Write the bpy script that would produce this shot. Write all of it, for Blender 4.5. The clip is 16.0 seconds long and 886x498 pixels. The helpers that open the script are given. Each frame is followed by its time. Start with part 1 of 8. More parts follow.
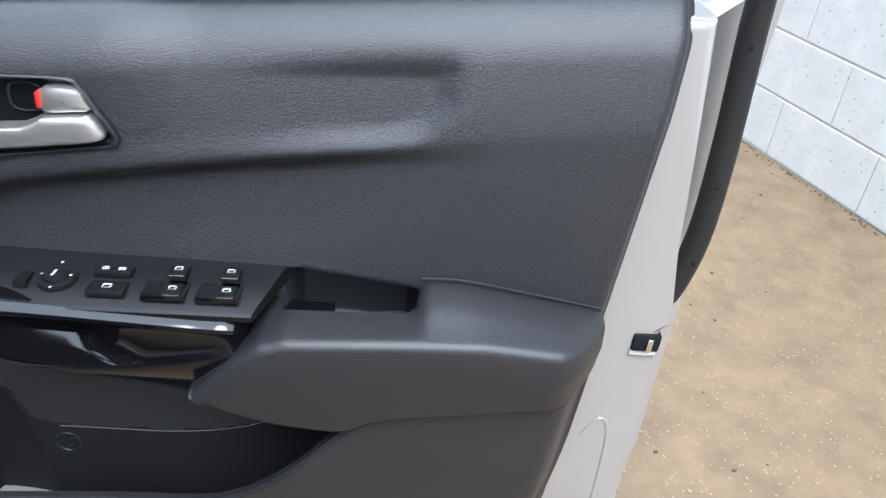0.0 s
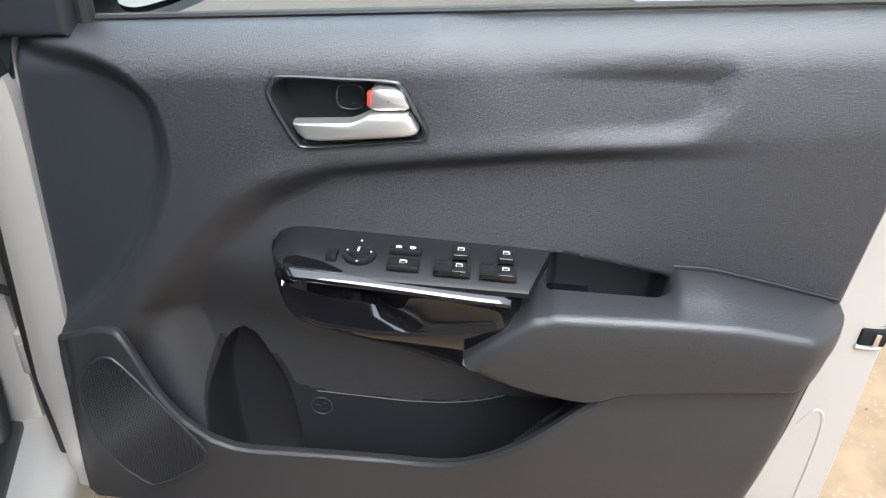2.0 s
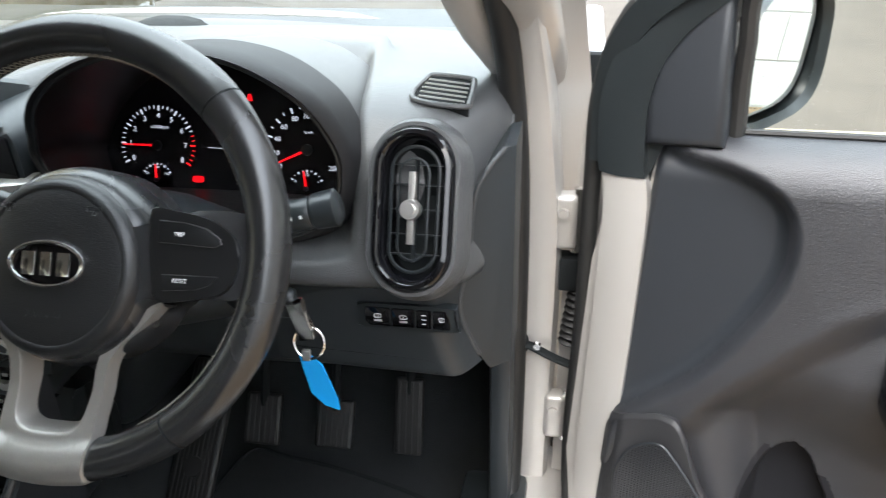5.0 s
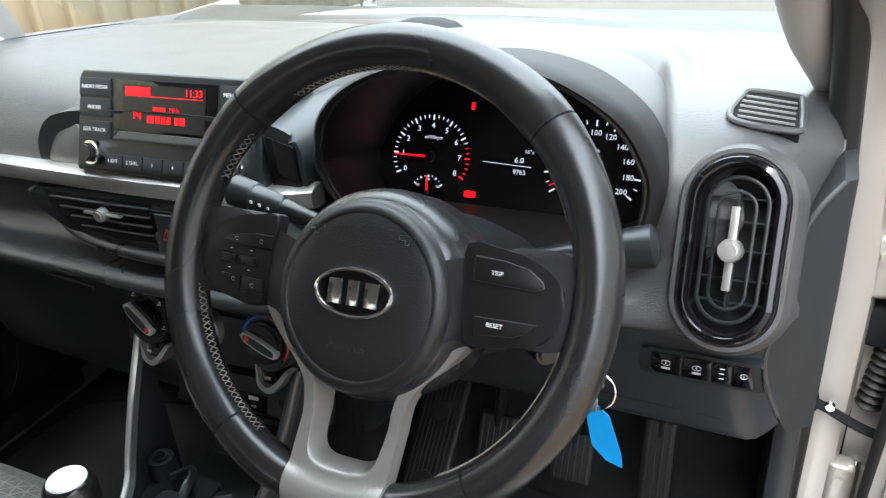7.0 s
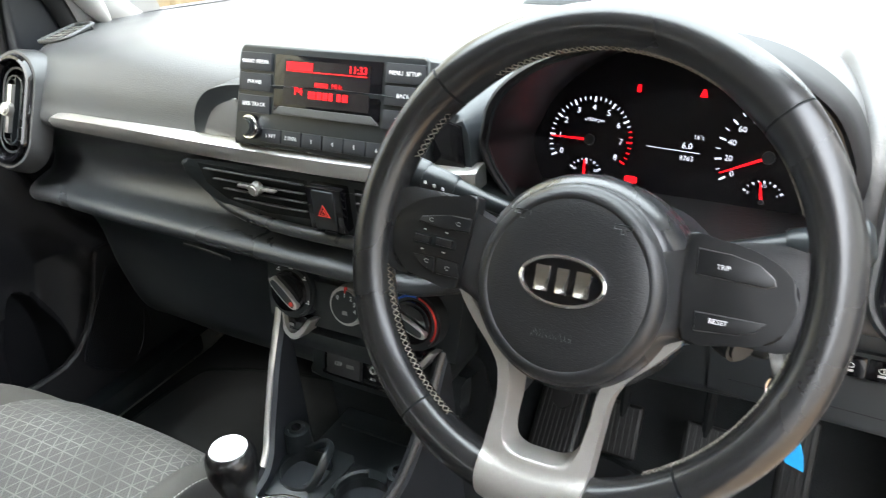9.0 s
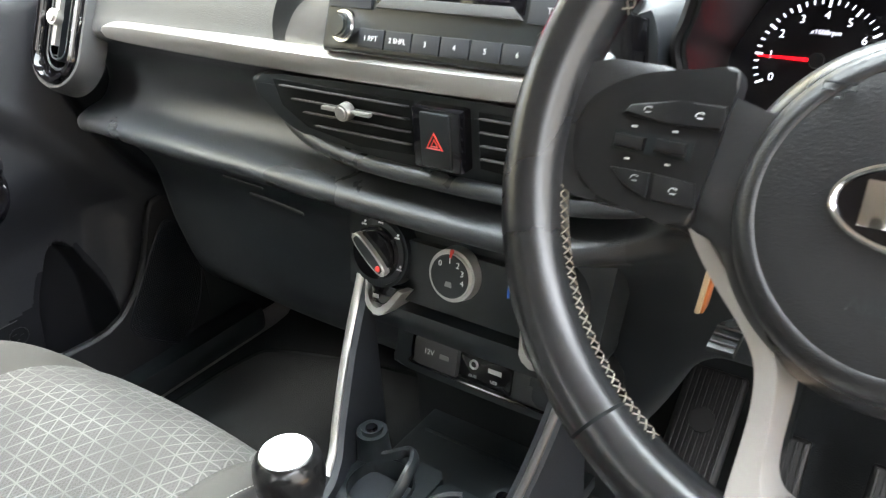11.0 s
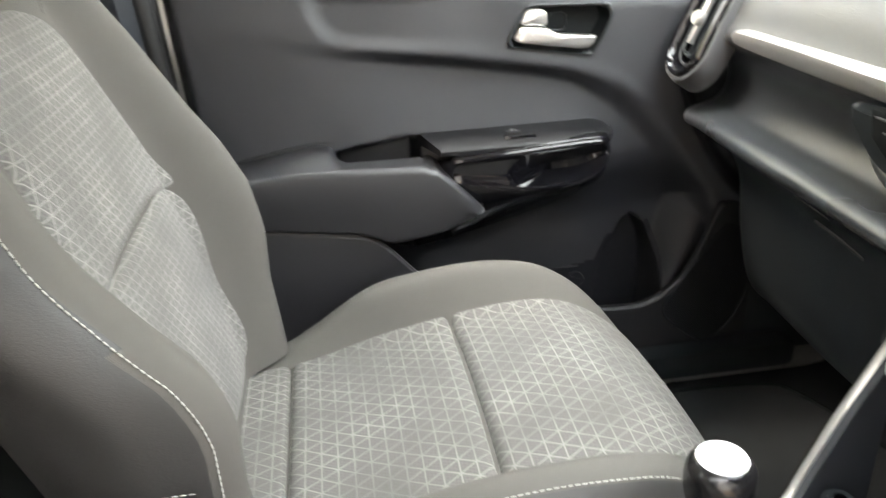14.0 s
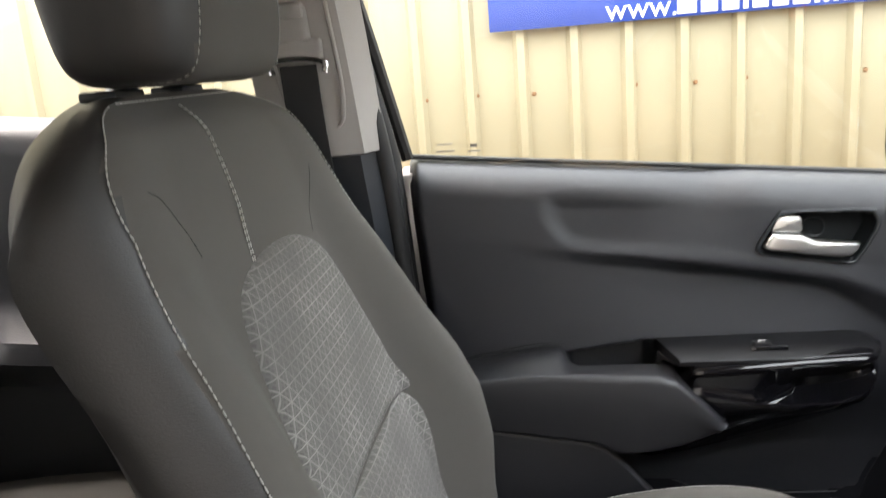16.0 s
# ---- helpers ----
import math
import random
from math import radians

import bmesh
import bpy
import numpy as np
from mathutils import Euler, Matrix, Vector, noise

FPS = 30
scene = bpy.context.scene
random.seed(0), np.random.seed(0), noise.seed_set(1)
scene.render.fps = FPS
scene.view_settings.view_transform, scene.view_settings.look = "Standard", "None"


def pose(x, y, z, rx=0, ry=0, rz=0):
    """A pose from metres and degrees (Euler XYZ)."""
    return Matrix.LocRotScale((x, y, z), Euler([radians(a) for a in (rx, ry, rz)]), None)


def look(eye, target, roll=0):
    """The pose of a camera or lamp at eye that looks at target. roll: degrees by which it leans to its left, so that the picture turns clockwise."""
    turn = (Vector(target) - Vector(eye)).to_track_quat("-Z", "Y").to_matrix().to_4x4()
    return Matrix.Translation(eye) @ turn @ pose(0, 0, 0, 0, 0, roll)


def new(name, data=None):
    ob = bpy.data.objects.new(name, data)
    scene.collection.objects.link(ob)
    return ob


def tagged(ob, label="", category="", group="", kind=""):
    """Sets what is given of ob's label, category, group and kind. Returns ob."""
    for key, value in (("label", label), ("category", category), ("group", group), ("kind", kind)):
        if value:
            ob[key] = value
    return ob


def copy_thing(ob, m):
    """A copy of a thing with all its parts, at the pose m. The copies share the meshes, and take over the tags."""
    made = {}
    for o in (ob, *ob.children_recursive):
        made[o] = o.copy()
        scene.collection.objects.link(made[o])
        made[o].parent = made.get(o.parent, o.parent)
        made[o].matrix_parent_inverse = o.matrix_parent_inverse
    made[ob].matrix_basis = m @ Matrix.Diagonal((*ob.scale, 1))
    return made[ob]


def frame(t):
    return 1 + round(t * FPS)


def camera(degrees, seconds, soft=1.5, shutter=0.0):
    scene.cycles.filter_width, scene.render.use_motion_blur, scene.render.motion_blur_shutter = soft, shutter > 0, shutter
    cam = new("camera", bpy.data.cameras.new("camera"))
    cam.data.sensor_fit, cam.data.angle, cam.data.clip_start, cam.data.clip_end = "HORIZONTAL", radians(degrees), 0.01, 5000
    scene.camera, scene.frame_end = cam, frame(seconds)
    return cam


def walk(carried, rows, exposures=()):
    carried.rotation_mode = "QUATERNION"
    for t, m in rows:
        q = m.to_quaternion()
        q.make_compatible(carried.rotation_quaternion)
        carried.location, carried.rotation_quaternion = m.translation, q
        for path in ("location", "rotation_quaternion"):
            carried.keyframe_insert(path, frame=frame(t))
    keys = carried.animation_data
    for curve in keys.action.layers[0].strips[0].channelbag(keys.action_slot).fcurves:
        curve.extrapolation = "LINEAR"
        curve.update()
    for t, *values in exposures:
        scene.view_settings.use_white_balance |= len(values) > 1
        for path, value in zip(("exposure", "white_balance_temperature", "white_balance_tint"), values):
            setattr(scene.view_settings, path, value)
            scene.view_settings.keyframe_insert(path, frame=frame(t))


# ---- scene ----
cam = camera(59.3, 16.0, soft=1.1, shutter=0.35)
PATH = [
    (0, (1.231, -0.441, 1.204), (1.917, 1.082, 0.105), 6.1),
    (0.5, (1.151, -0.497, 1.213), (1.835, 1.035, 0.125), 4.8),
    (1, (1.09, -0.53, 1.232), (1.733, 1.04, 0.173), 3.4),
    (1.5, (1.064, -0.499, 1.221), (1.611, 1.107, 0.161), 3.0),
    (2, (1.046, -0.474, 1.212), (1.513, 1.146, 0.136), 3.4),
    (2.5, (1.039, -0.455, 1.174), (1.483, 1.162, 0.084), 4.2),
    (3, (1.023, -0.449, 1.168), (1.434, 1.191, 0.1), 4.2),
    (3.5, (0.933, -0.423, 1.216), (1.219, 1.262, 0.178), 3.2),
    (4, (0.853, -0.417, 1.241), (0.817, 1.347, 0.299), 0.4),
    (4.5, (0.788, -0.445, 1.248), (0.573, 1.314, 0.321), -0.6),
    (5, (0.743, -0.464, 1.249), (0.427, 1.279, 0.321), -1.3),
    (5.2, (0.723, -0.458, 1.251), (0.36, 1.277, 0.326), -1.7),
    (7.3, (0.607, -0.406, 1.246), (-0.175, 1.185, 0.319), -4.4),
    (7.5, (0.598, -0.412, 1.249), (-0.168, 1.177, 0.306), -4.6),
    (8, (0.583, -0.435, 1.263), (-0.16, 1.139, 0.276), -4.9),
    (8.5, (0.556, -0.435, 1.259), (-0.26, 1.099, 0.269), -4.9),
    (9, (0.525, -0.436, 1.251), (-0.387, 1.067, 0.298), -4.8),
    (9.2, (0.513, -0.434, 1.249), (-0.431, 1.062, 0.315), -4.7),
    (11.3, (0.343, -0.308, 1.08), (-0.724, 1.095, 0.135), -3.0),
    (11.5, (0.327, -0.31, 1.068), (-0.728, 1.088, 0.102), -2.3),
    (12, (0.31, -0.319, 1.043), (-0.696, 1.065, 0.007), -1.0),
    (12.5, (0.321, -0.339, 1.038), (-0.846, 0.885, -0.029), -1.1),
    (13, (0.359, -0.322, 1.051), (-1.147, 0.493, 0.017), -3.0),
    (13.5, (0.41, -0.302, 1.073), (-1.264, 0.164, 0.083), -3.1),
    (14, (0.436, -0.299, 1.105), (-1.364, -0.053, 0.268), -2.5),
    (14.5, (0.463, -0.228, 1.135), (-1.41, -0.305, 0.437), -1.6),
    (15, (0.477, -0.243, 1.217), (-1.422, -0.469, 0.632), -0.5),
    (15.5, (0.467, -0.282, 1.253), (-1.466, -0.497, 0.789), -0.3),
    (16, (0.39, -0.326, 1.175), (-1.54, -0.581, 0.717), -4.5),
]
walk(cam, [(t, look(eye, target, roll)) for t, eye, target, roll in PATH],
     [(0, 1.7, 5750, 9), (1.5, 1.95, 5850, 9), (2.5, 2.47, 6600, 10), (3.5, 2.63, 6950, 10), (5.0, 2.62, 6500, 10), (7.5, 2.92, 6400, 10), (9.0, 3.5, 6700, 11), (11.5, 4.5, 6900, 12),
      (12.0, 4.75, 7000, 12), (13.0, 4.45, 7200, 13), (14.0, 4.15, 7250, 14), (14.5, 4.3, 7300, 14), (15.0, 4.05, 7200, 14), (15.5, 3.5, 7000, 15), (16.0, 3.1, 7000, 17)])

# ---- daylight: bright overcast sky ----
world = bpy.data.worlds.new("overcast")
scene.world = world
world.use_nodes = True
wn, wl = world.node_tree.nodes, world.node_tree.links
sky = wn.new("ShaderNodeTexSky")
sky.sky_type = "NISHITA"
sky.sun_disc = False
sky.sun_elevation = radians(48)
sky.sun_rotation = radians(190)
sky.air_density, sky.dust_density, sky.ozone_density = 1.0, 6.0, 1.0
soft_cloud = wn.new("ShaderNodeMix")
soft_cloud.data_type = "RGBA"
soft_cloud.inputs[0].default_value = 0.8
soft_cloud.inputs[7].default_value = (9.5, 10.4, 11.4, 1)
wl.new(sky.outputs[0], soft_cloud.inputs[6])
# an overcast dome is darker towards the horizon
where = wn.new("ShaderNodeTexCoord")
split = wn.new("ShaderNodeSeparateXYZ")
wl.new(where.outputs["Generated"], split.inputs[0])
dome = wn.new("ShaderNodeMapRange")
dome.inputs["To Min"].default_value, dome.inputs["To Max"].default_value = 0.40, 1.45
wl.new(split.outputs[2], dome.inputs["Value"])
scaled = wn.new("ShaderNodeVectorMath")
scaled.operation = "SCALE"
wl.new(soft_cloud.outputs[2], scaled.inputs[0])
wl.new(dome.outputs[0], scaled.inputs["Scale"])
wl.new(scaled.outputs[0], wn["Background"].inputs[0])
wn["Background"].inputs[1].default_value = 0.12

sun = new("sun", bpy.data.lights.new("sun", "SUN"))
sun.data.energy, sun.data.angle, sun.data.color = 1.1, radians(28), (1.0, 0.97, 0.92)
sun.matrix_world = look((-0.6, -3.6, 6), (0, 0, 0))

# ---- materials ----
def material(name, base, rough=0.5, metal=0.0, var=0.0, var_scale=6.0, grain=0.0, grain_scale=700.0, grain_kind="noise",
             coat=0.0, rough_var=0.0, speck=None, spec=0.5):
    """A principled surface with broad tone variation, fine grain relief and optional flecks."""
    m = bpy.data.materials.new(name)
    m.use_nodes = True
    n, l = m.node_tree.nodes, m.node_tree.links
    p = n["Principled BSDF"]
    p.inputs["Roughness"].default_value = rough
    p.inputs["Metallic"].default_value = metal
    p.inputs["Coat Weight"].default_value = coat
    p.inputs["Coat Roughness"].default_value = 0.06
    p.inputs["Specular IOR Level"].default_value = spec
    p.inputs["Base Color"].default_value = (*base, 1)
    co = n.new("ShaderNodeTexCoord")
    colour = None
    if var:
        nz = n.new("ShaderNodeTexNoise")
        nz.inputs["Scale"].default_value = var_scale
        nz.inputs["Detail"].default_value = 8
        nz.inputs["Roughness"].default_value = 0.62
        l.new(co.outputs["Object"], nz.inputs["Vector"])
        mx = n.new("ShaderNodeMix")
        mx.data_type = "RGBA"
        mx.inputs[6].default_value = (*[c * (1 - var) for c in base], 1)
        mx.inputs[7].default_value = (*[min(1, c * (1 + var)) for c in base], 1)
        l.new(nz.outputs["Fac"], mx.inputs[0])
        colour = mx.outputs[2]
    if speck:
        sc, amount, col = speck
        vz = n.new("ShaderNodeTexVoronoi")
        vz.inputs["Scale"].default_value = sc
        l.new(co.outputs["Object"], vz.inputs["Vector"])
        near = n.new("ShaderNodeMath")
        near.operation = "LESS_THAN"
        near.inputs[1].default_value = amount
        l.new(vz.outputs["Distance"], near.inputs[0])
        pick = n.new("ShaderNodeSeparateColor")
        l.new(vz.outputs["Color"], pick.inputs[0])
        some = n.new("ShaderNodeMath")
        some.operation = "GREATER_THAN"
        some.inputs[1].default_value = 0.90
        l.new(pick.outputs[0], some.inputs[0])
        both = n.new("ShaderNodeMath")
        both.operation = "MULTIPLY"
        l.new(near.outputs[0], both.inputs[0])
        l.new(some.outputs[0], both.inputs[1])
        mx2 = n.new("ShaderNodeMix")
        mx2.data_type = "RGBA"
        if colour:
            l.new(colour, mx2.inputs[6])
        else:
            mx2.inputs[6].default_value = (*base, 1)
        mx2.inputs[7].default_value = (*col, 1)
        l.new(both.outputs[0], mx2.inputs[0])
        colour = mx2.outputs[2]
    if colour:
        l.new(colour, p.inputs["Base Color"])
    if rough_var:
        rn = n.new("ShaderNodeTexNoise")
        rn.inputs["Scale"].default_value = 9
        rn.inputs["Detail"].default_value = 6
        l.new(co.outputs["Object"], rn.inputs["Vector"])
        mr = n.new("ShaderNodeMapRange")
        mr.inputs["To Min"].default_value = max(0.02, rough - rough_var)
        mr.inputs["To Max"].default_value = min(1, rough + rough_var)
        l.new(rn.outputs["Fac"], mr.inputs["Value"])
        l.new(mr.outputs[0], p.inputs["Roughness"])
    if grain:
        bp = n.new("ShaderNodeBump")
        bp.inputs["Strength"].default_value = grain
        bp.inputs["Distance"].default_value = 0.001
        g = n.new("ShaderNodeTexNoise")
        g.inputs["Scale"].default_value = grain_scale
        g.inputs["Detail"].default_value = 3
        out = g.outputs["Fac"]
        stretch = n.new("ShaderNodeMapping")
        if grain_kind == "leather":
            # short wrinkles that run level
            g.inputs["Distortion"].default_value = 0.6
            stretch.inputs["Scale"].default_value = (0.45, 0.45, 1.35)
        l.new(co.outputs["Object"], stretch.inputs["Vector"])
        l.new(stretch.outputs[0], g.inputs["Vector"])
        l.new(out, bp.inputs["Height"])
        l.new(bp.outputs[0], p.inputs["Normal"])
    return m


def glow(name, colour, strength):
    m = bpy.data.materials.new(name)
    m.use_nodes = True
    p = m.node_tree.nodes["Principled BSDF"]
    p.inputs["Base Color"].default_value = (*[c * 0.3 for c in colour], 1)
    p.inputs["Emission Color"].default_value = (*colour, 1)
    p.inputs["Emission Strength"].default_value = strength
    return m


def glass(name, tint, rough=0.0, body=0.0):
    """Thin clear pane: mostly passes light, with a gloss reflection."""
    m = bpy.data.materials.new(name)
    m.use_nodes = True
    n, l = m.node_tree.nodes, m.node_tree.links
    n.remove(n["Principled BSDF"])
    tr = n.new("ShaderNodeBsdfTransparent")
    tr.inputs[0].default_value = (*tint, 1)
    gl = n.new("ShaderNodeBsdfGlossy")
    gl.inputs["Roughness"].default_value = rough
    lw = n.new("ShaderNodeLayerWeight")
    lw.inputs[0].default_value = 0.5
    power = n.new("ShaderNodeMath")
    power.operation = "POWER"
    power.inputs[1].default_value = 5.0
    l.new(lw.outputs["Facing"], power.inputs[0])
    fr = n.new("ShaderNodeMapRange")
    fr.inputs["To Min"].default_value = 0.05
    fr.inputs["To Max"].default_value = 0.9
    l.new(power.outputs[0], fr.inputs["Value"])
    mx = n.new("ShaderNodeMixShader")
    l.new(fr.outputs[0], mx.inputs[0])
    l.new(tr.outputs[0], mx.inputs[1])
    l.new(gl.outputs[0], mx.inputs[2])
    l.new(mx.outputs[0], n["Material Output"].inputs[0])
    return m


TRIM = material("grained_trim", (0.0152, 0.0164, 0.0200), 0.42, var=0.12, var_scale=3, grain=0.68, grain_scale=1040, grain_kind="leather", rough_var=0.05, spec=0.68)
TRIM_SMOOTH = material("smooth_trim", (0.0150, 0.0175, 0.0215), 0.48, var=0.12, var_scale=5, grain=0.12, grain_scale=1800, rough_var=0.06)
ARM = material("armrest_skin", (0.0195, 0.0198, 0.0220), 0.40, var=0.1, var_scale=4, grain=0.4, grain_scale=880, grain_kind="leather", rough_var=0.05)
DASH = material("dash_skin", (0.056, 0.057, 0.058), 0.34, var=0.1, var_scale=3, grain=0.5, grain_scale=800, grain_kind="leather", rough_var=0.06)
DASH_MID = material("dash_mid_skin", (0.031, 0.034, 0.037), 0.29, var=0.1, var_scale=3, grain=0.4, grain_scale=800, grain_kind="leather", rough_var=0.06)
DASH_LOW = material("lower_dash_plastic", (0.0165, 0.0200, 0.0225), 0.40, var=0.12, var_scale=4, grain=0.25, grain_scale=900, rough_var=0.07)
BLACK = material("black_plastic", (0.0130, 0.0160, 0.0175), 0.32, var=0.1, grain=0.08, grain_scale=1500, rough_var=0.05)
MATTE = material("matte_black", (0.0072, 0.0088, 0.0096), 0.8, var=0.15, grain=0.15, grain_scale=1200, spec=0.2)
PAD = material("airbag_pad_plastic", (0.0135, 0.0140, 0.0152), 0.34, var=0.08, grain=0.3, grain_scale=900, grain_kind="leather", rough_var=0.05)
GRILLE = material("grille_plastic", (0.017, 0.018, 0.021), 0.30, var=0.1)
SHADED_POCKET = material("shaded_pocket_plastic", (0.009, 0.0095, 0.012), 0.62, var=0.12, var_scale=5, grain=0.2, grain_scale=1500, spec=0.28)
HUB = material("hub_cover_plastic", (0.022, 0.0225, 0.024), 0.27, var=0.08, grain=0.12, grain_scale=900, grain_kind="leather", rough_var=0.04, spec=0.6)
SWITCH = material("switch_black", (0.006, 0.006, 0.007), 0.5, var=0.1, grain=0.1, grain_scale=1500, spec=0.3)
GLOSS = material("gloss_black", (0.004, 0.004, 0.005), 0.06, coat=0.1, rough_var=0.02)
SPOKE = material("spoke_face_plastic", (0.0065, 0.0068, 0.0075), 0.36, var=0.08, grain=0.06, grain_scale=1500, rough_var=0.04, spec=0.35)
SCREEN = material("dark_screen", (0.0065, 0.0055, 0.0080), 0.22, rough_var=0.03, spec=0.45)
HOOD = material("hood_skin", (0.013, 0.013, 0.014), 0.6, var=0.1, grain=0.3, grain_scale=900, grain_kind="leather", spec=0.35)
HOOD_IN = material("hood_lining", (0.012, 0.009, 0.010), 0.40, var=0.1, spec=0.4)
SILVER = material("satin_silver", (0.56, 0.55, 0.525), 0.32, metal=0.85, var=0.05, grain=0.06, grain_scale=2500, rough_var=0.04)
DULL_THREAD = material("dull_thread", (0.21, 0.19, 0.155), 0.85, grain=0.4, grain_scale=3000)
EDGE_GREY = material("dull_edge_trim", (0.085, 0.082, 0.082), 0.36, metal=0.4, var=0.06, grain=0.08, grain_scale=2200, rough_var=0.05)
SATIN = material("satin_spoke", (0.40, 0.385, 0.36), 0.40, metal=0.7, var=0.05, grain=0.08, grain_scale=2200, rough_var=0.05)
CHROME = material("bright_chrome", (0.78, 0.78, 0.78), 0.12, metal=1.0, rough_var=0.04)
PAINT = material("silver_body_paint", (0.375, 0.36, 0.338), 0.36, metal=0.3, coat=0.6, var=0.04, var_scale=2, speck=None, rough_var=0.05)
PALE = material("pale_pillar_trim", (0.42, 0.40, 0.375), 0.6, var=0.05, grain=0.2, grain_scale=1100)
RUBBER = material("rubber", (0.010, 0.010, 0.010), 0.55, var=0.2, rough_var=0.1)
LEATHER = material("wheel_leather", (0.0125, 0.0128, 0.0136), 0.27, var=0.15, var_scale=8, grain=0.06, grain_scale=1500, grain_kind="leather", rough_var=0.06, spec=0.68)
CLOTH = material("seat_cloth", (0.077, 0.072, 0.064), 0.85, var=0.10, var_scale=5, grain=0.6, grain_scale=1400)
KNOB = material("gloss_leather_knob", (0.009, 0.009, 0.0095), 0.22, var=0.1, grain=0.05, grain_scale=1500, rough_var=0.05, spec=0.6)
VINYL = material("seat_side_vinyl", (0.031, 0.0295, 0.028), 0.44, var=0.1, var_scale=5, grain=0.3, grain_scale=900, grain_kind="leather", rough_var=0.05)
CARPET = material("carpet", (0.0095, 0.0118, 0.0128), 0.95, var=0.35, var_scale=40, grain=1.0, grain_scale=500)
THREAD = material("white_thread", (0.40, 0.39, 0.36), 0.8, grain=0.4, grain_scale=3000)
WEBBING = material("belt_webbing", (0.020, 0.020, 0.021), 0.7, var=0.1, grain=0.5, grain_scale=1100)
GREY_TRAY = material("grey_tray", (0.22, 0.22, 0.21), 0.5, var=0.06, grain=0.2, grain_scale=1300, rough_var=0.05)
SURROUND = material("shift_surround_grey", (0.105, 0.105, 0.098), 0.42, var=0.06, grain=0.15, grain_scale=1300, rough_var=0.05)
ORANGE = material("orange_tag", (0.62, 0.20, 0.06), 0.5, var=0.1)
CREAM = material("cream_tag_edge", (0.62, 0.50, 0.33), 0.55, var=0.05)
RED = material("red_plastic", (0.55, 0.03, 0.02), 0.4)
BLUE_TAG = material("blue_tag", (0.006, 0.26, 0.62), 0.35, var=0.04)
BLUE_MARK = material("blue_mark", (0.02, 0.12, 0.55), 0.5)
WHITE_MARK = material("white_marking", (0.75, 0.75, 0.75), 0.6)
SOFT_MARK = material("soft_white_marking", (0.42, 0.42, 0.42), 0.6)
GREY_MARK = material("grey_marking", (0.10, 0.10, 0.10), 0.6)
CAP = material("pale_knob_cap", (0.70, 0.70, 0.68), 0.35, metal=0.2, rough_var=0.05)
LIT_WHITE = glow("lit_white", (0.80, 0.86, 1.0), 0.15)
LIT_RED = glow("lit_red", (1.0, 0.004, 0.01), 0.22)
LIT_RED_DIM = glow("lit_red_dim", (0.75, 0.004, 0.01), 0.13)
PANE = glass("pane", (0.90, 0.95, 0.92))
MIRROR = material("mirror_glass", (0.82, 0.85, 0.85), 0.01, metal=1.0)
CONCRETE = material("tan_concrete", (0.158, 0.108, 0.061), 0.75, var=0.62, var_scale=8.0, grain=1.0, grain_scale=95, speck=(140, 0.32, (0.275, 0.205, 0.130)))
ASPHALT = material("worn_asphalt", (0.068, 0.056, 0.043), 0.85, var=0.35, var_scale=1.6, grain=1.0, grain_scale=110, speck=(30, 0.18, (0.14, 0.125, 0.105)))
STONE = material("loose_stone", (0.24, 0.19, 0.125), 0.8, var=0.4, var_scale=40, grain=0.5, grain_scale=200)
KERB = material("pale_gutter", (0.30, 0.25, 0.165), 0.8, var=0.3, var_scale=5, grain=0.8, grain_scale=90)
BLOCK = material("white_painted_block", (0.50, 0.492, 0.472), 0.85, var=0.20, var_scale=16, grain=1.0, grain_scale=70, speck=(48, 0.22, (0.33, 0.32, 0.30)))
DIRT = material("dark_dirt", (0.060, 0.045, 0.030), 0.9, var=0.3, var_scale=30)
MORTAR = material("painted_mortar", (0.46, 0.455, 0.445), 0.9, var=0.15, grain=0.8, grain_scale=90)
CLAD = material("cream_cladding", (0.355, 0.308, 0.203), 0.45, var=0.05, var_scale=2, rough_var=0.08)
SIGN_BLUE = material("banner_blue", (0.014, 0.045, 0.25), 0.4, var=0.05)
SIGN_WHITE = material("banner_white", (0.80, 0.80, 0.80), 0.5, var=0.03)
HEADLINER = material("headliner", (0.45, 0.43, 0.40), 0.9, var=0.05, grain=0.5, grain_scale=900)


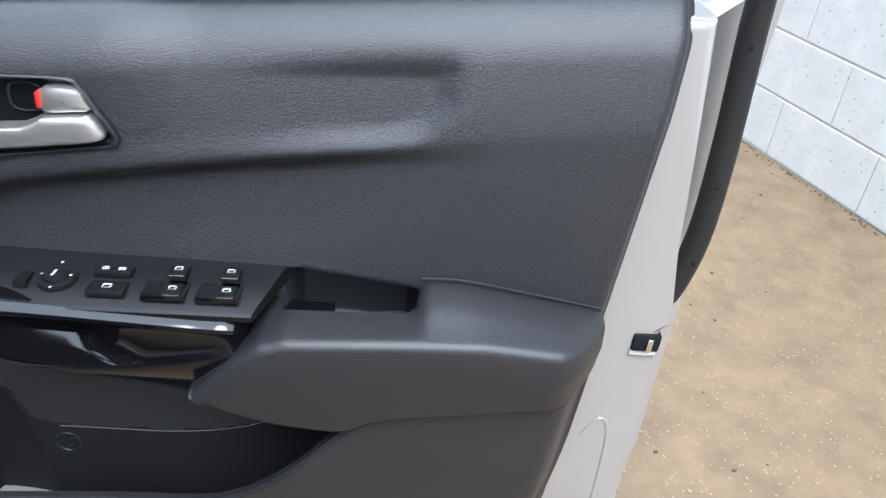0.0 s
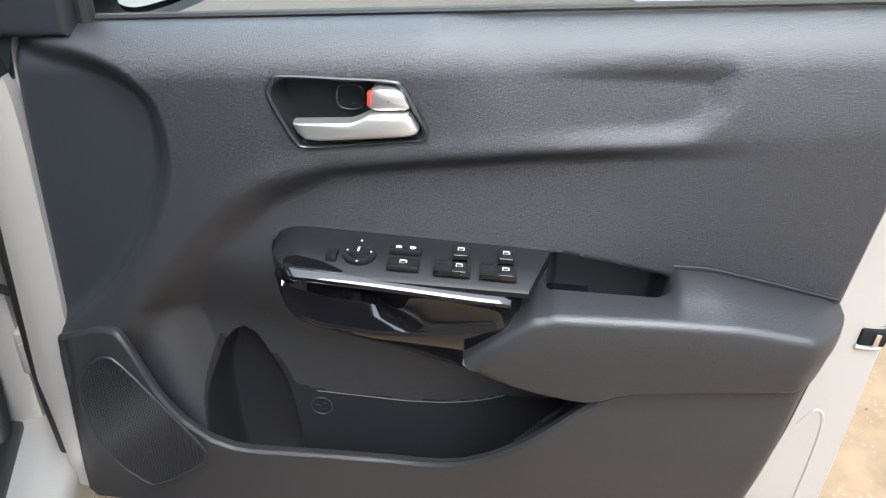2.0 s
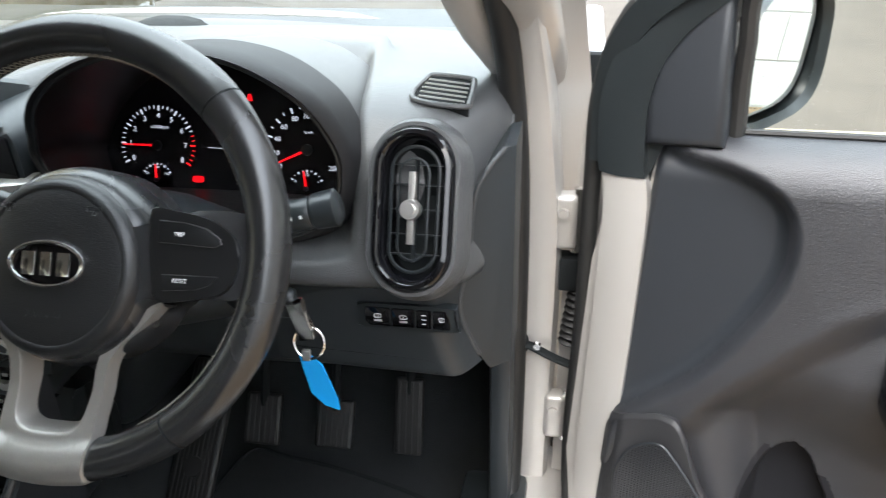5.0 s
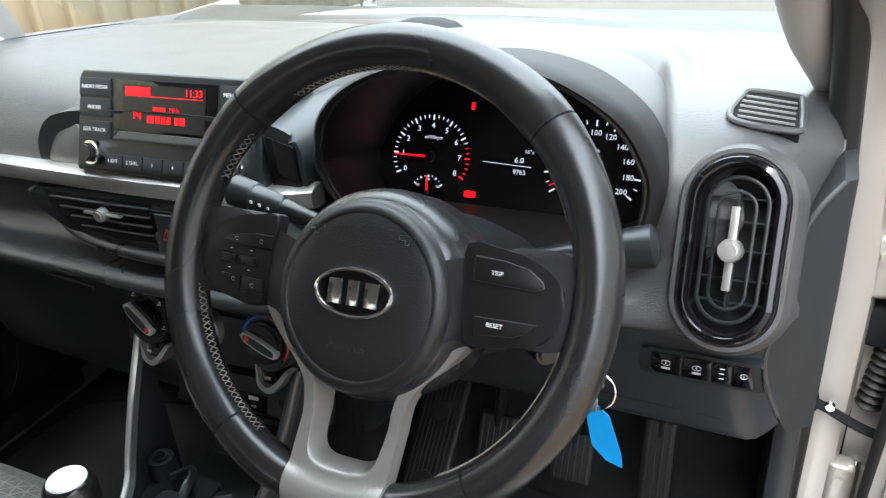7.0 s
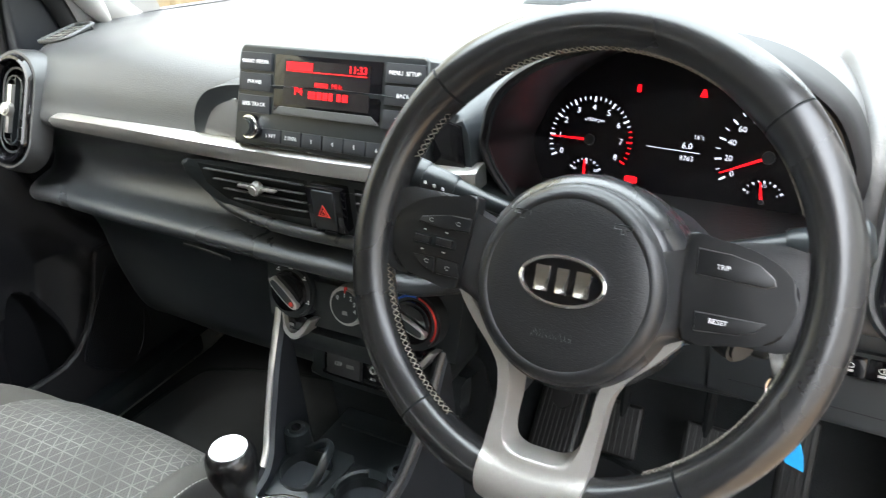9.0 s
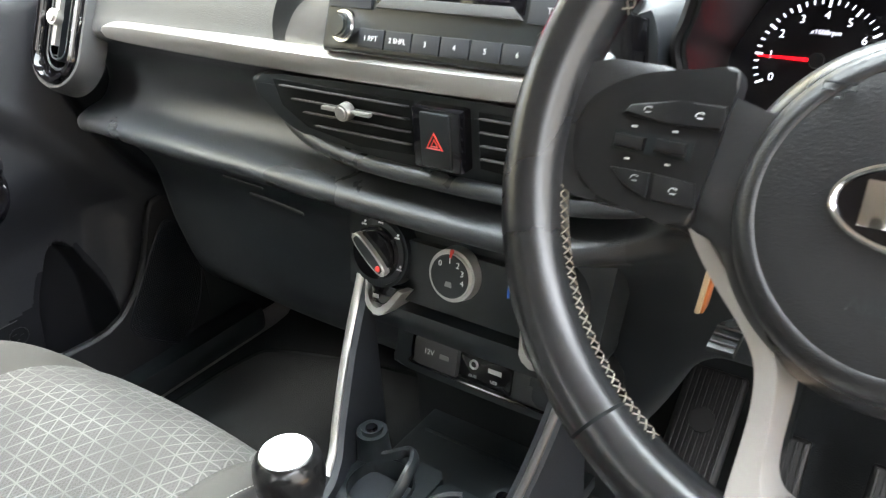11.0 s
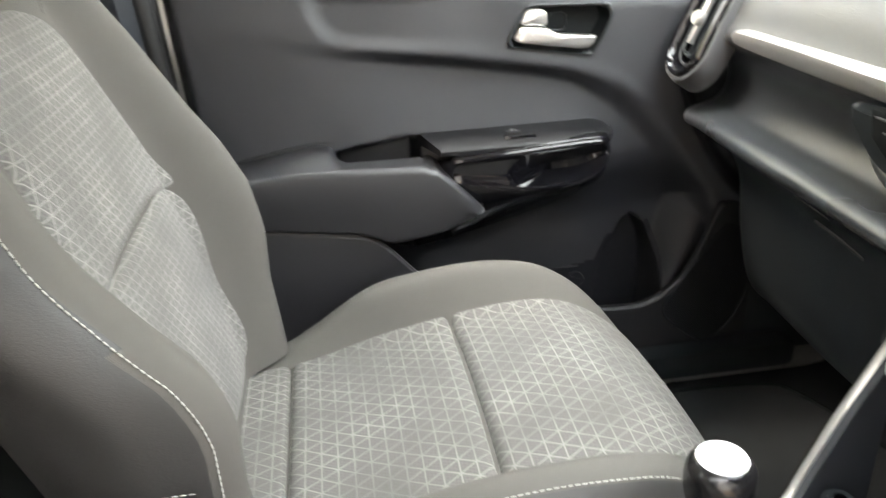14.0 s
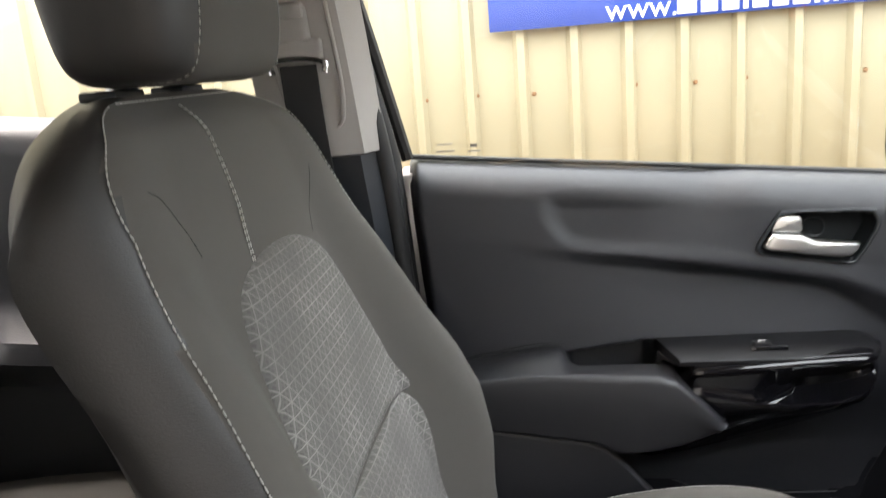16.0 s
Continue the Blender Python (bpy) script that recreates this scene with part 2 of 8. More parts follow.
def patterned_cloth(name, size, ground, lines):
    """Grey cloth with a pale triangular line lattice, laid out in metres on the UV map."""
    m = material(name, (0.13, 0.125, 0.12), 0.9, grain=0.9, grain_scale=1100)
    n, l = m.node_tree.nodes, m.node_tree.links
    p = n["Principled BSDF"]
    uv = n.new("ShaderNodeUVMap")
    total = None
    for ang, step, half in ((0, size, 0.020), (60, size, 0.020), (120, size, 0.020), (60, 0.0039, 0.16), (120, 0.0039, 0.16)):
        dot = n.new("ShaderNodeVectorMath")
        dot.operation = "DOT_PRODUCT"
        a = radians(ang)
        dot.inputs[1].default_value = (-math.sin(a) / step, math.cos(a) / step, 0)
        l.new(uv.outputs[0], dot.inputs[0])
        pp = n.new("ShaderNodeMath")
        pp.operation = "PINGPONG"
        pp.inputs[1].default_value = 0.5
        l.new(dot.outputs["Value"], pp.inputs[0])
        lt = n.new("ShaderNodeMapRange")
        lt.inputs["From Min"].default_value = half
        lt.inputs["From Max"].default_value = half + (0.06 if step > 0.01 else 0.09)
        lt.inputs["To Min"].default_value = 1.0 if step > 0.01 else 0.22
        lt.inputs["To Max"].default_value = 0.0
        l.new(pp.outputs[0], lt.inputs["Value"])
        if total is None:
            total = lt.outputs[0]
        else:
            mxm = n.new("ShaderNodeMath")
            mxm.operation = "MAXIMUM"
            l.new(total, mxm.inputs[0])
            l.new(lt.outputs[0], mxm.inputs[1])
            total = mxm.outputs[0]
    fade = n.new("ShaderNodeTexNoise")
    fade.inputs["Scale"].default_value = 9.0
    l.new(uv.outputs[0], fade.inputs["Vector"])
    fr = n.new("ShaderNodeMapRange")
    fr.inputs["From Min"].default_value, fr.inputs["From Max"].default_value = 0.35, 0.62
    fr.inputs["To Min"].default_value = 0.25
    l.new(fade.outputs["Fac"], fr.inputs["Value"])
    mul = n.new("ShaderNodeMath")
    mul.operation = "MULTIPLY"
    l.new(total, mul.inputs[0])
    l.new(fr.outputs[0], mul.inputs[1])
    mx = n.new("ShaderNodeMix")
    mx.data_type = "RGBA"
    mx.inputs[6].default_value = (*ground, 1)
    mx.inputs[7].default_value = (*lines, 1)
    l.new(mul.outputs[0], mx.inputs[0])
    l.new(mx.outputs[2], p.inputs["Base Color"])
    return m


LATTICE = patterned_cloth("lattice_cloth", 0.0180, (0.086, 0.081, 0.075), (0.205, 0.195, 0.180))
LATTICE_FINE = patterned_cloth("fine_lattice_cloth", 0.0112, (0.105, 0.100, 0.094), (0.27, 0.26, 0.24))

# ---- shape helpers ----
def sstep(a, b, x):
    t = np.clip((np.asarray(x, float) - a) / (b - a), 0, 1)
    return t * t * (3 - 2 * t)


def spline(points, n, closed=False):
    """n points along a Catmull-Rom curve."""
    p = np.array(points, float)
    k = len(p)
    idx = np.linspace(0, k if closed else k - 1, n, endpoint=not closed)
    out = []
    for s in idx:
        i = int(min(math.floor(s), k - 1 if closed else k - 2))
        f = s - i
        if closed:
            a, b, c, d = p[(i - 1) % k], p[i % k], p[(i + 1) % k], p[(i + 2) % k]
        else:
            b, c = p[i], p[i + 1]
            a = p[i - 1] if i else 2 * b - c
            d = p[i + 2] if i + 2 < k else 2 * c - b
        out.append(0.5 * (2 * b + (c - a) * f + (2 * a - 5 * b + 4 * c - d) * f * f + (3 * b - a - 3 * c + d) * f ** 3))
    return np.array(out)


def sdist(poly, x, y):
    """Signed distance to a closed polygon, positive inside."""
    p = np.array(poly, float)
    q = np.roll(p, -1, 0)
    best = np.full(np.shape(x), 1e9)
    inside = np.zeros(np.shape(x), bool)
    for (ax, ay), (bx, by) in zip(p, q):
        dx, dy = bx - ax, by - ay
        t = np.clip(((x - ax) * dx + (y - ay) * dy) / (dx * dx + dy * dy + 1e-12), 0, 1)
        best = np.minimum(best, np.hypot(x - ax - t * dx, y - ay - t * dy))
        cross = ((ay > y) != (by > y)) & (x < (bx - ax) * (y - ay) / (by - ay + 1e-12) + ax)
        inside ^= cross
    return np.where(inside, best, -best)


HOME = {}


def adopt(ob, parent=None, label=""):
    """Hangs ob, built where it stands, under its thing or part."""
    if parent:
        ob.parent = parent
        if parent.name in HOME:
            ob.matrix_parent_inverse = HOME[parent.name].inverted()
    if label:
        ob["label"] = label
    return ob


def link_mesh(name, verts, faces, mats, parent=None, label="", smooth=True, sharp=38, face_mats=None, uvs=None):
    me = bpy.data.meshes.new(name)
    me.from_pydata([tuple(map(float, v)) for v in verts], [], [tuple(map(int, f)) for f in faces])
    bm = bmesh.new()
    bm.from_mesh(me)
    if uvs is None and face_mats is None:
        bmesh.ops.recalc_face_normals(bm, faces=bm.faces)
    bm.to_mesh(me)
    bm.free()
    for m in mats if isinstance(mats, (list, tuple)) else [mats]:
        me.materials.append(m)
    if face_mats is not None:
        me.polygons.foreach_set("material_index", np.array(face_mats, dtype=np.int32))
    if uvs is not None:
        lay = me.uv_layers.new(name="UVMap")
        li = np.zeros(len(me.loops), dtype=np.int32)
        me.loops.foreach_get("vertex_index", li)
        lay.data.foreach_set("uv", np.asarray(uvs, float)[li].ravel())
    if smooth:
        me.polygons.foreach_set("use_smooth", np.ones(len(me.polygons), dtype=bool))
        me.set_sharp_from_angle(angle=radians(sharp))
    me.update()
    ob = new(name, me)
    return adopt(ob, parent, label)


def part(name, bm, mat, parent, label="", smooth=True, sharp=38):
    me = bpy.data.meshes.new(name)
    bmesh.ops.recalc_face_normals(bm, faces=bm.faces)
    bm.to_mesh(me)
    bm.free()
    me.materials.append(mat)
    if smooth:
        me.polygons.foreach_set("use_smooth", np.ones(len(me.polygons), dtype=bool))
        me.set_sharp_from_angle(angle=radians(sharp))
    ob = new(name, me)
    return adopt(ob, parent, label)


def grid(pts, close_u=False, close_v=False):
    """Verts and faces of an array of points [nu, nv, 3]."""
    pts = np.asarray(pts, float)
    nu, nv = pts.shape[:2]
    i = np.arange(nu if close_u else nu - 1)[:, None]
    j = np.arange(nv if close_v else nv - 1)[None]
    a = i * nv + j
    b = ((i + 1) % nu) * nv + j
    c = ((i + 1) % nu) * nv + (j + 1) % nv
    d = i * nv + (j + 1) % nv
    return pts.reshape(-1, 3), np.stack([a, b, c, d], -1).reshape(-1, 4).tolist()


def loft(rings, caps=True):
    """A closed body from rings of equal length."""
    v, f = grid(rings, close_v=True)
    if caps:
        nv = len(rings[0])
        f.append(list(range(nv))[::-1])
        f.append([(len(rings) - 1) * nv + k for k in range(nv)])
    return v, f


def tube(path, radius, n=10, closed=False, flat=1.0):
    """A round rod along a path; radius one number or one for each point."""
    p = np.array(path, float)
    r = np.full(len(p), radius, float) if np.isscalar(radius) else np.array(radius, float)
    t = np.roll(p, -1, 0) - np.roll(p, 1, 0) if closed else np.gradient(p, axis=0)
    t /= np.linalg.norm(t, axis=1)[:, None] + 1e-12
    up = np.array([0, 0, 1.0]) if abs(t[0][2]) < 0.9 else np.array([1.0, 0, 0])
    rings = []
    a = np.cross(t[0], up)
    a /= np.linalg.norm(a)
    for k in range(len(p)):
        a = a - t[k] * (a @ t[k])
        a /= np.linalg.norm(a) + 1e-12
        b = np.cross(t[k], a)
        th = np.linspace(0, 2 * math.pi, n, endpoint=False)
        rings.append(p[k] + r[k] * (np.cos(th)[:, None] * a + flat * np.sin(th)[:, None] * b))
    if closed:
        return grid(rings, close_u=True, close_v=True)
    return loft(rings)


def prism(poly, to3, d0, d1, bevel=0.0, segs=2):
    """A bmesh slab: polygon poly (2D) between depths d0 and d1; to3(u, v, d) gives the place."""
    bm = bmesh.new()
    lo = [bm.verts.new(to3(u, v, d0)) for u, v in poly]
    hi = [bm.verts.new(to3(u, v, d1)) for u, v in poly]
    bm.faces.new(lo[::-1])
    top = bm.faces.new(hi)
    k = len(poly)
    for i in range(k):
        bm.faces.new((lo[i], lo[(i + 1) % k], hi[(i + 1) % k], hi[i]))
    if bevel:
        bmesh.ops.bevel(bm, geom=list(top.edges), offset=bevel, segments=segs, affect="EDGES", profile=0.6)
    return bm


def rbox(centre, size, r=0.003, rot=None, segs=2):
    """A rounded box as a bmesh."""
    bm = bmesh.new()
    bmesh.ops.create_cube(bm, size=1)
    m = Matrix.Diagonal((*size, 1))
    bmesh.ops.transform(bm, matrix=m, verts=bm.verts)
    if r:
        bmesh.ops.bevel(bm, geom=list(bm.edges), offset=r, segments=segs, affect="EDGES", profile=0.6)
    m = Matrix.Translation(centre) @ (rot if rot else Matrix())
    bmesh.ops.transform(bm, matrix=m, verts=bm.verts)
    return bm


def disc(centre, axis, r0, r1, h, n=28, bevel=0.0, start=None):
    """A (tapered) cylinder from centre along axis as a bmesh."""
    bm = bmesh.new()
    bmesh.ops.create_cone(bm, cap_ends=True, segments=n, radius1=r0, radius2=r1, depth=h)
    if bevel:
        top = [e for e in bm.edges if all(v.co.z > h / 2 - 1e-6 for v in e.verts)]
        bmesh.ops.bevel(bm, geom=top, offset=bevel, segments=2, affect="EDGES")
    q = Vector(axis).to_track_quat("Z", "Y").to_matrix().to_4x4()
    bmesh.ops.transform(bm, matrix=Matrix.Translation(Vector(centre)) @ q @ Matrix.Translation((0, 0, h / 2)), verts=bm.verts)
    return bm


def add_bm(dst, src):
    """Adds the bmesh src to dst."""
    me = bpy.data.meshes.new("tmp")
    src.to_mesh(me)
    src.free()
    dst.from_mesh(me)
    bpy.data.meshes.remove(me)
    return dst


def lettering(text, size, m, mat, parent, name="lettering", depth=0.0004):
    """Flat letters centred at the pose m (x to the right, y up, z out of the surface)."""
    cu = bpy.data.curves.new("letters", "FONT")
    cu.body, cu.size, cu.align_x, cu.align_y = text, size, "CENTER", "CENTER"
    cu.extrude, cu.resolution_u = depth, 2
    tmp = bpy.data.objects.new("letters", cu)
    scene.collection.objects.link(tmp)
    me = bpy.data.meshes.new_from_object(tmp.evaluated_get(bpy.context.evaluated_depsgraph_get()))
    bpy.data.objects.remove(tmp)
    bpy.data.curves.remove(cu)
    me.transform(m)
    me.materials.clear()
    me.materials.append(mat)
    return adopt(new(name, me), parent)


def facing(p, normal, up=(0, 0, 1)):
    """A pose at p whose z axis is normal and whose y axis leans towards up."""
    z = Vector(normal).normalized()
    x = Vector(up).cross(z).normalized()
    y = z.cross(x)
    return Matrix(((x.x, y.x, z.x, p[0]), (x.y, y.y, z.y, p[1]), (x.z, y.z, z.z, p[2]), (0, 0, 0, 1)))


def thing(name, place, label, category, group="", kind=""):
    ob = new(name)
    ob.location = place
    ob.empty_display_size = 0.05
    HOME[ob.name] = Matrix.Translation(place)
    return tagged(ob, label, category, group, kind)


def stitches(path, mat, parent, length=0.0045, gap=0.003, r=0.0007, name="stitching", offset=(0, 0, 0)):
    """Short thread lengths along a path, joined into one part."""
    p = np.array(path, float) + np.array(offset)
    seg = np.linalg.norm(np.diff(p, axis=0), axis=1)
    run = np.r_[0, np.cumsum(seg)]
    V, F, s = [], [], 0.0
    while s + length < run[-1]:
        a = np.array([np.interp(s, run, p[:, k]) for k in range(3)])
        b = np.array([np.interp(s + length, run, p[:, k]) for k in range(3)])
        v, f = tube([a, (a + b) / 2, b], [r * 0.6, r, r * 0.6], 5)
        F += [[i + len(V) for i in q] for q in f]
        V += list(v)
        s += length + gap
    ob = link_mesh(name, V, F, mat, parent)
    ob["kind"] = "stuff"
    return ob

# ---- ground, walls round the yard ----
def slab(name, x0, x1, y0, y1, z0, z1, mat, label, category, parent=None):
    ob = part(name, rbox(((x0 + x1) / 2, (y0 + y1) / 2, (z0 + z1) / 2), (x1 - x0, y1 - y0, z1 - z0), 0), mat, parent, smooth=False)
    return tagged(ob, label, category, kind="structure")


slab("ground", -400, 400, -400, 400, -0.3, -0.012, ASPHALT, "worn grey-brown asphalt ground reaching to the distance", "ground")
slab("pavement", -12, 3.6, -12, 3.12, -0.2, 0.0, CONCRETE, "tan concrete forecourt with scattered pale stones", "pavement")
slab("gutter", -12, 3.6, 3.123, 3.30, -0.2, 0.004, KERB, "pale sandy gutter strip beside the asphalt", "gutter")

# scattered small stones and leaf litter along the wall
rng = random.Random(4)
bm_st = bmesh.new()
for k in range(750):
    near_wall = k % 3 == 0
    x = 3.36 - abs(rng.gauss(0, 0.05)) if near_wall else rng.uniform(1.5, 3.3)
    y = rng.uniform(-1.5, 3.1)
    s = rng.uniform(0.0008, 0.0020) + (0.004 if k % 23 == 0 else 0)
    b1 = bmesh.new()
    bmesh.ops.create_icosphere(b1, subdivisions=1, radius=s)
    for v in b1.verts:
        v.co *= rng.uniform(0.7, 1.2)
        v.co.z *= 0.6
    bmesh.ops.translate(b1, verts=b1.verts, vec=(x, y, s * 0.3))
    add_bm(bm_st, b1)
tagged(part("gravel", bm_st, STONE, None), "pale loose stones scattered on the concrete", "gravel", kind="stuff")

# dark crumbs of dirt, thickest along the foot of the wall
bm_st = bmesh.new()
for k in range(700):
    x = 3.392 - abs(rng.gauss(0, 0.012)) if k % 5 else rng.uniform(1.6, 3.35)
    y = rng.uniform(-1.5, 3.1)
    s = rng.uniform(0.002, 0.0065)
    b1 = bmesh.new()
    bmesh.ops.create_icosphere(b1, subdivisions=1, radius=s)
    for v in b1.verts:
        v.co *= rng.uniform(0.6, 1.3)
        v.co.z *= 0.45
    bmesh.ops.translate(b1, verts=b1.verts, vec=(x, y, s * 0.2))
    add_bm(bm_st, b1)
tagged(part("dirt", bm_st, DIRT, None), "dark crumbs of dirt at the foot of the block wall", "dirt", kind="stuff")

# white painted block wall
wall_x = 3.42
wall_white = tagged(part("wall_east", rbox((wall_x + 0.094, 1.5, 1.7), (0.22, 14, 3.4), 0), MORTAR, None, smooth=False),
                    "white painted concrete block wall", "wall", kind="structure")
block_bm = rbox((0, 0, 0), (0.05, 0.4382, 0.2095), 0.005, None, 3)
block_me = bpy.data.meshes.new("block")
block_bm.to_mesh(block_me)
block_bm.free()
block_me.materials.append(BLOCK)
for row in range(15):
    for col in range(22):
        ob = new("block", block_me)
        ob.parent = wall_white
        ob.location = (wall_x + 0.0035 + rng.uniform(-0.002, 0.002), -2.2 + col * 0.44 + (0.22 if row % 2 else 0), 0.112 + row * 0.216)

# cream ribbed metal cladding with a blue and white board
CX = -2.95
ys = np.arange(-6.0, 6.0, 0.218)
prof = []
for y in ys:
    prof += [(0, y), (0, y + 0.14), (0.030, y + 0.156), (0.030, y + 0.186), (0, y + 0.202)]
prof = np.array(prof)
cl = np.array([[(CX + d, y, z) for d, y in prof] for z in (0.05, 1.2, 3.6)])
v, f = grid(cl)
clad = link_mesh("wall_west", v, f, CLAD, None, smooth=True, sharp=20)
tagged(clad, "cream ribbed sheet metal cladding wall", "wall", kind="structure")
sol = clad.modifiers.new("thick", "SOLIDIFY")
sol.thickness, sol.offset = 0.004, -1
slab("wall_west_plinth", CX - 0.02, CX + 0.02, -6, 6, 0, 0.08, MORTAR, "low concrete plinth under the cladding", "plinth")
bm_b = bmesh.new()
for k in range(46):
    y = -5 + k * 0.218 + 0.07 + (0.02 if k % 3 == 0 else 0)
    if k % 4 == 2:
        continue
    add_bm(bm_b, disc((CX + 0.001, y, 1.03 + 0.004 * (k % 3)), (1, 0, 0), 0.010, 0.007, 0.008, 10))
part("bolts", bm_b, material("rusty_bolt", (0.25, 0.13, 0.06), 0.7, var=0.3), clad)

board = thing("sign_board", (CX + 0.045, 1.6, 1.7), "blue and white business sign board with white lettering bars", "sign")
part("blue_band", rbox((CX + 0.045, 1.40, 1.376), (0.012, 3.8, 0.172), 0.001), SIGN_BLUE, board, "deep blue lower band")
part("white_panel", rbox((CX + 0.045, 1.40, 1.86), (0.012, 3.8, 0.79), 0.001), SIGN_WHITE, board, "white upper panel")
lettering("www.", 0.118, facing((CX + 0.053, 0.105, 1.334), (1, 0, 0)), SIGN_WHITE, board, depth=0.002)
px = 0.235
for wdt, tall in ((0.09, 1), (0.08, 0), (0.08, 0), (0.035, 1), (0.075, 0), (0.075, 0), (0.08, 0), (0.035, 1), (0.035, 1), (0.035, 1), (0.08, 0), (0.08, 0), (0.08, 0)):
    hgt = {0: 0.066, 1: 0.094}[tall]
    part("letter_bar", rbox((CX + 0.053, px + wdt / 2, 1.301 + hgt / 2), (0.006, wdt - 0.016, hgt), 0.002), SIGN_WHITE, board)
    px += wdt

# far white building with horizontal boards, behind the car
back = tagged(part("wall_south", rbox((-2, -9.2, 1.6), (14, 0.3, 3.2), 0), RUBBER, None, smooth=False), "white boarded building behind the yard", "building", kind="structure")
for k in range(14):
    part("board", rbox((-2, -9.04, 0.2 + k * 0.22), (14, 0.03, 0.186), 0.003), BLOCK, back, smooth=False)

# ---- car body shell ----
body = thing("small_car", (0, 0, 0.2), "silver small hatchback standing on concrete with one door open", "car")


def sheet(name, pts, mat, parent, thick=0.012, label="", cu=False, sharp=38):
    v, f = grid(pts, close_u=cu)
    ob = link_mesh(name, v, f, mat, parent, label, sharp=sharp)
    m = ob.modifiers.new("thick", "SOLIDIFY")
    m.thickness, m.offset = thick, 0
    return ob


# floor pan with footwells, tunnel and firewall
xs = np.linspace(-0.70, 0.70, 57)
yfl = np.r_[np.linspace(-1.75, 0.50, 40), np.linspace(0.54, 0.90, 14)]
X_, Y_ = np.meshgrid(xs, yfl, indexing="ij")
Z_ = 0.285 + 0.13 * np.exp(-(X_ / 0.11) ** 4) + 0.55 * sstep(0.52, 0.86, Y_) + 0.14 * sstep(-0.75, -0.95, Y_)
sheet("floor_pan", np.stack([X_, Y_, Z_], -1), CARPET, body, 0.02, "black carpeted floor")
part("belly", rbox((0, -0.35, 0.235), (1.42, 2.9, 0.05), 0.01), BLACK, body)
# sills under the doors
for sx in (-1, 1):
    part("sill", rbox((sx * 0.715, -0.20, 0.30), (0.13, 1.9, 0.14), 0.03, None, 3), PAINT, body, "silver painted sill")
    part("sill_cover", rbox((sx * 0.655, -0.10, 0.355), (0.10, 1.1, 0.05), 0.015), BLACK, body)

# roof and headliner
rx = np.linspace(-0.60, 0.60, 25)
ry = np.linspace(0.02, -1.75, 30)
X_, Y_ = np.meshgrid(rx, ry, indexing="ij")
arch = 1.415 + 0.055 * (1 - (X_ / 0.62) ** 2) - 0.05 * sstep(-0.25, 0.05, Y_) - 0.06 * sstep(-1.2, -1.8, Y_)
sheet("roof", np.stack([X_, Y_, arch + 0.03], -1), PAINT, body, 0.006, "silver roof panel")
sheet("headliner", np.stack([X_ * 0.99, Y_, arch - 0.005], -1), HEADLINER, body, 0.01, "pale grey headliner")

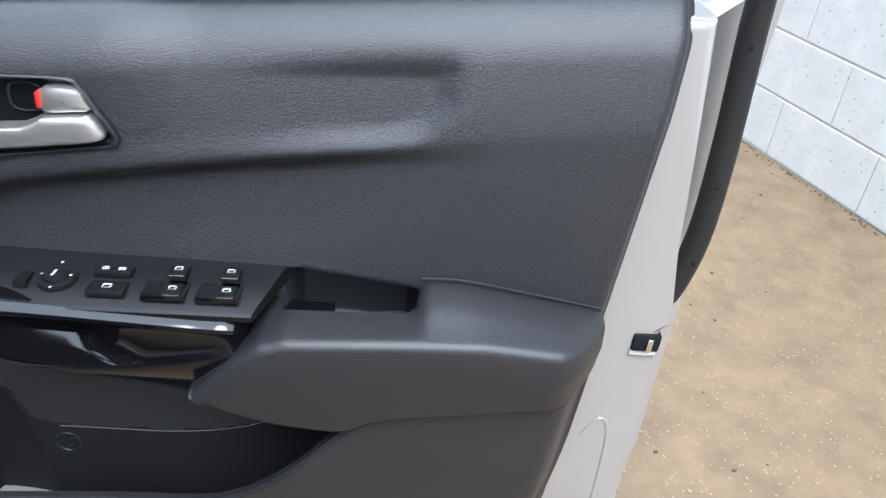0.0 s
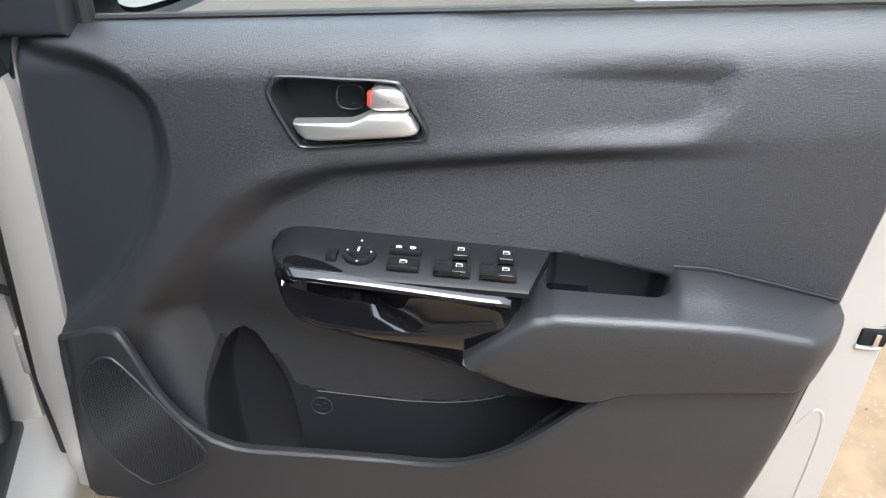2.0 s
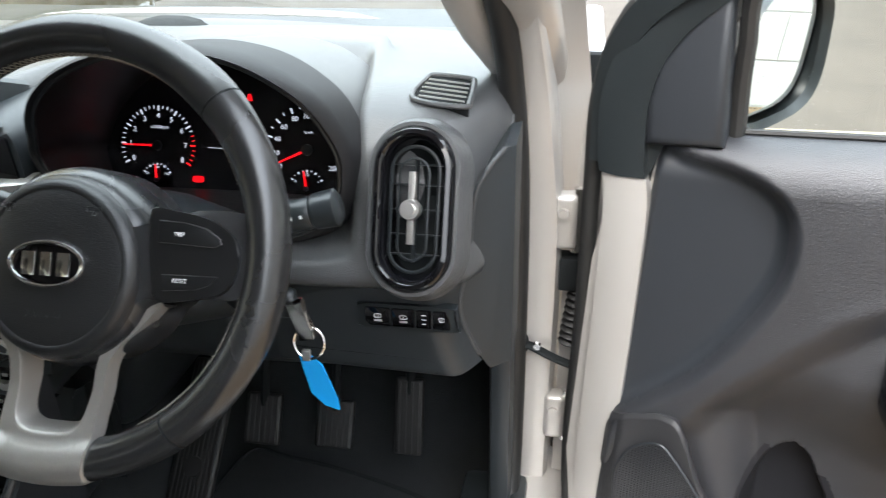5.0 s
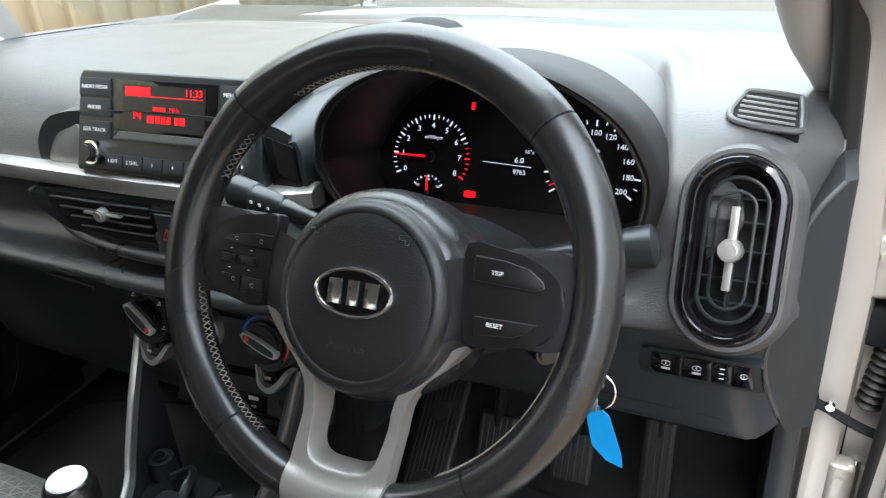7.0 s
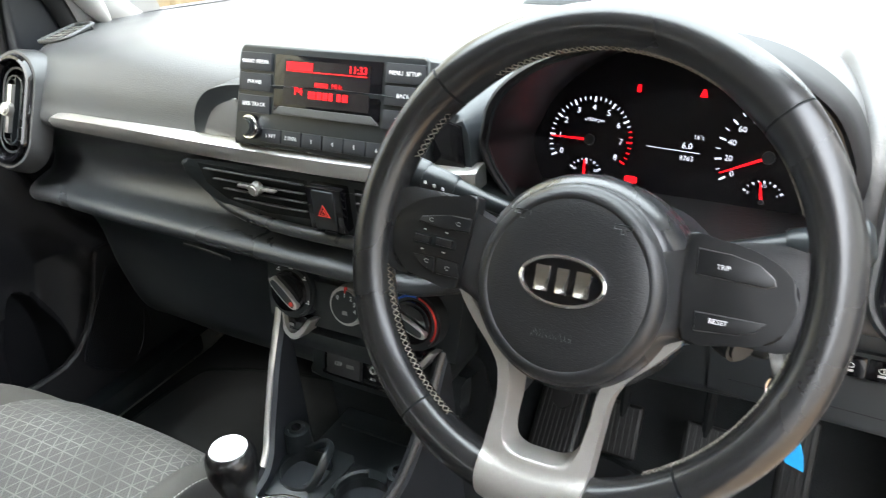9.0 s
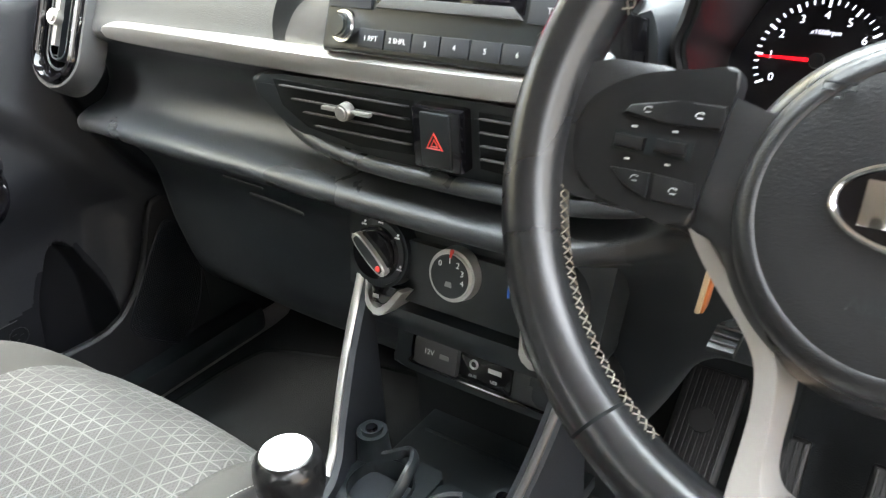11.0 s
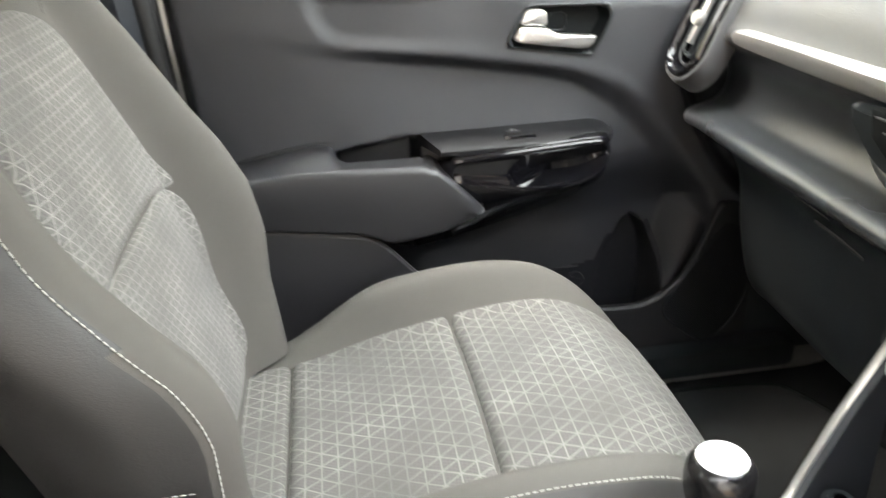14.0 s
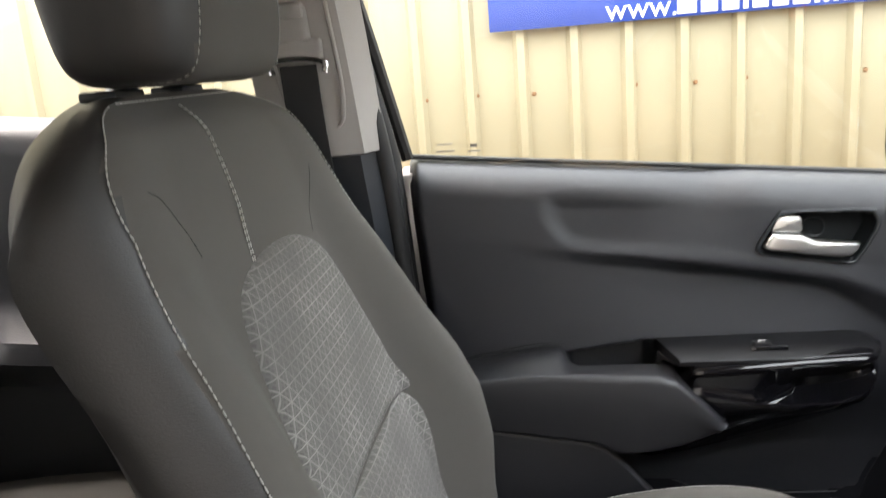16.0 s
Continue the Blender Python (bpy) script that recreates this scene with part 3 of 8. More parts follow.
for sx in (-1, 1):
    def Q(x, y, z, sx=sx):
        return (sx * x, y, z)
    # roof side rails
    rail = spline([(0.575, 0.06, 1.375), (0.60, -0.10, 1.405), (0.605, -0.50, 1.415), (0.60, -1.0, 1.405), (0.58, -1.75, 1.33)], 30)
    link_mesh("roof_rail", *tube([Q(*p) for p in rail], 0.04, 12), PAINT, body, "silver roof rail")
    # windscreen pillars: painted outside, pale trim inside
    ap = spline([(0.700, 0.62, 0.90), (0.690, 0.50, 1.01), (0.665, 0.32, 1.17), (0.61, 0.10, 1.345), (0.575, 0.02, 1.40)], 30)
    link_mesh("windscreen_pillar", *tube([Q(*p) for p in ap], 0.040, 14), PAINT, body, "silver windscreen pillar")
    api = spline([(0.656, 0.47, 0.985), (0.645, 0.44, 1.03), (0.622, 0.38, 1.10), (0.605, 0.27, 1.19), (0.575, 0.10, 1.320), (0.54, 0.0, 1.385)], 30)
    link_mesh("pillar_trim", *tube([Q(*p) for p in api], np.interp(np.arange(30), [0, 4, 9, 29], [0.006, 0.014, 0.024, 0.032]), 14), PALE, body, "pale grey pillar trim")
    part("kick_panel", rbox(Q(0.665, 0.60, 0.52), (0.03, 0.46, 0.50), 0.01), DASH_LOW, body, "dark footwell side panel")
    # front door aperture: hinge pillar, seal
    hp = spline([(0.712, 0.475, 0.26), (0.714, 0.463, 0.45), (0.716, 0.456, 0.62), (0.716, 0.450, 0.80), (0.706, 0.440, 0.92), (0.694, 0.42, 1.02), (0.675, 0.33, 1.14), (0.62, 0.12, 1.32)], 44)
    rings = []
    for p in hp:
        rings.append([Q(p[0] + a, p[1] + b, p[2]) for a, b in ((-0.036, 0.0), (-0.030, -0.012), (-0.010, -0.016), (0.012, -0.013), (0.018, 0.0), (0.019, 0.06), (0.06, 0.09), (0.06, 0.16), (-0.036, 0.16))])
    v, f = loft(rings)
    link_mesh("hinge_pillar", v, f, PAINT, body, "silver painted hinge pillar")
    sl = spline([(0.672, 0.30, 0.33), (0.676, 0.40, 0.36), (0.678, 0.438, 0.45), (0.679, 0.432, 0.62), (0.678, 0.420, 0.85), (0.670, 0.405, 0.99), (0.655, 0.34, 1.12), (0.62, 0.17, 1.275), (0.585, 0.05, 1.365), (0.585, -0.15, 1.415), (0.585, -0.45, 1.42), (0.590, -0.575, 1.385), (0.605, -0.59, 1.31), (0.640, -0.545, 1.12), (0.662, -0.525, 0.9), (0.672, -0.51, 0.60), (0.672, -0.46, 0.40), (0.672, -0.35, 0.34), (0.672, 0.0, 0.33)], 130, True)
    link_mesh("aperture_seal", *tube([Q(*p) for p in sl], 0.0155, 10, True), RUBBER, body, "black rubber aperture seal")
    # centre pillar
    cp = spline([(0.665, -0.60, 0.30), (0.668, -0.60, 0.60), (0.66, -0.60, 0.9), (0.645, -0.61, 1.07)], 12)
    rings = [[Q(p[0] + a, p[1] + b, p[2]) for a, b in ((-0.045, 0.055), (-0.052, 0.0), (-0.045, -0.08), (0.07, -0.09), (0.07, 0.055), (0.0, 0.075))] for p in cp]
    v, f = loft(rings)
    link_mesh("centre_pillar_lower", v, f, TRIM_SMOOTH, body, "black lower centre pillar trim")
    cp = spline([(0.645, -0.60, 1.072), (0.625, -0.605, 1.18), (0.59, -0.61, 1.30), (0.555, -0.61, 1.40)], 12)
    rings = [[Q(p[0] + a, p[1] + b, p[2]) for a, b in ((-0.040, 0.050), (-0.050, 0.02), (-0.052, -0.03), (-0.045, -0.075), (0.06, -0.08), (0.06, 0.055), (0.0, 0.072))] for p in cp]
    v, f = loft(rings)
    cu_ = link_mesh("centre_pillar_upper", v, f, PALE, body, "pale grey upper centre pillar trim")
    ins = spline([(0.018, -0.06), (0.03, -0.02), (0.028, 0.06), (0.018, 0.20), (-0.02, 0.28), (-0.045, 0.2), (-0.05, 0.02), (-0.03, -0.055)], 40, True)
    link_mesh("pillar_recess", *tube([Q(0.579 - 0.28 * b - 0.004, -0.595 + a, 1.17 + b) for a, b in ins], 0.003, 8, True), PALE, cu_)
    # rear door inner trim, glass, tail
    yy = np.linspace(-0.69, -1.55, 24)
    zz = np.linspace(0.36, 1.145, 30)
    Yr_, Zr_ = np.meshgrid(yy, zz, indexing="ij")
    top_ = 1.092 + (-0.5 - Yr_) * 0.094
    Zr_ = 0.36 + (Zr_ - 0.36) / (1.145 - 0.36) * (top_ - 0.36)
    Xr_ = 0.655 + 0.022 * sstep(0.04, 0.0, top_ - Zr_) ** 2 - 0.045 * np.exp(-((Zr_ - 0.80) / 0.035) ** 4) + 0.012 * sstep(0.84, 0.88, Zr_)
    sheet("rear_door_trim", np.stack([sx * Xr_, Yr_, Zr_], -1), TRIM, body, 0.01, "black rear door trim with armrest")
    part("rear_side_panel", rbox(Q(0.745, -1.22, 0.62), (0.06, 1.26, 0.9), 0.02), PAINT, body, "silver rear side panel")
    bm = bmesh.new()
    bm.faces.new([bm.verts.new(Q(0.70 - 0.16 * max(0, z - 1.0), y, z)) for y, z in ((-0.69, 1.08), (-1.60, 1.17), (-1.60, 1.30), (-1.4, 1.36), (-0.69, 1.385))])
    g = part("rear_side_glass", bm, PANE, body, "clear rear side glass", smooth=False)
    g.visible_shadow = False
    # outer wings ahead of the doors
    part("front_wing", rbox(Q(0.765, 0.92, 0.62), (0.05, 0.80, 0.62), 0.02), PAINT, body, "silver front wing")

# windscreen and cowl
wy = np.linspace(0, 1, 14)
wx = np.linspace(-1, 1, 25)
U, W = np.meshgrid(wx, wy, indexing="ij")
ws = np.stack([U * (0.66 - 0.10 * W), 0.98 - 0.96 * W - 0.16 * U ** 2 * (1 - 0.6 * W), 0.955 + 0.455 * W], -1)
v, f = grid(ws)
scr = link_mesh("windscreen", v, f, PANE, body, "clear windscreen")
scr.visible_shadow = False
part("cowl", rbox((0, 1.02, 0.93), (1.36, 0.22, 0.04), 0.01), BLACK, body, "black cowl below the windscreen")
bx, by = np.meshgrid(np.linspace(-0.72, 0.72, 21), np.linspace(1.05, 1.75, 16), indexing="ij")
sheet("bonnet", np.stack([bx, by - 0.12 * (bx / 0.72) ** 2, 0.95 - 0.35 * ((by - 1.05) / 0.9) ** 1.6 - 0.08 * (bx / 0.72) ** 4], -1), PAINT, body, 0.01, "silver bonnet")
part("front_panel", rbox((0, 1.74, 0.45), (1.4, 0.1, 0.5), 0.04), PAINT, body, "silver front end")
part("tailgate", rbox((0, -1.86, 0.72), (1.3, 0.10, 0.84), 0.04), PAINT, body, "silver tailgate")
bm = bmesh.new()
bm.faces.new([bm.verts.new(p) for p in ((-0.58, -1.86, 1.14), (0.58, -1.86, 1.14), (0.52, -1.77, 1.37), (-0.52, -1.77, 1.37))])
g = part("rear_glass", bm, PANE, body, "rear window glass", smooth=False)
g.visible_shadow = False

# wheels
for sx in (-1, 1):
    for y in (1.28, -1.22):
        w_ = part("wheel", disc((sx * 0.60, y, 0.285), (sx, 0, 0), 0.285, 0.285, 0.175, 40, 0.02), RUBBER, body, "black tyre on alloy wheel")
        part("rim", disc((sx * 0.772, y, 0.285), (sx, 0, 0), 0.19, 0.18, 0.012, 32, 0.004), SILVER, w_)

# bulkhead and side linings that close the footwells
part("bulkhead", rbox((0, 0.925, 0.72), (1.36, 0.03, 0.46), 0.004), CARPET, body)
for sx in (-1, 1):
    part("kick_panel", rbox((sx * 0.664, 0.70, 0.61), (0.018, 0.46, 0.66), 0.006), CARPET, body, "dark footwell side lining")

# added matte black panel in place of the gap's shade
part("hinge_gap_shade", rbox((0.765, 0.535, 0.66), (0.06, 0.02, 0.70), 0.004), MATTE, body, "black panel standing in for the shaded gap behind the hinges")
# hinges, check strap and wiring boot of the open door
for z in (0.815, 0.50):
    hg = part("door_hinge", rbox((0.738, 0.452, z), (0.030, 0.028, 0.075), 0.008, None, 3), PAINT, body, "silver painted steel door hinge")
    part("door_leaf", rbox((0.762, 0.474, z - 0.004), (0.028, 0.030, 0.052), 0.006, None, 3), PAINT, hg)
    part("pin", disc((0.752, 0.450, z - 0.044), (0, 0, 1), 0.006, 0.006, 0.09, 14), CHROME, hg)
    part("bolt", disc((0.735, 0.439, z + 0.015), (0, -1, 0), 0.008, 0.007, 0.005, 6), PAINT, hg)
ck = link_mesh("door_check", *tube(spline([(0.688, 0.437, 0.630), (0.705, 0.432, 0.627), (0.745, 0.425, 0.612), (0.79, 0.42, 0.603)], 16), [0.0075] * 16, 8, flat=0.6), MATTE, body, "black steel door check strap")
part("strap_end", rbox((0.690, 0.436, 0.630), (0.014, 0.014, 0.022), 0.004), MATTE, ck)
part("strap_bolt", disc((0.709, 0.428, 0.634), (0, -1, 0), 0.006, 0.005, 0.006, 12), CHROME, ck)
nb = 60
bp_ = np.array([(0.752 + 0.010 * k / nb, 0.462, 0.62 + 0.09 * k / nb) for k in range(nb)])
bt = link_mesh("wiring_boot", *tube(bp_, [0.013 + 0.003 * math.sin(k * 0.9) for k in range(nb)], 12), RUBBER, body, "black corrugated rubber wiring boot")
part("boot_plug", rbox((0.748, 0.462, 0.735), (0.032, 0.03, 0.05), 0.006), MATTE, bt)

# ---- front doors: inner trim, shell, glass, mirror ----
HX, HY = 0.773, 0.4626            # hinge line of the driver's door
OPEN = 71.0                       # degrees by which it stands open


def sill(Y):
    return 0.974 + (0.30 - np.asarray(Y)) * 0.094


RIDGE = [(0.46, 0.47), (0.38, 0.555), (0.312, 0.622), (0.25, 0.710), (0.206, 0.765), (0.165, 0.808), (0.121, 0.840), (0.054, 0.864), (-0.038, 0.880), (-0.144, 0.897), (-0.28, 0.917), (-0.6, 0.955)]
LIP = [(0.46, 0.56), (0.41, 0.590), (0.363, 0.618), (0.325, 0.634), (0.303, 0.634), (0.290, 0.612), (0.265, 0.551), (0.238, 0.508), (0.207, 0.479), (0.18, 0.468), (0.155, 0.466), (0.06, 0.471), (-0.007, 0.473), (-0.05, 0.477), (-0.08, 0.485), (-0.105, 0.497), (-0.136, 0.521), (-0.165, 0.551), (-0.205, 0.597), (-0.228, 0.624), (-0.241, 0.637), (-0.255, 0.650), (-0.276, 0.658), (-0.346, 0.669), (-0.40, 0.677), (-0.50, 0.690)]
MAP_POCKET = [(0.297, 0.650), (0.270, 0.551), (0.245, 0.48), (0.225, 0.40), (0.18, 0.365), (0.14, 0.355), (-0.035, 0.355), (-0.10, 0.375), (-0.15, 0.42), (-0.19, 0.475), (-0.235, 0.53), (-0.265, 0.60), (-0.15, 0.68), (0.10, 0.76), (0.22, 0.76)]
BOTTLE = spline([(0.186, 0.611), (0.166, 0.612), (0.150, 0.600), (0.136, 0.575), (0.116, 0.535), (0.103, 0.47), (0.098, 0.38), (0.104, 0.305), (0.15, 0.295), (0.215, 0.305), (0.224, 0.38), (0.228, 0.46), (0.229, 0.515), (0.220, 0.560), (0.206, 0.592)], 56, True)
CORNER = spline([(0.42, 0.966), (0.33, 0.962), (0.265, 0.950), (0.228, 0.925), (0.214, 0.885), (0.218, 0.83), (0.245, 0.765), (0.294, 0.685), (0.371, 0.605), (0.45, 0.53), (0.50, 0.75)], 60, True)
SPEAKER = spline([(0.360, 0.560), (0.346, 0.578), (0.326, 0.592), (0.306, 0.588), (0.262, 0.538), (0.220, 0.470), (0.216, 0.450), (0.230, 0.428), (0.288, 0.382), (0.312, 0.384), (0.344, 0.413), (0.366, 0.468), (0.371, 0.523)], 52, True)
SCOOP = spline([(0.10, 0.985), (-0.167, 0.990), (-0.227, 0.994), (-0.273, 0.998), (-0.308, 0.998), (-0.323, 0.990), (-0.327, 0.976), (-0.319, 0.950), (-0.296, 0.922), (-0.26, 0.911), (-0.222, 0.906), (-0.147, 0.895), (-0.03, 0.876), (0.10, 0.84)], 90, True)


PULL = [(-0.176, 0.780), (-0.187, 0.7815), (-0.249, 0.774), (-0.295, 0.768), (-0.306, 0.762), (-0.306, 0.69), (-0.176, 0.69)]
HANDLE = [(0.104, 0.934), (0.101, 0.944), (0.094, 0.9495), (0.04, 0.9515), (-0.009, 0.9525), (-0.017, 0.948), (-0.030, 0.929), (-0.040, 0.912), (-0.038, 0.904), (-0.032, 0.9025), (0.02, 0.894), (0.070, 0.8865), (0.080, 0.891), (0.094, 0.913)]


def trim_x(Y, z):
    """How far out the inner trim's surface lies."""
    ridge = np.interp(Y, [p[0] for p in RIDGE[::-1]], [p[1] for p in RIDGE[::-1]])
    top = sill(Y)
    q = np.clip((z - top + 0.048) / 0.0485, 0, 1)
    X = 0.655 + 0.056 * (1 - np.sqrt(1 - q ** 2))
    strength = sstep(-0.38, -0.12, Y)
    X = X + 0.018 * np.clip((z - ridge) / np.maximum(top - ridge, 0.02), 0, 1) ** 1.3 * sstep(-0.03, -0.12, Y)
    below = ridge - z
    X = X + strength * 0.017 * sstep(-0.002, 1.0, below / (0.022 + 0.05 * sstep(0.02, 0.22, Y))) * (1 - 0.8 * sstep(0.02, 0.17, below) * sstep(0.20, 0.08, Y))
    scoop = sdist(SCOOP, Y, z)
    X = X + 0.0085 * sstep(-0.004, 0.022 + 0.014 * sstep(0.95, 0.985, z), scoop) * sstep(-0.10, -0.27, Y)
    X = X - 0.002 * np.exp(-((z - ridge - 0.004) / 0.013) ** 2) * sstep(-0.31, -0.20, Y) * sstep(0.25, 0.10, Y)
    pocket = sdist(MAP_POCKET, Y, z)
    wide = 0.012 + 0.070 * sstep(0.13, 0.26, Y)
    recess = 0.040 * sstep(-0.003, 1.0, pocket / wide) * sstep(0.74, 0.60, z + 0.25 * np.clip(-Y, 0, 1))
    X = X + np.maximum(recess, 0.080 * sstep(0.0, 0.020, sdist(BOTTLE, Y, z)))
    X = X + 0.044 * sstep(-0.002, 0.014, sdist(PULL, Y, z))
    X = X + 0.040 * sstep(0.0, 0.005, sdist(HANDLE, Y, z))
    X = X + 0.026 * sstep(-0.004, 0.026, sdist(CORNER, Y, z))
    return X


def lower_x(Y, z):
    """The lower panel, proud of the pocket behind it."""
    d = np.clip(np.interp(Y, [p[0] for p in LIP[::-1]], [p[1] for p in LIP[::-1]]) - z, 0, 1)
    X = 0.652 - (0.018 + 0.034 * sstep(0.0, -0.20, Y)) * (1 - 0.5 * sstep(0.60, 0.36, z)) * sstep(0.36, 0.24, Y)
    return X + 0.004 * sstep(0.006, 0.0, d)


def front_door(s, driver):
    """s = 1 the driver's door, s = -1 its mirror image on the passenger's side. Built shut."""
    door = thing("front_door", (s * HX, HY, 0.0),
                 "open driver's front car door with black trim panel and silver shell" if driver else "closed front passenger door with black trim and clear window", "car door", "front doors")
    if driver:
        door.matrix_basis = pose(HX, HY, 0, 0, 0, OPEN)

    def P(X, Y, z):
        return (s * X, Y, z)

    # inner trim panel
    nu, nv = 330, 190
    u, w = np.meshgrid(np.interp(np.linspace(0, 1, nu), [0, 0.12, 0.50, 1], [0, 0.14, 0.33, 1]), np.linspace(0, 1, nv), indexing="ij")
    Ya = 0.37 - 0.875 * u
    z = 0.335 + (1 - (1 - w) ** 1.25) * (sill(Ya) - 0.335)
    Yf = 0.372 + (0.955 - z) * 0.055
    Yr = -0.510 + (1.04 - z) * 0.066 + 0.13 * sstep(0.47, 0.33, z) ** 2
    Y = Yf + (Yr - Yf) * u
    X = trim_x(Y, z)
    X = X + 0.022 * sstep(0.020, 0.0, Y - Yr) ** 2 + 0.012 * sstep(0.012, 0.0, Yf - Y) ** 2
    pts = np.stack([s * X, Y, z], -1)
    v, f = grid(pts)
    corner = sdist(CORNER, Y, z).reshape(-1)
    bin_ = sdist(MAP_POCKET, Y, z).reshape(-1)
    # darker smooth pocket lining; in the bottle recess its colour stands in for shade
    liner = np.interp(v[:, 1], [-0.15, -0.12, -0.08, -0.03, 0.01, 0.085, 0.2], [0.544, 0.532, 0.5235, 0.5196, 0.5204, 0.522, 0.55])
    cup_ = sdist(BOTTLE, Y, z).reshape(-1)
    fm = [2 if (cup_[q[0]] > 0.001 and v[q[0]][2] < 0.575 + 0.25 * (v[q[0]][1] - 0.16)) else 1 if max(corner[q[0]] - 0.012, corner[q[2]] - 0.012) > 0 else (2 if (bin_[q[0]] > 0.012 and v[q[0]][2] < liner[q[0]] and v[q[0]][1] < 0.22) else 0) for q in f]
    trim = link_mesh("trim_panel", v, f, [TRIM, TRIM_SMOOTH, SHADED_POCKET], door, "black grained door trim with sculpted pad and pocket", face_mats=fm, sharp=60)
    # lower panel with the pocket's lip
    Yl = np.r_[np.linspace(0.40, 0.30, 20), np.linspace(0.297, 0.17, 50), np.linspace(0.165, -0.06, 30), np.linspace(-0.065, -0.30, 60), np.linspace(-0.305, -0.49, 36)]
    lz = np.interp(Yl, [p[0] for p in LIP[::-1]], [p[1] for p in LIP[::-1]])
    wv = np.r_[np.linspace(0, 0.9, 30), np.linspace(0.92, 1.0, 12)]
    zl = 0.335 + (lz - 0.335)[:, None] * wv[None]
    yl = np.repeat(Yl[:, None], len(wv), 1)
    r_end = -0.510 + (1.04 - zl) * 0.066 + 0.13 * sstep(0.47, 0.33, zl) ** 2 + 0.004
    f_end = 0.372 + (0.955 - zl) * 0.055 - 0.004
    yl = np.clip(yl, r_end, f_end)
    xl = lower_x(yl, zl) + 0.055 * sstep(0.050, 0.0, yl - r_end) ** 1.6 + 0.01 * sstep(0.02, 0.0, f_end - yl)
    inner_edge = np.stack([s * (xl[:, -1] + 0.008), yl[:, -1], zl[:, -1] - 0.001], -1)[:, None]
    inner_low = np.stack([s * (xl[:, -1] + 0.009), yl[:, -1], zl[:, -1] - 0.03], -1)[:, None]
    v, f = grid(np.concatenate([np.stack([s * xl, yl, zl], -1), inner_edge, inner_low], 1))
    link_mesh("lower_panel", v, f, ARM, door, "black lower door panel with map pocket lip", sharp=50)
    cr2 = spline([(0.085, 0.522), (0.010, 0.5204), (-0.031, 0.5196), (-0.08, 0.5235), (-0.12, 0.532), (-0.15, 0.544)], 24)
    link_mesh("seam", *tube([P(float(trim_x(a, b)) - 0.0005, a, b) for a, b in cr2], 0.0006, 6), GREY_MARK, trim)

    # speaker grille: a pierced plate over a dark cavity
    pitch = 0.0041
    gy, gz = np.meshgrid(np.arange(0.20, 0.39, pitch), np.arange(0.36, 0.61, pitch), indexing="ij")
    keep = sdist(SPEAKER, gy, gz) > 0.0012
    V, F = [], []
    edge_uv = [(-1, -1), (0, -1), (1, -1), (1, 0), (1, 1), (0, 1), (-1, 1), (-1, 0)]
    for cy, cz in zip(gy[keep], gz[keep]):
        b0 = len(V)
        for ring_k in (0, 1, 2):
            for k_, (eu, ev) in enumerate(edge_uv):
                g_ = 0.5 if ring_k == 0 else 0.35 / max(1e-6, math.hypot(eu, ev))
                a_, b_ = cy + eu * g_ * pitch, cz + ev * g_ * pitch
                V.append(P(float(lower_x(a_, b_)) - (0.003 if ring_k < 2 else 0.0012), a_, b_))
        for ring_k in (0, 8):
            F += [(b0 + ring_k + k_, b0 + ring_k + (k_ + 1) % 8, b0 + ring_k + 8 + (k_ + 1) % 8, b0 + ring_k + 8 + k_) for k_ in range(8)]
    grille = link_mesh("speaker_grille", V, F, GRILLE, door, "perforated black speaker grille", smooth=False)
    c_sp = SPEAKER.mean(0)
    rings = [[P(float(lower_x(*(c_sp + (p - c_sp) * k))) - 0.0006, *(c_sp + (p - c_sp) * k)) for p in SPEAKER] for k in (1.0, 0.9, 0.7, 0.4, 0.002)]
    v, f = grid(rings, close_v=True)
    link_mesh("grille_cavity", v, f, MATTE, grille)
    link_mesh("grille_rim", *tube([P(float(lower_x(*p)) - 0.0025, *p) for p in SPEAKER], 0.0020, 8, True), TRIM_SMOOTH, grille)

    # recycling mark in the pocket
    em = [P(float(trim_x(0.08, 0.497)) - 0.001, 0.080 + 0.014 * math.cos(a), 0.497 + 0.014 * math.sin(a)) for a in np.linspace(0, 2 * math.pi, 18, endpoint=False)]
    mark = link_mesh("moulded_mark", *tube(em, 0.0009, 6, True), BLACK, door)
    for da, db in ((-0.005, 0.005), (0.005, 0.001), (-0.003, -0.005)):
        part("mark_stroke", rbox(P(float(trim_x(0.08, 0.497)) - 0.001, 0.080 + da, 0.497 + db), (0.0012, 0.006, 0.0012), 0.0003), BLACK, mark)

    # inner handle
    bez = spline([(0.107, 0.934), (0.104, 0.946), (0.095, 0.9525), (0.04, 0.9545), (-0.010, 0.9555), (-0.020, 0.950), (-0.033, 0.930), (-0.044, 0.911), (-0.042, 0.902), (-0.034, 0.8995), (0.02, 0.891), (0.072, 0.8835), (0.083, 0.889), (0.097, 0.912)], 64, True)
    c = np.array([0.03, 0.921])
    rings = []
    for k, d in ((1.03, 0.003), (1.02, -0.0035), (0.985, -0.0045), (0.955, -0.0035), (0.945, -0.001), (0.935, -0.0015), (0.92, 0.010), (0.84, 0.024), (0.4, 0.026), (0.02, 0.026)):
        rings.append([P(0.6535 + d + 0.004 * float(sstep(0.92, 0.96, q[1])), *q) for q in c + (bez - c) * k])
    v, f = grid(rings, close_v=True)
    hb = link_mesh("handle_bezel", v, f, [BLACK, MATTE], door, "black handle recess", face_mats=[0 if n < 5 * 64 else 1 for n in range(len(f))])
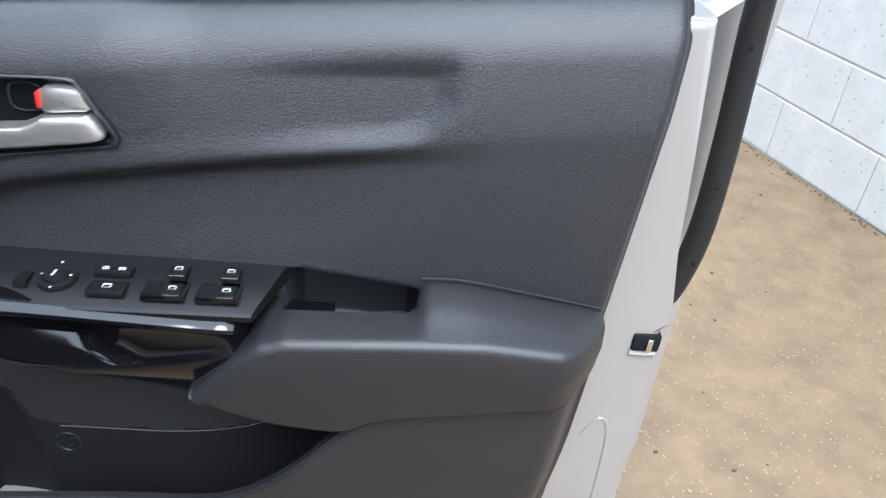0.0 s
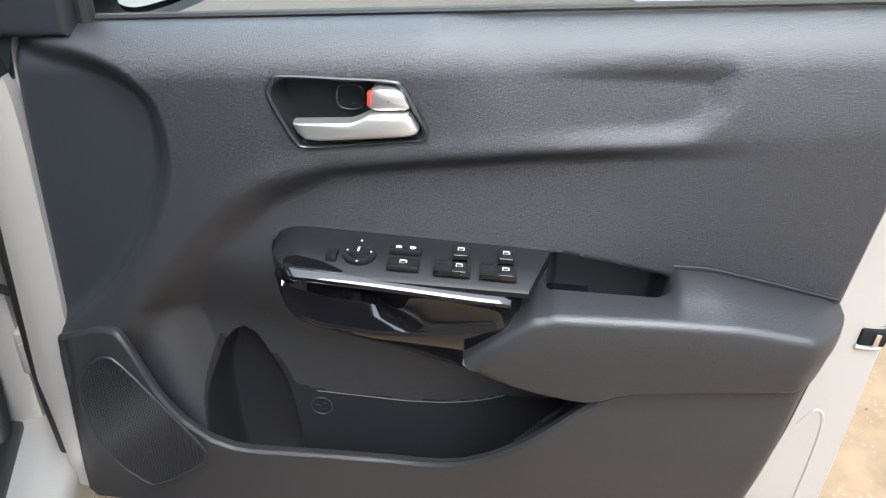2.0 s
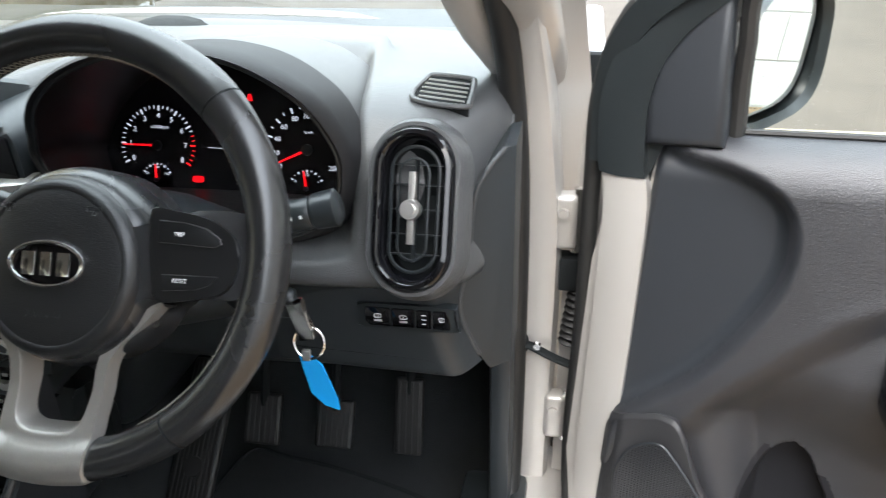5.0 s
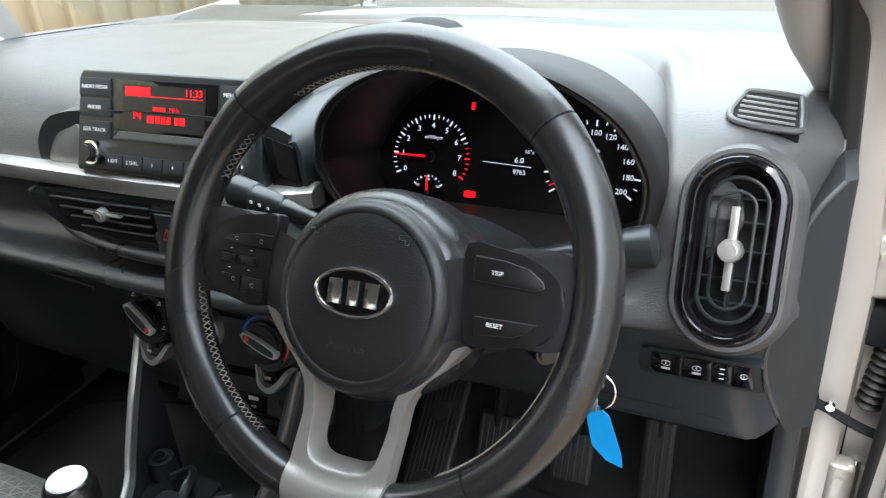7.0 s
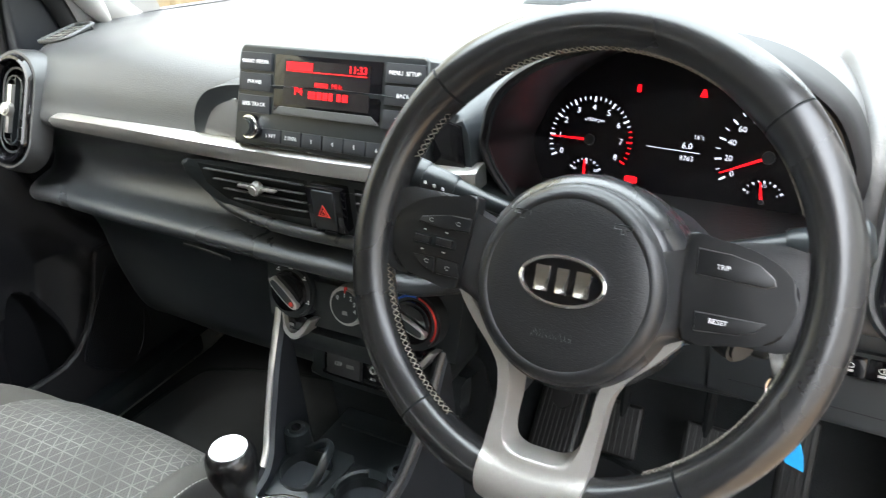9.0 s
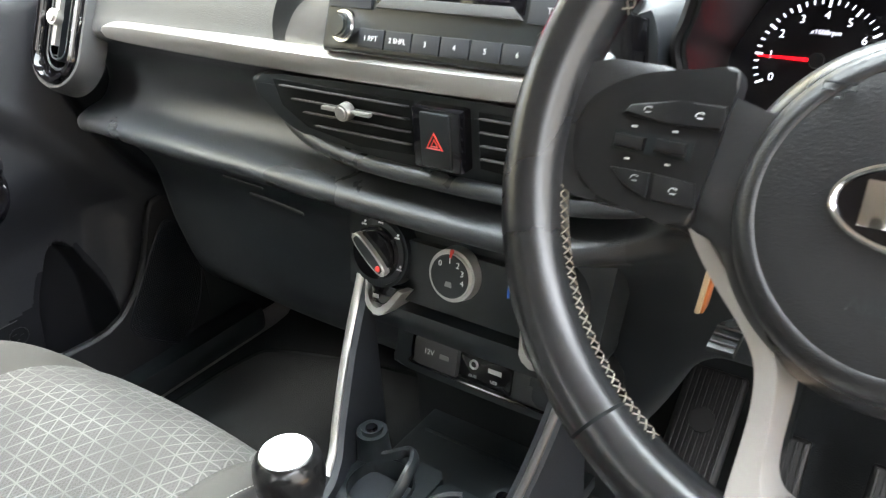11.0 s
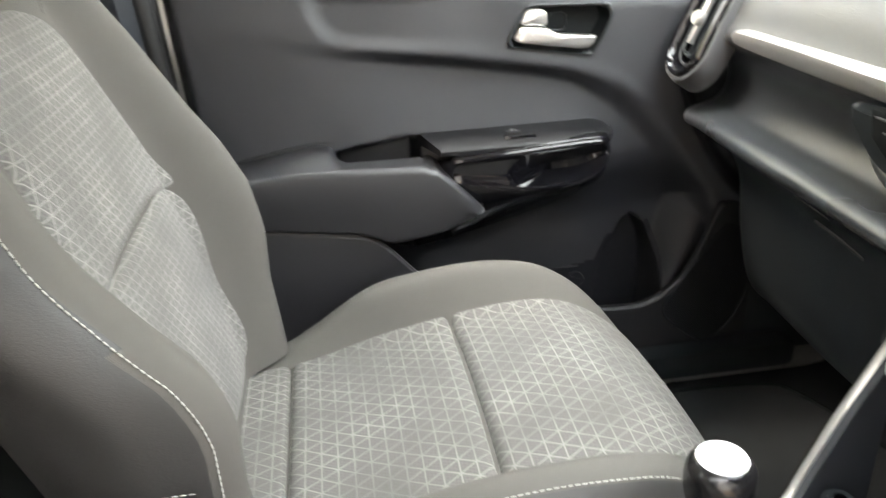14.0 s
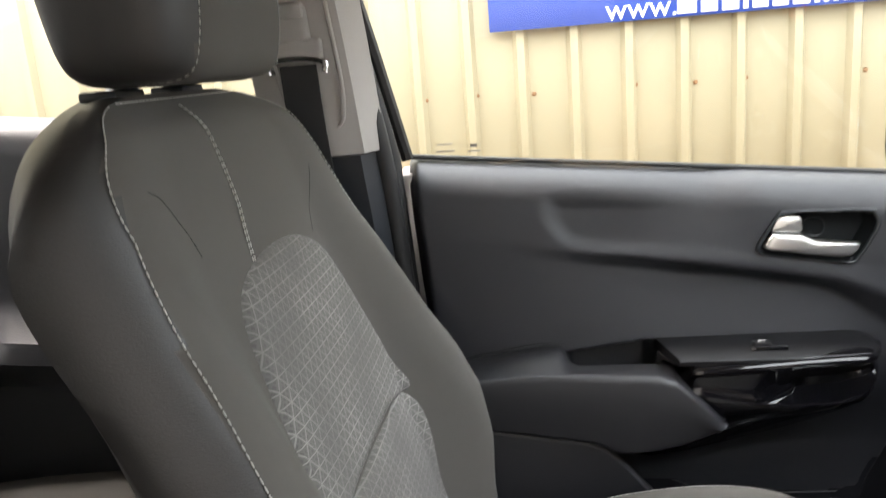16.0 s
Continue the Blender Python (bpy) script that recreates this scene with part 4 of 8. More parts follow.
    link_mesh("moulded_frame", *tube([P(0.677, 0.033 + a, 0.928 + b) for a, b in spline([(-0.011, -0.010), (0.011, -0.010), (0.011, 0.010), (-0.011, 0.010)], 24, True)], 0.0008, 6, True), BLACK, hb)
    lev = [(0.084, 0.9085), (0.059, 0.9115), (0.028, 0.915), (0.019, 0.919), (0.010, 0.9245), (-0.010, 0.9265), (-0.026, 0.9275), (-0.031, 0.9225), (-0.037, 0.912), (-0.0355, 0.9085), (-0.028, 0.9055), (0.02, 0.898), (0.059, 0.8922), (0.073, 0.8925), (0.081, 0.900)]
    lev = np.concatenate([np.linspace(lev[n], lev[(n + 1) % len(lev)], 4, endpoint=False) for n in range(len(lev))])
    c2 = np.array([0.02, 0.908])
    rings = [[P(0.648 + d - 0.003 * math.sin((0.08 - q[0]) * 20), *(c2 + (q - c2) * [1 - e, 1 - e * 3])) for q in lev] for e, d in ((0.0, 0.014), (0.0, 0.004), (0.012, 0.001), (0.04, -0.001), (0.12, -0.002), (0.2, -0.0026), (0.3, -0.003))]
    v, f = grid(rings, close_v=True)
    f.append([6 * len(lev) + n for n in range(len(lev))])
    link_mesh("lever", v, f, SILVER, hb, "satin silver pull lever", sharp=60)
    lock = spline([(0.007, 0.9475), (-0.013, 0.9490), (-0.0215, 0.9455), (-0.025, 0.938), (-0.0275, 0.931), (-0.013, 0.9285), (0.009, 0.9275), (0.011, 0.938)], 32, True)
    c3 = np.array([-0.008, 0.938])
    rings = [[P(0.650 + d, *q) for q in c3 + (lock - c3) * k] for k, d in ((1.0, 0.018), (1.0, 0.003), (0.93, 0.0), (0.6, -0.002), (0.05, -0.0025))]
    v, f = grid(rings, close_v=True)
    link_mesh("lock_tab", v, f, SILVER, hb, "satin silver lock tab")
    if driver:
        part("lock_marker", rbox(P(0.652, 0.0105, 0.9385), (0.010, 0.003, 0.013), 0.001), RED, hb, "red lock marker")

    # armrest
    def outline_top(Y):
        return np.interp(-Y, [0.165, 0.18, 0.285, 0.297, 0.306, 0.34, 0.47], [0.748, 0.758, 0.759, 0.764, 0.778, 0.779, 0.757])

    def edge_top(Y):
        return np.interp(-Y, [0.165, 0.18, 0.30, 0.36, 0.43, 0.47], [0.748, 0.757, 0.763, 0.764, 0.757, 0.749])

    def outline_bot(Y):
        return np.interp(-Y, [0.096, 0.105, 0.153, 0.183, 0.2136, 0.228, 0.241, 0.255, 0.276, 0.346, 0.47], [0.683, 0.673, 0.655, 0.648, 0.644, 0.643, 0.645, 0.654, 0.661, 0.671, 0.688])

    rings = []
    for Yk in np.r_[-0.0962, -0.0975, np.linspace(-0.100, -0.17, 12), np.linspace(-0.176, -0.480, 56)]:
        fr = np.clip((-Yk - 0.096) / 0.068, 0, 1)
        zb, zt = float(outline_bot(Yk)), float(outline_top(Yk)) if Yk < -0.17 else 0.684 + (0.752 - 0.684) * fr + 0.004 * math.sin(fr * 3.14)
        zt = max(zt, zb + 0.004)
        zf = float(edge_top(Yk)) if Yk < -0.17 else zt
        front_in = 0.581 + 0.009 * (1 - fr) ** 6 + 0.062 * float(np.clip((-Yk - 0.428) / 0.055, 0, 1)) ** 1.6
        back = 0.668 if Yk < -0.302 else 0.668 - 0.040 * float(sstep(-0.308, -0.294, Yk)) * float(sstep(-0.165, -0.18, Yk))
        h = zf - zb
        rr = min(0.010, h * 0.45)
        ring = []
        ring += [(back, zt - 0.001)]
        ring += [(front_in + 0.048, zt), (front_in + 0.030, zf + (zt - zf) * 0.55)]
        for a in np.linspace(0, math.pi / 2, 6):
            ring.append((front_in + rr * (1 - math.sin(a)), zf - rr * (1 - math.cos(a))))
        ring += [(front_in - 0.002, zf - rr - 0.25 * h), (front_in + 0.003, zf - rr - 0.5 * h)]
        for a in np.linspace(0, math.pi / 2, 5):
            ring.append((front_in + 0.005 + 0.010 * (1 - math.cos(a)), zb + 0.008 * (1 - math.sin(a))))
        ring += [(max(0.64, front_in + 0.018), zb), (0.672, zb)]
        rings.append([P(a, Yk, b) for a, b in ring])
    v, f = loft(rings)
    arm = link_mesh("armrest", v, f, ARM, door, "padded black armrest with pull cup", sharp=50)
    part("pull_cup", rbox(P(0.664, -0.242, 0.695), (0.090, 0.128, 0.012), 0.003), MATTE, arm)
    # pad edge line over the armrest
    line = spline([(-0.302, 0.782), (-0.34, 0.782), (-0.40, 0.772), (-0.475, 0.758)], 20)
    link_mesh("seam", *tube([P(0.653, a, b + 0.001) for a, b in line], 0.0012, 8), BLACK, arm)

    # switch pod: gloss body with a bevelled brow, a finger scoop, a ledge and a tapering keel
    rings_b = []
    Yn = np.r_[0.1118, 0.110, 0.104, 0.097, 0.088, np.linspace(0.078, -0.178, 34)]
    for Yk in np.r_[Yn, -0.19, -0.205, -0.222]:
        nose = math.sqrt(max(0.0, 1 - ((Yk - 0.075) / 0.0372) ** 2)) if Yk > 0.075 else 1.0
        near = max(nose, 0.02) ** 0.42
        xin = 0.656 - (0.656 - 0.597) * (0.30 + 0.70 * nose) * nose
        zt = float(np.interp(-Yk, [-0.10, -0.05, 0.0, 0.06, 0.11, 0.18], [0.7765, 0.7755, 0.773, 0.769, 0.766, 0.765]))
        zl = float(np.interp(-Yk, [-0.11, -0.094, -0.084, -0.05, 0.006, 0.05, 0.094, 0.13, 0.18], [0.742, 0.735, 0.724, 0.712, 0.708, 0.711, 0.719, 0.727, 0.730]))
        zb = float(np.interp(-Yk, [-0.112, -0.10, -0.078, -0.045, 0.0, 0.064, 0.108, 0.152, 0.19, 0.222], [0.716, 0.700, 0.682, 0.668, 0.654, 0.636, 0.624, 0.612, 0.606, 0.612]))
        zt, zl, zb = (0.748 + (q_ - 0.748) * near for q_ in (zt, zl, zb))
        scoop = float(sstep(-0.055, 0.010, Yk) * sstep(0.106, 0.075, Yk))
        bev = 0.0046 * near
        tuck = float(sstep(-0.136, -0.156, Yk))
        xin, zt = xin + 0.034 * tuck, zt - 0.030 * tuck
        sec = [(0.668, zt + 0.004 * near), (xin + 0.006, zt + 0.001 * near), (xin + 0.001, zt), (xin - bev, zt - 1.1 * bev), (xin - bev - 0.0006, zt - 1.9 * bev), (xin - bev + 0.002, zt - 2.5 * bev)]
        z0 = zt - 2.6 * bev
        for q in (0.12, 0.3, 0.5, 0.7, 0.86, 0.96):
            sec.append((xin - bev + 0.003 + (0.003 + 0.026 * scoop) * math.sin(math.pi * q ** 1.25) ** 0.7, z0 + (zl - z0) * q))
        sec += [(xin - 0.0004, zl + 0.0012), (xin - 0.0012, zl - 0.0008), (xin - 0.0012, zl - 0.004)]
        for q in (0.25, 0.5, 0.75, 0.95):
            sec.append((xin - 0.0016 + (0.648 - xin) * q ** 1.3, zl - 0.004 + (zb - zl + 0.004) * q))
        sec += [(0.656, zb), (0.668, zb - 0.0005)]
        rings_b.append([P(min(a, 0.668), Yk, b) for a, b in sec])
    v, f = loft(rings_b)
    pod = link_mesh("switch_pod", v, f, GLOSS, door, "gloss black pull handle trim", sharp=35)
    # top plate
    rings_t = []
    for Yk in Yn:
        nose = math.sqrt(max(0.0, 1 - ((Yk - 0.075) / 0.0372) ** 2)) if Yk > 0.075 else 1.0
        xin = 0.660 - (0.660 - 0.598) * nose
        sec = [(0.664, 0.766), (xin, 0.766), (xin - 0.001, 0.772), (xin + 0.002, 0.775), (0.640, 0.7805), (0.655, 0.783), (0.668, 0.784)]
        sec = [(a, b - (0.016 * (1 - nose) if b > 0.778 else 0.0)) for a, b in sec]
        rings_t.append([P(a, Yk - (0.664 - a) * -0.35 * float(sstep(-0.10, -0.178, Yk)), b) for a, b in sec])
    v, f = loft(rings_t)
    plate = link_mesh("switch_plate", v, f, SWITCH, pod, "matte black switch plate")
    def on_plate(Yk, t, up=0.0):
        """t: 0 at the outer edge of the plate, 1 at its inner edge."""
        return P(0.650 - 0.048 * t - up * 0.15, Yk, 0.7828 - 0.0072 * t + up * 0.988)

    def icon(Yk, t, up, w, h, parent):
        """A small outlined pictogram on a switch."""
        pts = [on_plate(Yk + a * w, t + b * h / 0.048, up) for a, b in ((-0.5, -0.5), (0.5, -0.5), (0.5, 0.5), (-0.5, 0.5))]
        ob = link_mesh("switch_mark", *tube(np.concatenate([np.linspace(pts[k], pts[(k + 1) % 4], 3, endpoint=False) for k in range(4)]), 0.00042, 5, True), WHITE_MARK, parent)
        part("mark_stroke", rbox(on_plate(Yk, t + 0.2 * h / 0.048, up), (h * 0.3, w * 0.6, 0.0005), 0, tip), GREY_TRAY, ob, smooth=False)
        return ob

    tip = Matrix.Rotation(s * radians(8.6), 4, "Y")
    if driver:
        part("mirror_dial", disc(on_plate(0.017, 0.42, -0.002), (-0.15 * s, 0, 0.988), 0.0175, 0.0165, 0.006, 32, 0.001), SWITCH, plate)
        part("mirror_knob", disc(on_plate(0.017, 0.42, 0.003), (-0.15 * s, 0, 0.988), 0.012, 0.010, 0.005, 28, 0.001), SWITCH, plate)
        part("dial_mark", rbox(on_plate(0.017, 0.42, 0.0084), (0.015, 0.0016, 0.0006), 0, tip), WHITE_MARK, plate)
        for dy, dt in ((0.010, 0.42), (-0.010, 0.42), (0.0, 0.1), (0.0, 0.74)):
            part("dial_mark", rbox(on_plate(0.017 + dy * 1.2, dt, 0.0045), (0.0016, 0.0018, 0.0006), 0, tip), WHITE_MARK, plate)
        part("fold_switch", rbox(on_plate(0.044, 0.5, 0.0), (0.020, 0.011, 0.008), 0.001, tip), SWITCH, plate)
        for yk in (-0.029,):
            part("lock_switch", rbox(on_plate(yk, 0.2, 0.0015), (0.013, 0.032, 0.006), 0.0012, tip), SWITCH, plate)
            part("lock_switch", rbox(on_plate(yk, 0.66, 0.0015), (0.020, 0.032, 0.006), 0.0015, tip), SWITCH, plate)
            for d in (-0.007, 0.007):
                icon(yk + d, 0.2, 0.0049, 0.0050, 0.0026, plate)
            icon(yk, 0.66, 0.0049, 0.0065, 0.0055, plate)
        for yk in (-0.078, -0.124):
            part("switch_well", rbox(on_plate(yk, 0.45, -0.002), (0.046, 0.037, 0.006), 0.001, tip), GLOSS, plate)
            for t, d in ((0.18, -0.007), (0.68, -0.007)):
                part("window_switch", rbox(on_plate(yk + d, t, 0.003), (0.019, 0.016, 0.008), 0.0018, tip), SWITCH, plate)
                icon(yk + d, t, 0.0074, 0.0058, 0.0052, plate)
                part("switch_mark", rbox(on_plate(yk + d, t + 0.17, 0.0072), (0.0012, 0.013, 0.0005), 0, tip), GREY_TRAY, plate)
            part("switch_bar", rbox(on_plate(yk + 0.010, 0.45, 0.001), (0.008, 0.010, 0.003), 0.001, tip), SWITCH, plate)
    else:
        part("switch_well", rbox(on_plate(-0.036, 0.45, -0.002), (0.026, 0.046, 0.006), 0.001, tip), GLOSS, plate)
        part("window_switch", rbox(on_plate(-0.044, 0.45, 0.003), (0.018, 0.022, 0.008), 0.0018, tip), SWITCH, plate)
        icon(-0.044, 0.45, 0.0074, 0.0075, 0.0055, plate)

    # painted shell
    rear_edge = [(-0.530, 1.10), (-0.528, 1.03), (-0.545, 0.862), (-0.552, 0.80), (-0.557, 0.715), (-0.560, 0.705), (-0.560, 0.66), (-0.566, 0.47), (-0.575, 0.36), (-0.56, 0.30)]
    front_edge = [(0.44, 0.30), (0.450, 0.5), (0.435, 0.80), (0.418, 0.955)]
    rear_strip = rear_edge[1:] + [(-0.40, 0.30), (-0.41, 0.46), (-0.455, 0.70), (-0.478, 0.95), (-0.49, 1.03)]
    shell = part("shell", prism(rear_strip, lambda a, b, d: P(d, a, b), 0.775, 0.690, 0.010, 3), PAINT, door, "silver painted door shell")
    part("shell_core", rbox(P(0.762, -0.03, 0.64), (0.012, 0.86, 0.60), 0.004), MATTE, door)
    part("shell_front", prism(front_edge + [(0.37, 0.955), (0.375, 0.80), (0.385, 0.50), (0.37, 0.30)], lambda a, b, d: P(d, a, b), 0.775, 0.690, 0.008, 2), PAINT, door)
    part("shell_bottom", rbox(P(0.735, -0.02, 0.325), (0.08, 0.90, 0.05), 0.006), PAINT, door)
    skin = [(-0.618, 1.06), (-0.59, 1.035), (-0.56, 1.01), (-0.4, 0.99), (0.47, 0.925), (0.50, 0.70), (0.50, 0.28), (-0.60, 0.30), (-0.612, 0.45), (-0.610, 0.62)]
    part("outer_skin", prism(skin, lambda a, b, d: P(d, a, b), 0.775, 0.803, 0.008, 2), PAINT, door, "silver painted outer skin")
    # latch opening, its catch, relief pressing and screws in the rear edge
    part("latch_hole", rbox(P(0.692, -0.546, 0.690), (0.012, 0.030, 0.022), 0.003), MATTE, shell)
    part("latch_catch", rbox(P(0.6865, -0.549, 0.689), (0.006, 0.006, 0.016), 0.001), CHROME, shell)
    link_mesh("latch_lip", *tube([P(0.6885, -0.530, 0.676), P(0.6885, -0.545, 0.675), P(0.6885, -0.558, 0.676)], 0.003, 8), PAINT, shell)
    press = spline([(-0.535, 0.33), (-0.537, 0.45), (-0.533, 0.55), (-0.520, 0.575), (-0.503, 0.55)], 24)
    link_mesh("pressing", *tube([P(0.6895, a, b) for a, b in press], 0.0022, 8, flat=0.5), PAINT, shell)
    seal = spline([(-0.578, 1.20), (-0.576, 1.05), (-0.586, 0.90), (-0.588, 0.80), (-0.578, 0.735), (-0.566, 0.71)], 30)
    link_mesh("edge_seal", *tube([P(0.735, a, b) for a, b in seal], 0.013, 10), RUBBER, door, "black rubber edge seal")
    bmk = bmesh.new()
    for a, b in ((-0.575, 1.0), (-0.585, 0.86), (-0.585, 0.77)):
        add_bm(bmk, disc(P(0.7225, a, b), (-s, 0, 0), 0.0022, 0.002, 0.002, 10))
    part("clips", bmk, MATTE, door)
    # front edge upright, seen beside the hinge
    fe = spline([(0.405, 0.33), (0.412, 0.5), (0.405, 0.72), (0.402, 0.88), (0.410, 0.94), (0.412, 1.00), (0.400, 1.05), (0.372, 1.09), (0.33, 1.125)], 34)
    rings = [[P(X_, a + d_, b) for X_, d_ in ((0.672, -0.03), (0.668, 0.0), (0.674, 0.020), (0.70, 0.026), (0.70, -0.03))] for a, b in fe]
    cut = max(k for k, (a, b) in enumerate(fe) if b < 0.925)
    v, f = loft(rings[:cut + 1])
    link_mesh("front_edge", v, f, PAINT, door, "silver painted front edge")
    v, f = loft([[P(X_ - 0.002, a + d_, b) for X_, d_ in ((0.672, -0.03), (0.668, 0.0), (0.674, 0.022), (0.72, 0.030), (0.72, -0.03))] for a, b in fe[cut:]])
    link_mesh("sail_edge", v, f, BLACK, door, "black sail panel edge")
    fs = spline([(0.440, 0.32), (0.450, 0.5), (0.445, 0.70), (0.445, 0.90), (0.443, 1.00), (0.42, 1.08), (0.37, 1.13), (0.15, 1.29)], 40)
    link_mesh("front_seal", *tube([P(0.700, a, b) for a, b in fs], 0.0105, 10), RUBBER, door, "black rubber door seal")

    # window frame: sail panel, sash, glass
    part("sail_panel", prism([(0.302, 0.966), (0.384, 0.958), (0.388, 1.01), (0.378, 1.055), (0.352, 1.09), (0.312, 1.125)], lambda a, b, d: P(d, a, b), 0.72, 0.672, 0.012, 3), TRIM_SMOOTH, door, "black triangular mirror sail panel")
    part("sail_base", prism([(0.372, 0.955), (0.376, 0.905), (0.390, 0.897), (0.406, 0.905), (0.416, 0.955), (0.414, 1.01), (0.396, 1.06), (0.365, 1.097), (0.30, 1.15), (0.294, 1.14), (0.305, 1.10)], lambda a, b, d: P(d, a, b), 0.72, 0.684, 0.006, 3), BLACK, door)
    sash = spline([(0.432, 0.93), (0.430, 1.02), (0.405, 1.085), (0.35, 1.135), (0.18, 1.255), (0.05, 1.345), (-0.10, 1.395), (-0.30, 1.41), (-0.48, 1.408), (-0.572, 1.385), (-0.588, 1.33), (-0.562, 1.20), (-0.540, 1.085)], 80)
    rings = []
    for k, (a, b) in enumerate(sash):
        t = sash[min(k + 1, len(sash) - 1)] - sash[max(k - 1, 0)]
        t /= np.linalg.norm(t)
        nx, nz = -t[1], t[0]
        lean = 0.02 + 0.16 * max(0, b - 1.0)
        rings.append([P(X_ - lean, a + nx * e, b + nz * e) for X_, e in ((0.70, -0.012), (0.70, 0.016), (0.745, 0.018), (0.76, 0.0), (0.745, -0.016))])
    v, f = loft(rings)
    fm = [0 if k // 5 < 30 else 1 for k in range(len(f))]
    link_mesh("sash", v, f, [BLACK, PAINT], door, "silver window sash, black at its front", face_mats=fm)
    run = []
    for a, b in spline([(0.296, 0.965), (0.298, 1.06), (0.285, 1.150), (0.16, 1.250), (0.04, 1.328), (-0.10, 1.376), (-0.30, 1.390), (-0.48, 1.388), (-0.550, 1.370), (-0.566, 1.33), (-0.540, 1.20), (-0.510, 1.05)], 60):
        lean = 0.02 + 0.16 * max(0, b - 1.0)
        run.append(P(0.725 - lean, a, b))
    link_mesh("glass_run", *tube(run, 0.009, 8), RUBBER, door)
    gp = [(0.296, 0.955), (0.298, 1.06), (0.285, 1.150), (0.16, 1.250), (0.04, 1.328), (-0.10, 1.376), (-0.30, 1.390), (-0.48, 1.388), (-0.550, 1.370), (-0.566, 1.33), (-0.508, 1.035)]
    bm = bmesh.new()
    for dx in (0.0,):
        bm.faces.new([bm.verts.new(P(0.728 + dx - 0.02 - 0.16 * max(0, b - 1.0), a, b)) for a, b in gp])
    gl = part("window_glass", bm, PANE, door, "clear side window glass", smooth=False)
    if not driver:
        for a, b, w, h in ((-0.455, 1.058, 0.026, 0.004), (-0.455, 1.068, 0.022, 0.003), (-0.415, 1.056, 0.018, 0.004), (-0.415, 1.064, 0.010, 0.008)):
            part("glass_mark", rbox(P(0.7065 - 0.16 * max(0, b - 1.0) - 0.004, a, b), (0.0006, w, h * 0.5), 0), GREY_TRAY, gl, smooth=False)
    gl.visible_shadow = False
    sl = [P(0.707, y, float(sill(y)) + 0.002) for y in np.linspace(0.292, -0.508, 30)]
    link_mesh("sill_seal", *tube(sl, 0.004, 8), RUBBER, door, "thin black window seal")

    # outside mirror
    cm = np.array([0.878, 0.285, 1.018])
    toe = 0.36
    tilt = -0.06 if driver else 0.10
    out = np.array([1, 0, 0])
    rings = []
    for d, k in ((0.0, 0.93), (-0.012, 1.0), (0.02, 1.04), (0.06, 0.95), (0.09, 0.70), (0.105, 0.25)):
        ring = []
        for a in np.linspace(0, 2 * math.pi, 32, endpoint=False):
            ca, sa = math.cos(a), math.sin(a)
            ex = 0.092 * np.sign(ca) * abs(ca) ** 0.62
            ez = 0.080 * np.sign(sa) * abs(sa) ** 0.62
            ring.append(P(cm[0] + ex * k * (1 - 0.10 * sa), cm[1] + d - toe * ex, cm[2] + ez * k))
        rings.append(ring)
    v, f = grid(rings, close_v=True)
    f.append([(len(rings) - 1) * 32 + k for k in range(32)])
    mb = link_mesh("mirror_housing", v, f, BLACK, door, "black mirror housing")
    ring = [(cm[0] + 0.082 * np.sign(math.cos(a)) * abs(math.cos(a)) ** 0.62, cm[2] + 0.070 * np.sign(math.sin(a)) * abs(math.sin(a)) ** 0.62) for a in np.linspace(0, 2 * math.pi, 32, endpoint=False)]
    part("mirror_glass", prism([(a, b) for a, b in ring], lambda a, b, d: P(a, cm[1] + d - toe * (a - cm[0]) + tilt * (b - cm[2]), b), 0.012, 0.004), MIRROR, mb, "clean mirror glass", smooth=False)
    link_mesh("mirror_arm", *tube([P(0.70, 0.36, 0.985), P(0.76, 0.365, 0.985), P(0.83, 0.36, 1.0)], [0.024, 0.02, 0.024], 12), BLACK, mb)
    return door


driver_door = front_door(1, True)
passenger_door = front_door(-1, False)

# ---- dashboard ----
dash = thing("dashboard", (0, 0.35, 0.6), "dark grey soft-grain dashboard with silver strip", "dashboard")
PASS = [(0.93, 0.955), (0.75, 0.985), (0.55, 1.008), (0.42, 1.020), (0.325, 1.022), (0.270, 1.008), (0.238, 0.975), (0.222, 0.940), (0.214, 0.926), (0.213, 0.912),
        (0.230, 0.896), (0.246, 0.870), (0.247, 0.842), (0.230, 0.820), (0.200, 0.811), (0.188, 0.803), (0.192, 0.789), (0.224, 0.775), (0.26, 0.745), (0.285, 0.70), (0.30, 0.60), (0.335, 0.50), (0.42, 0.46), (0.58, 0.45)]
DRIV = [(0.93, 0.955), (0.75, 0.985), (0.55, 1.010), (0.42, 1.022), (0.335, 1.024), (0.285, 1.012), (0.255, 0.985), (0.240, 0.955), (0.232, 0.935), (0.224, 0.905),
        (0.214, 0.880), (0.204, 0.860), (0.200, 0.848), (0.203, 0.838), (0.218, 0.830), (0.228, 0.822), (0.232, 0.810), (0.233, 0.795), (0.235, 0.775), (0.240, 0.74), (0.252, 0.705), (0.275, 0.692), (0.36, 0.685), (0.58, 0.68)]
pa, dr = spline(PASS, 110), spline(DRIV, 110)
xs = np.linspace(-0.672, 0.672, 170)
rows = []
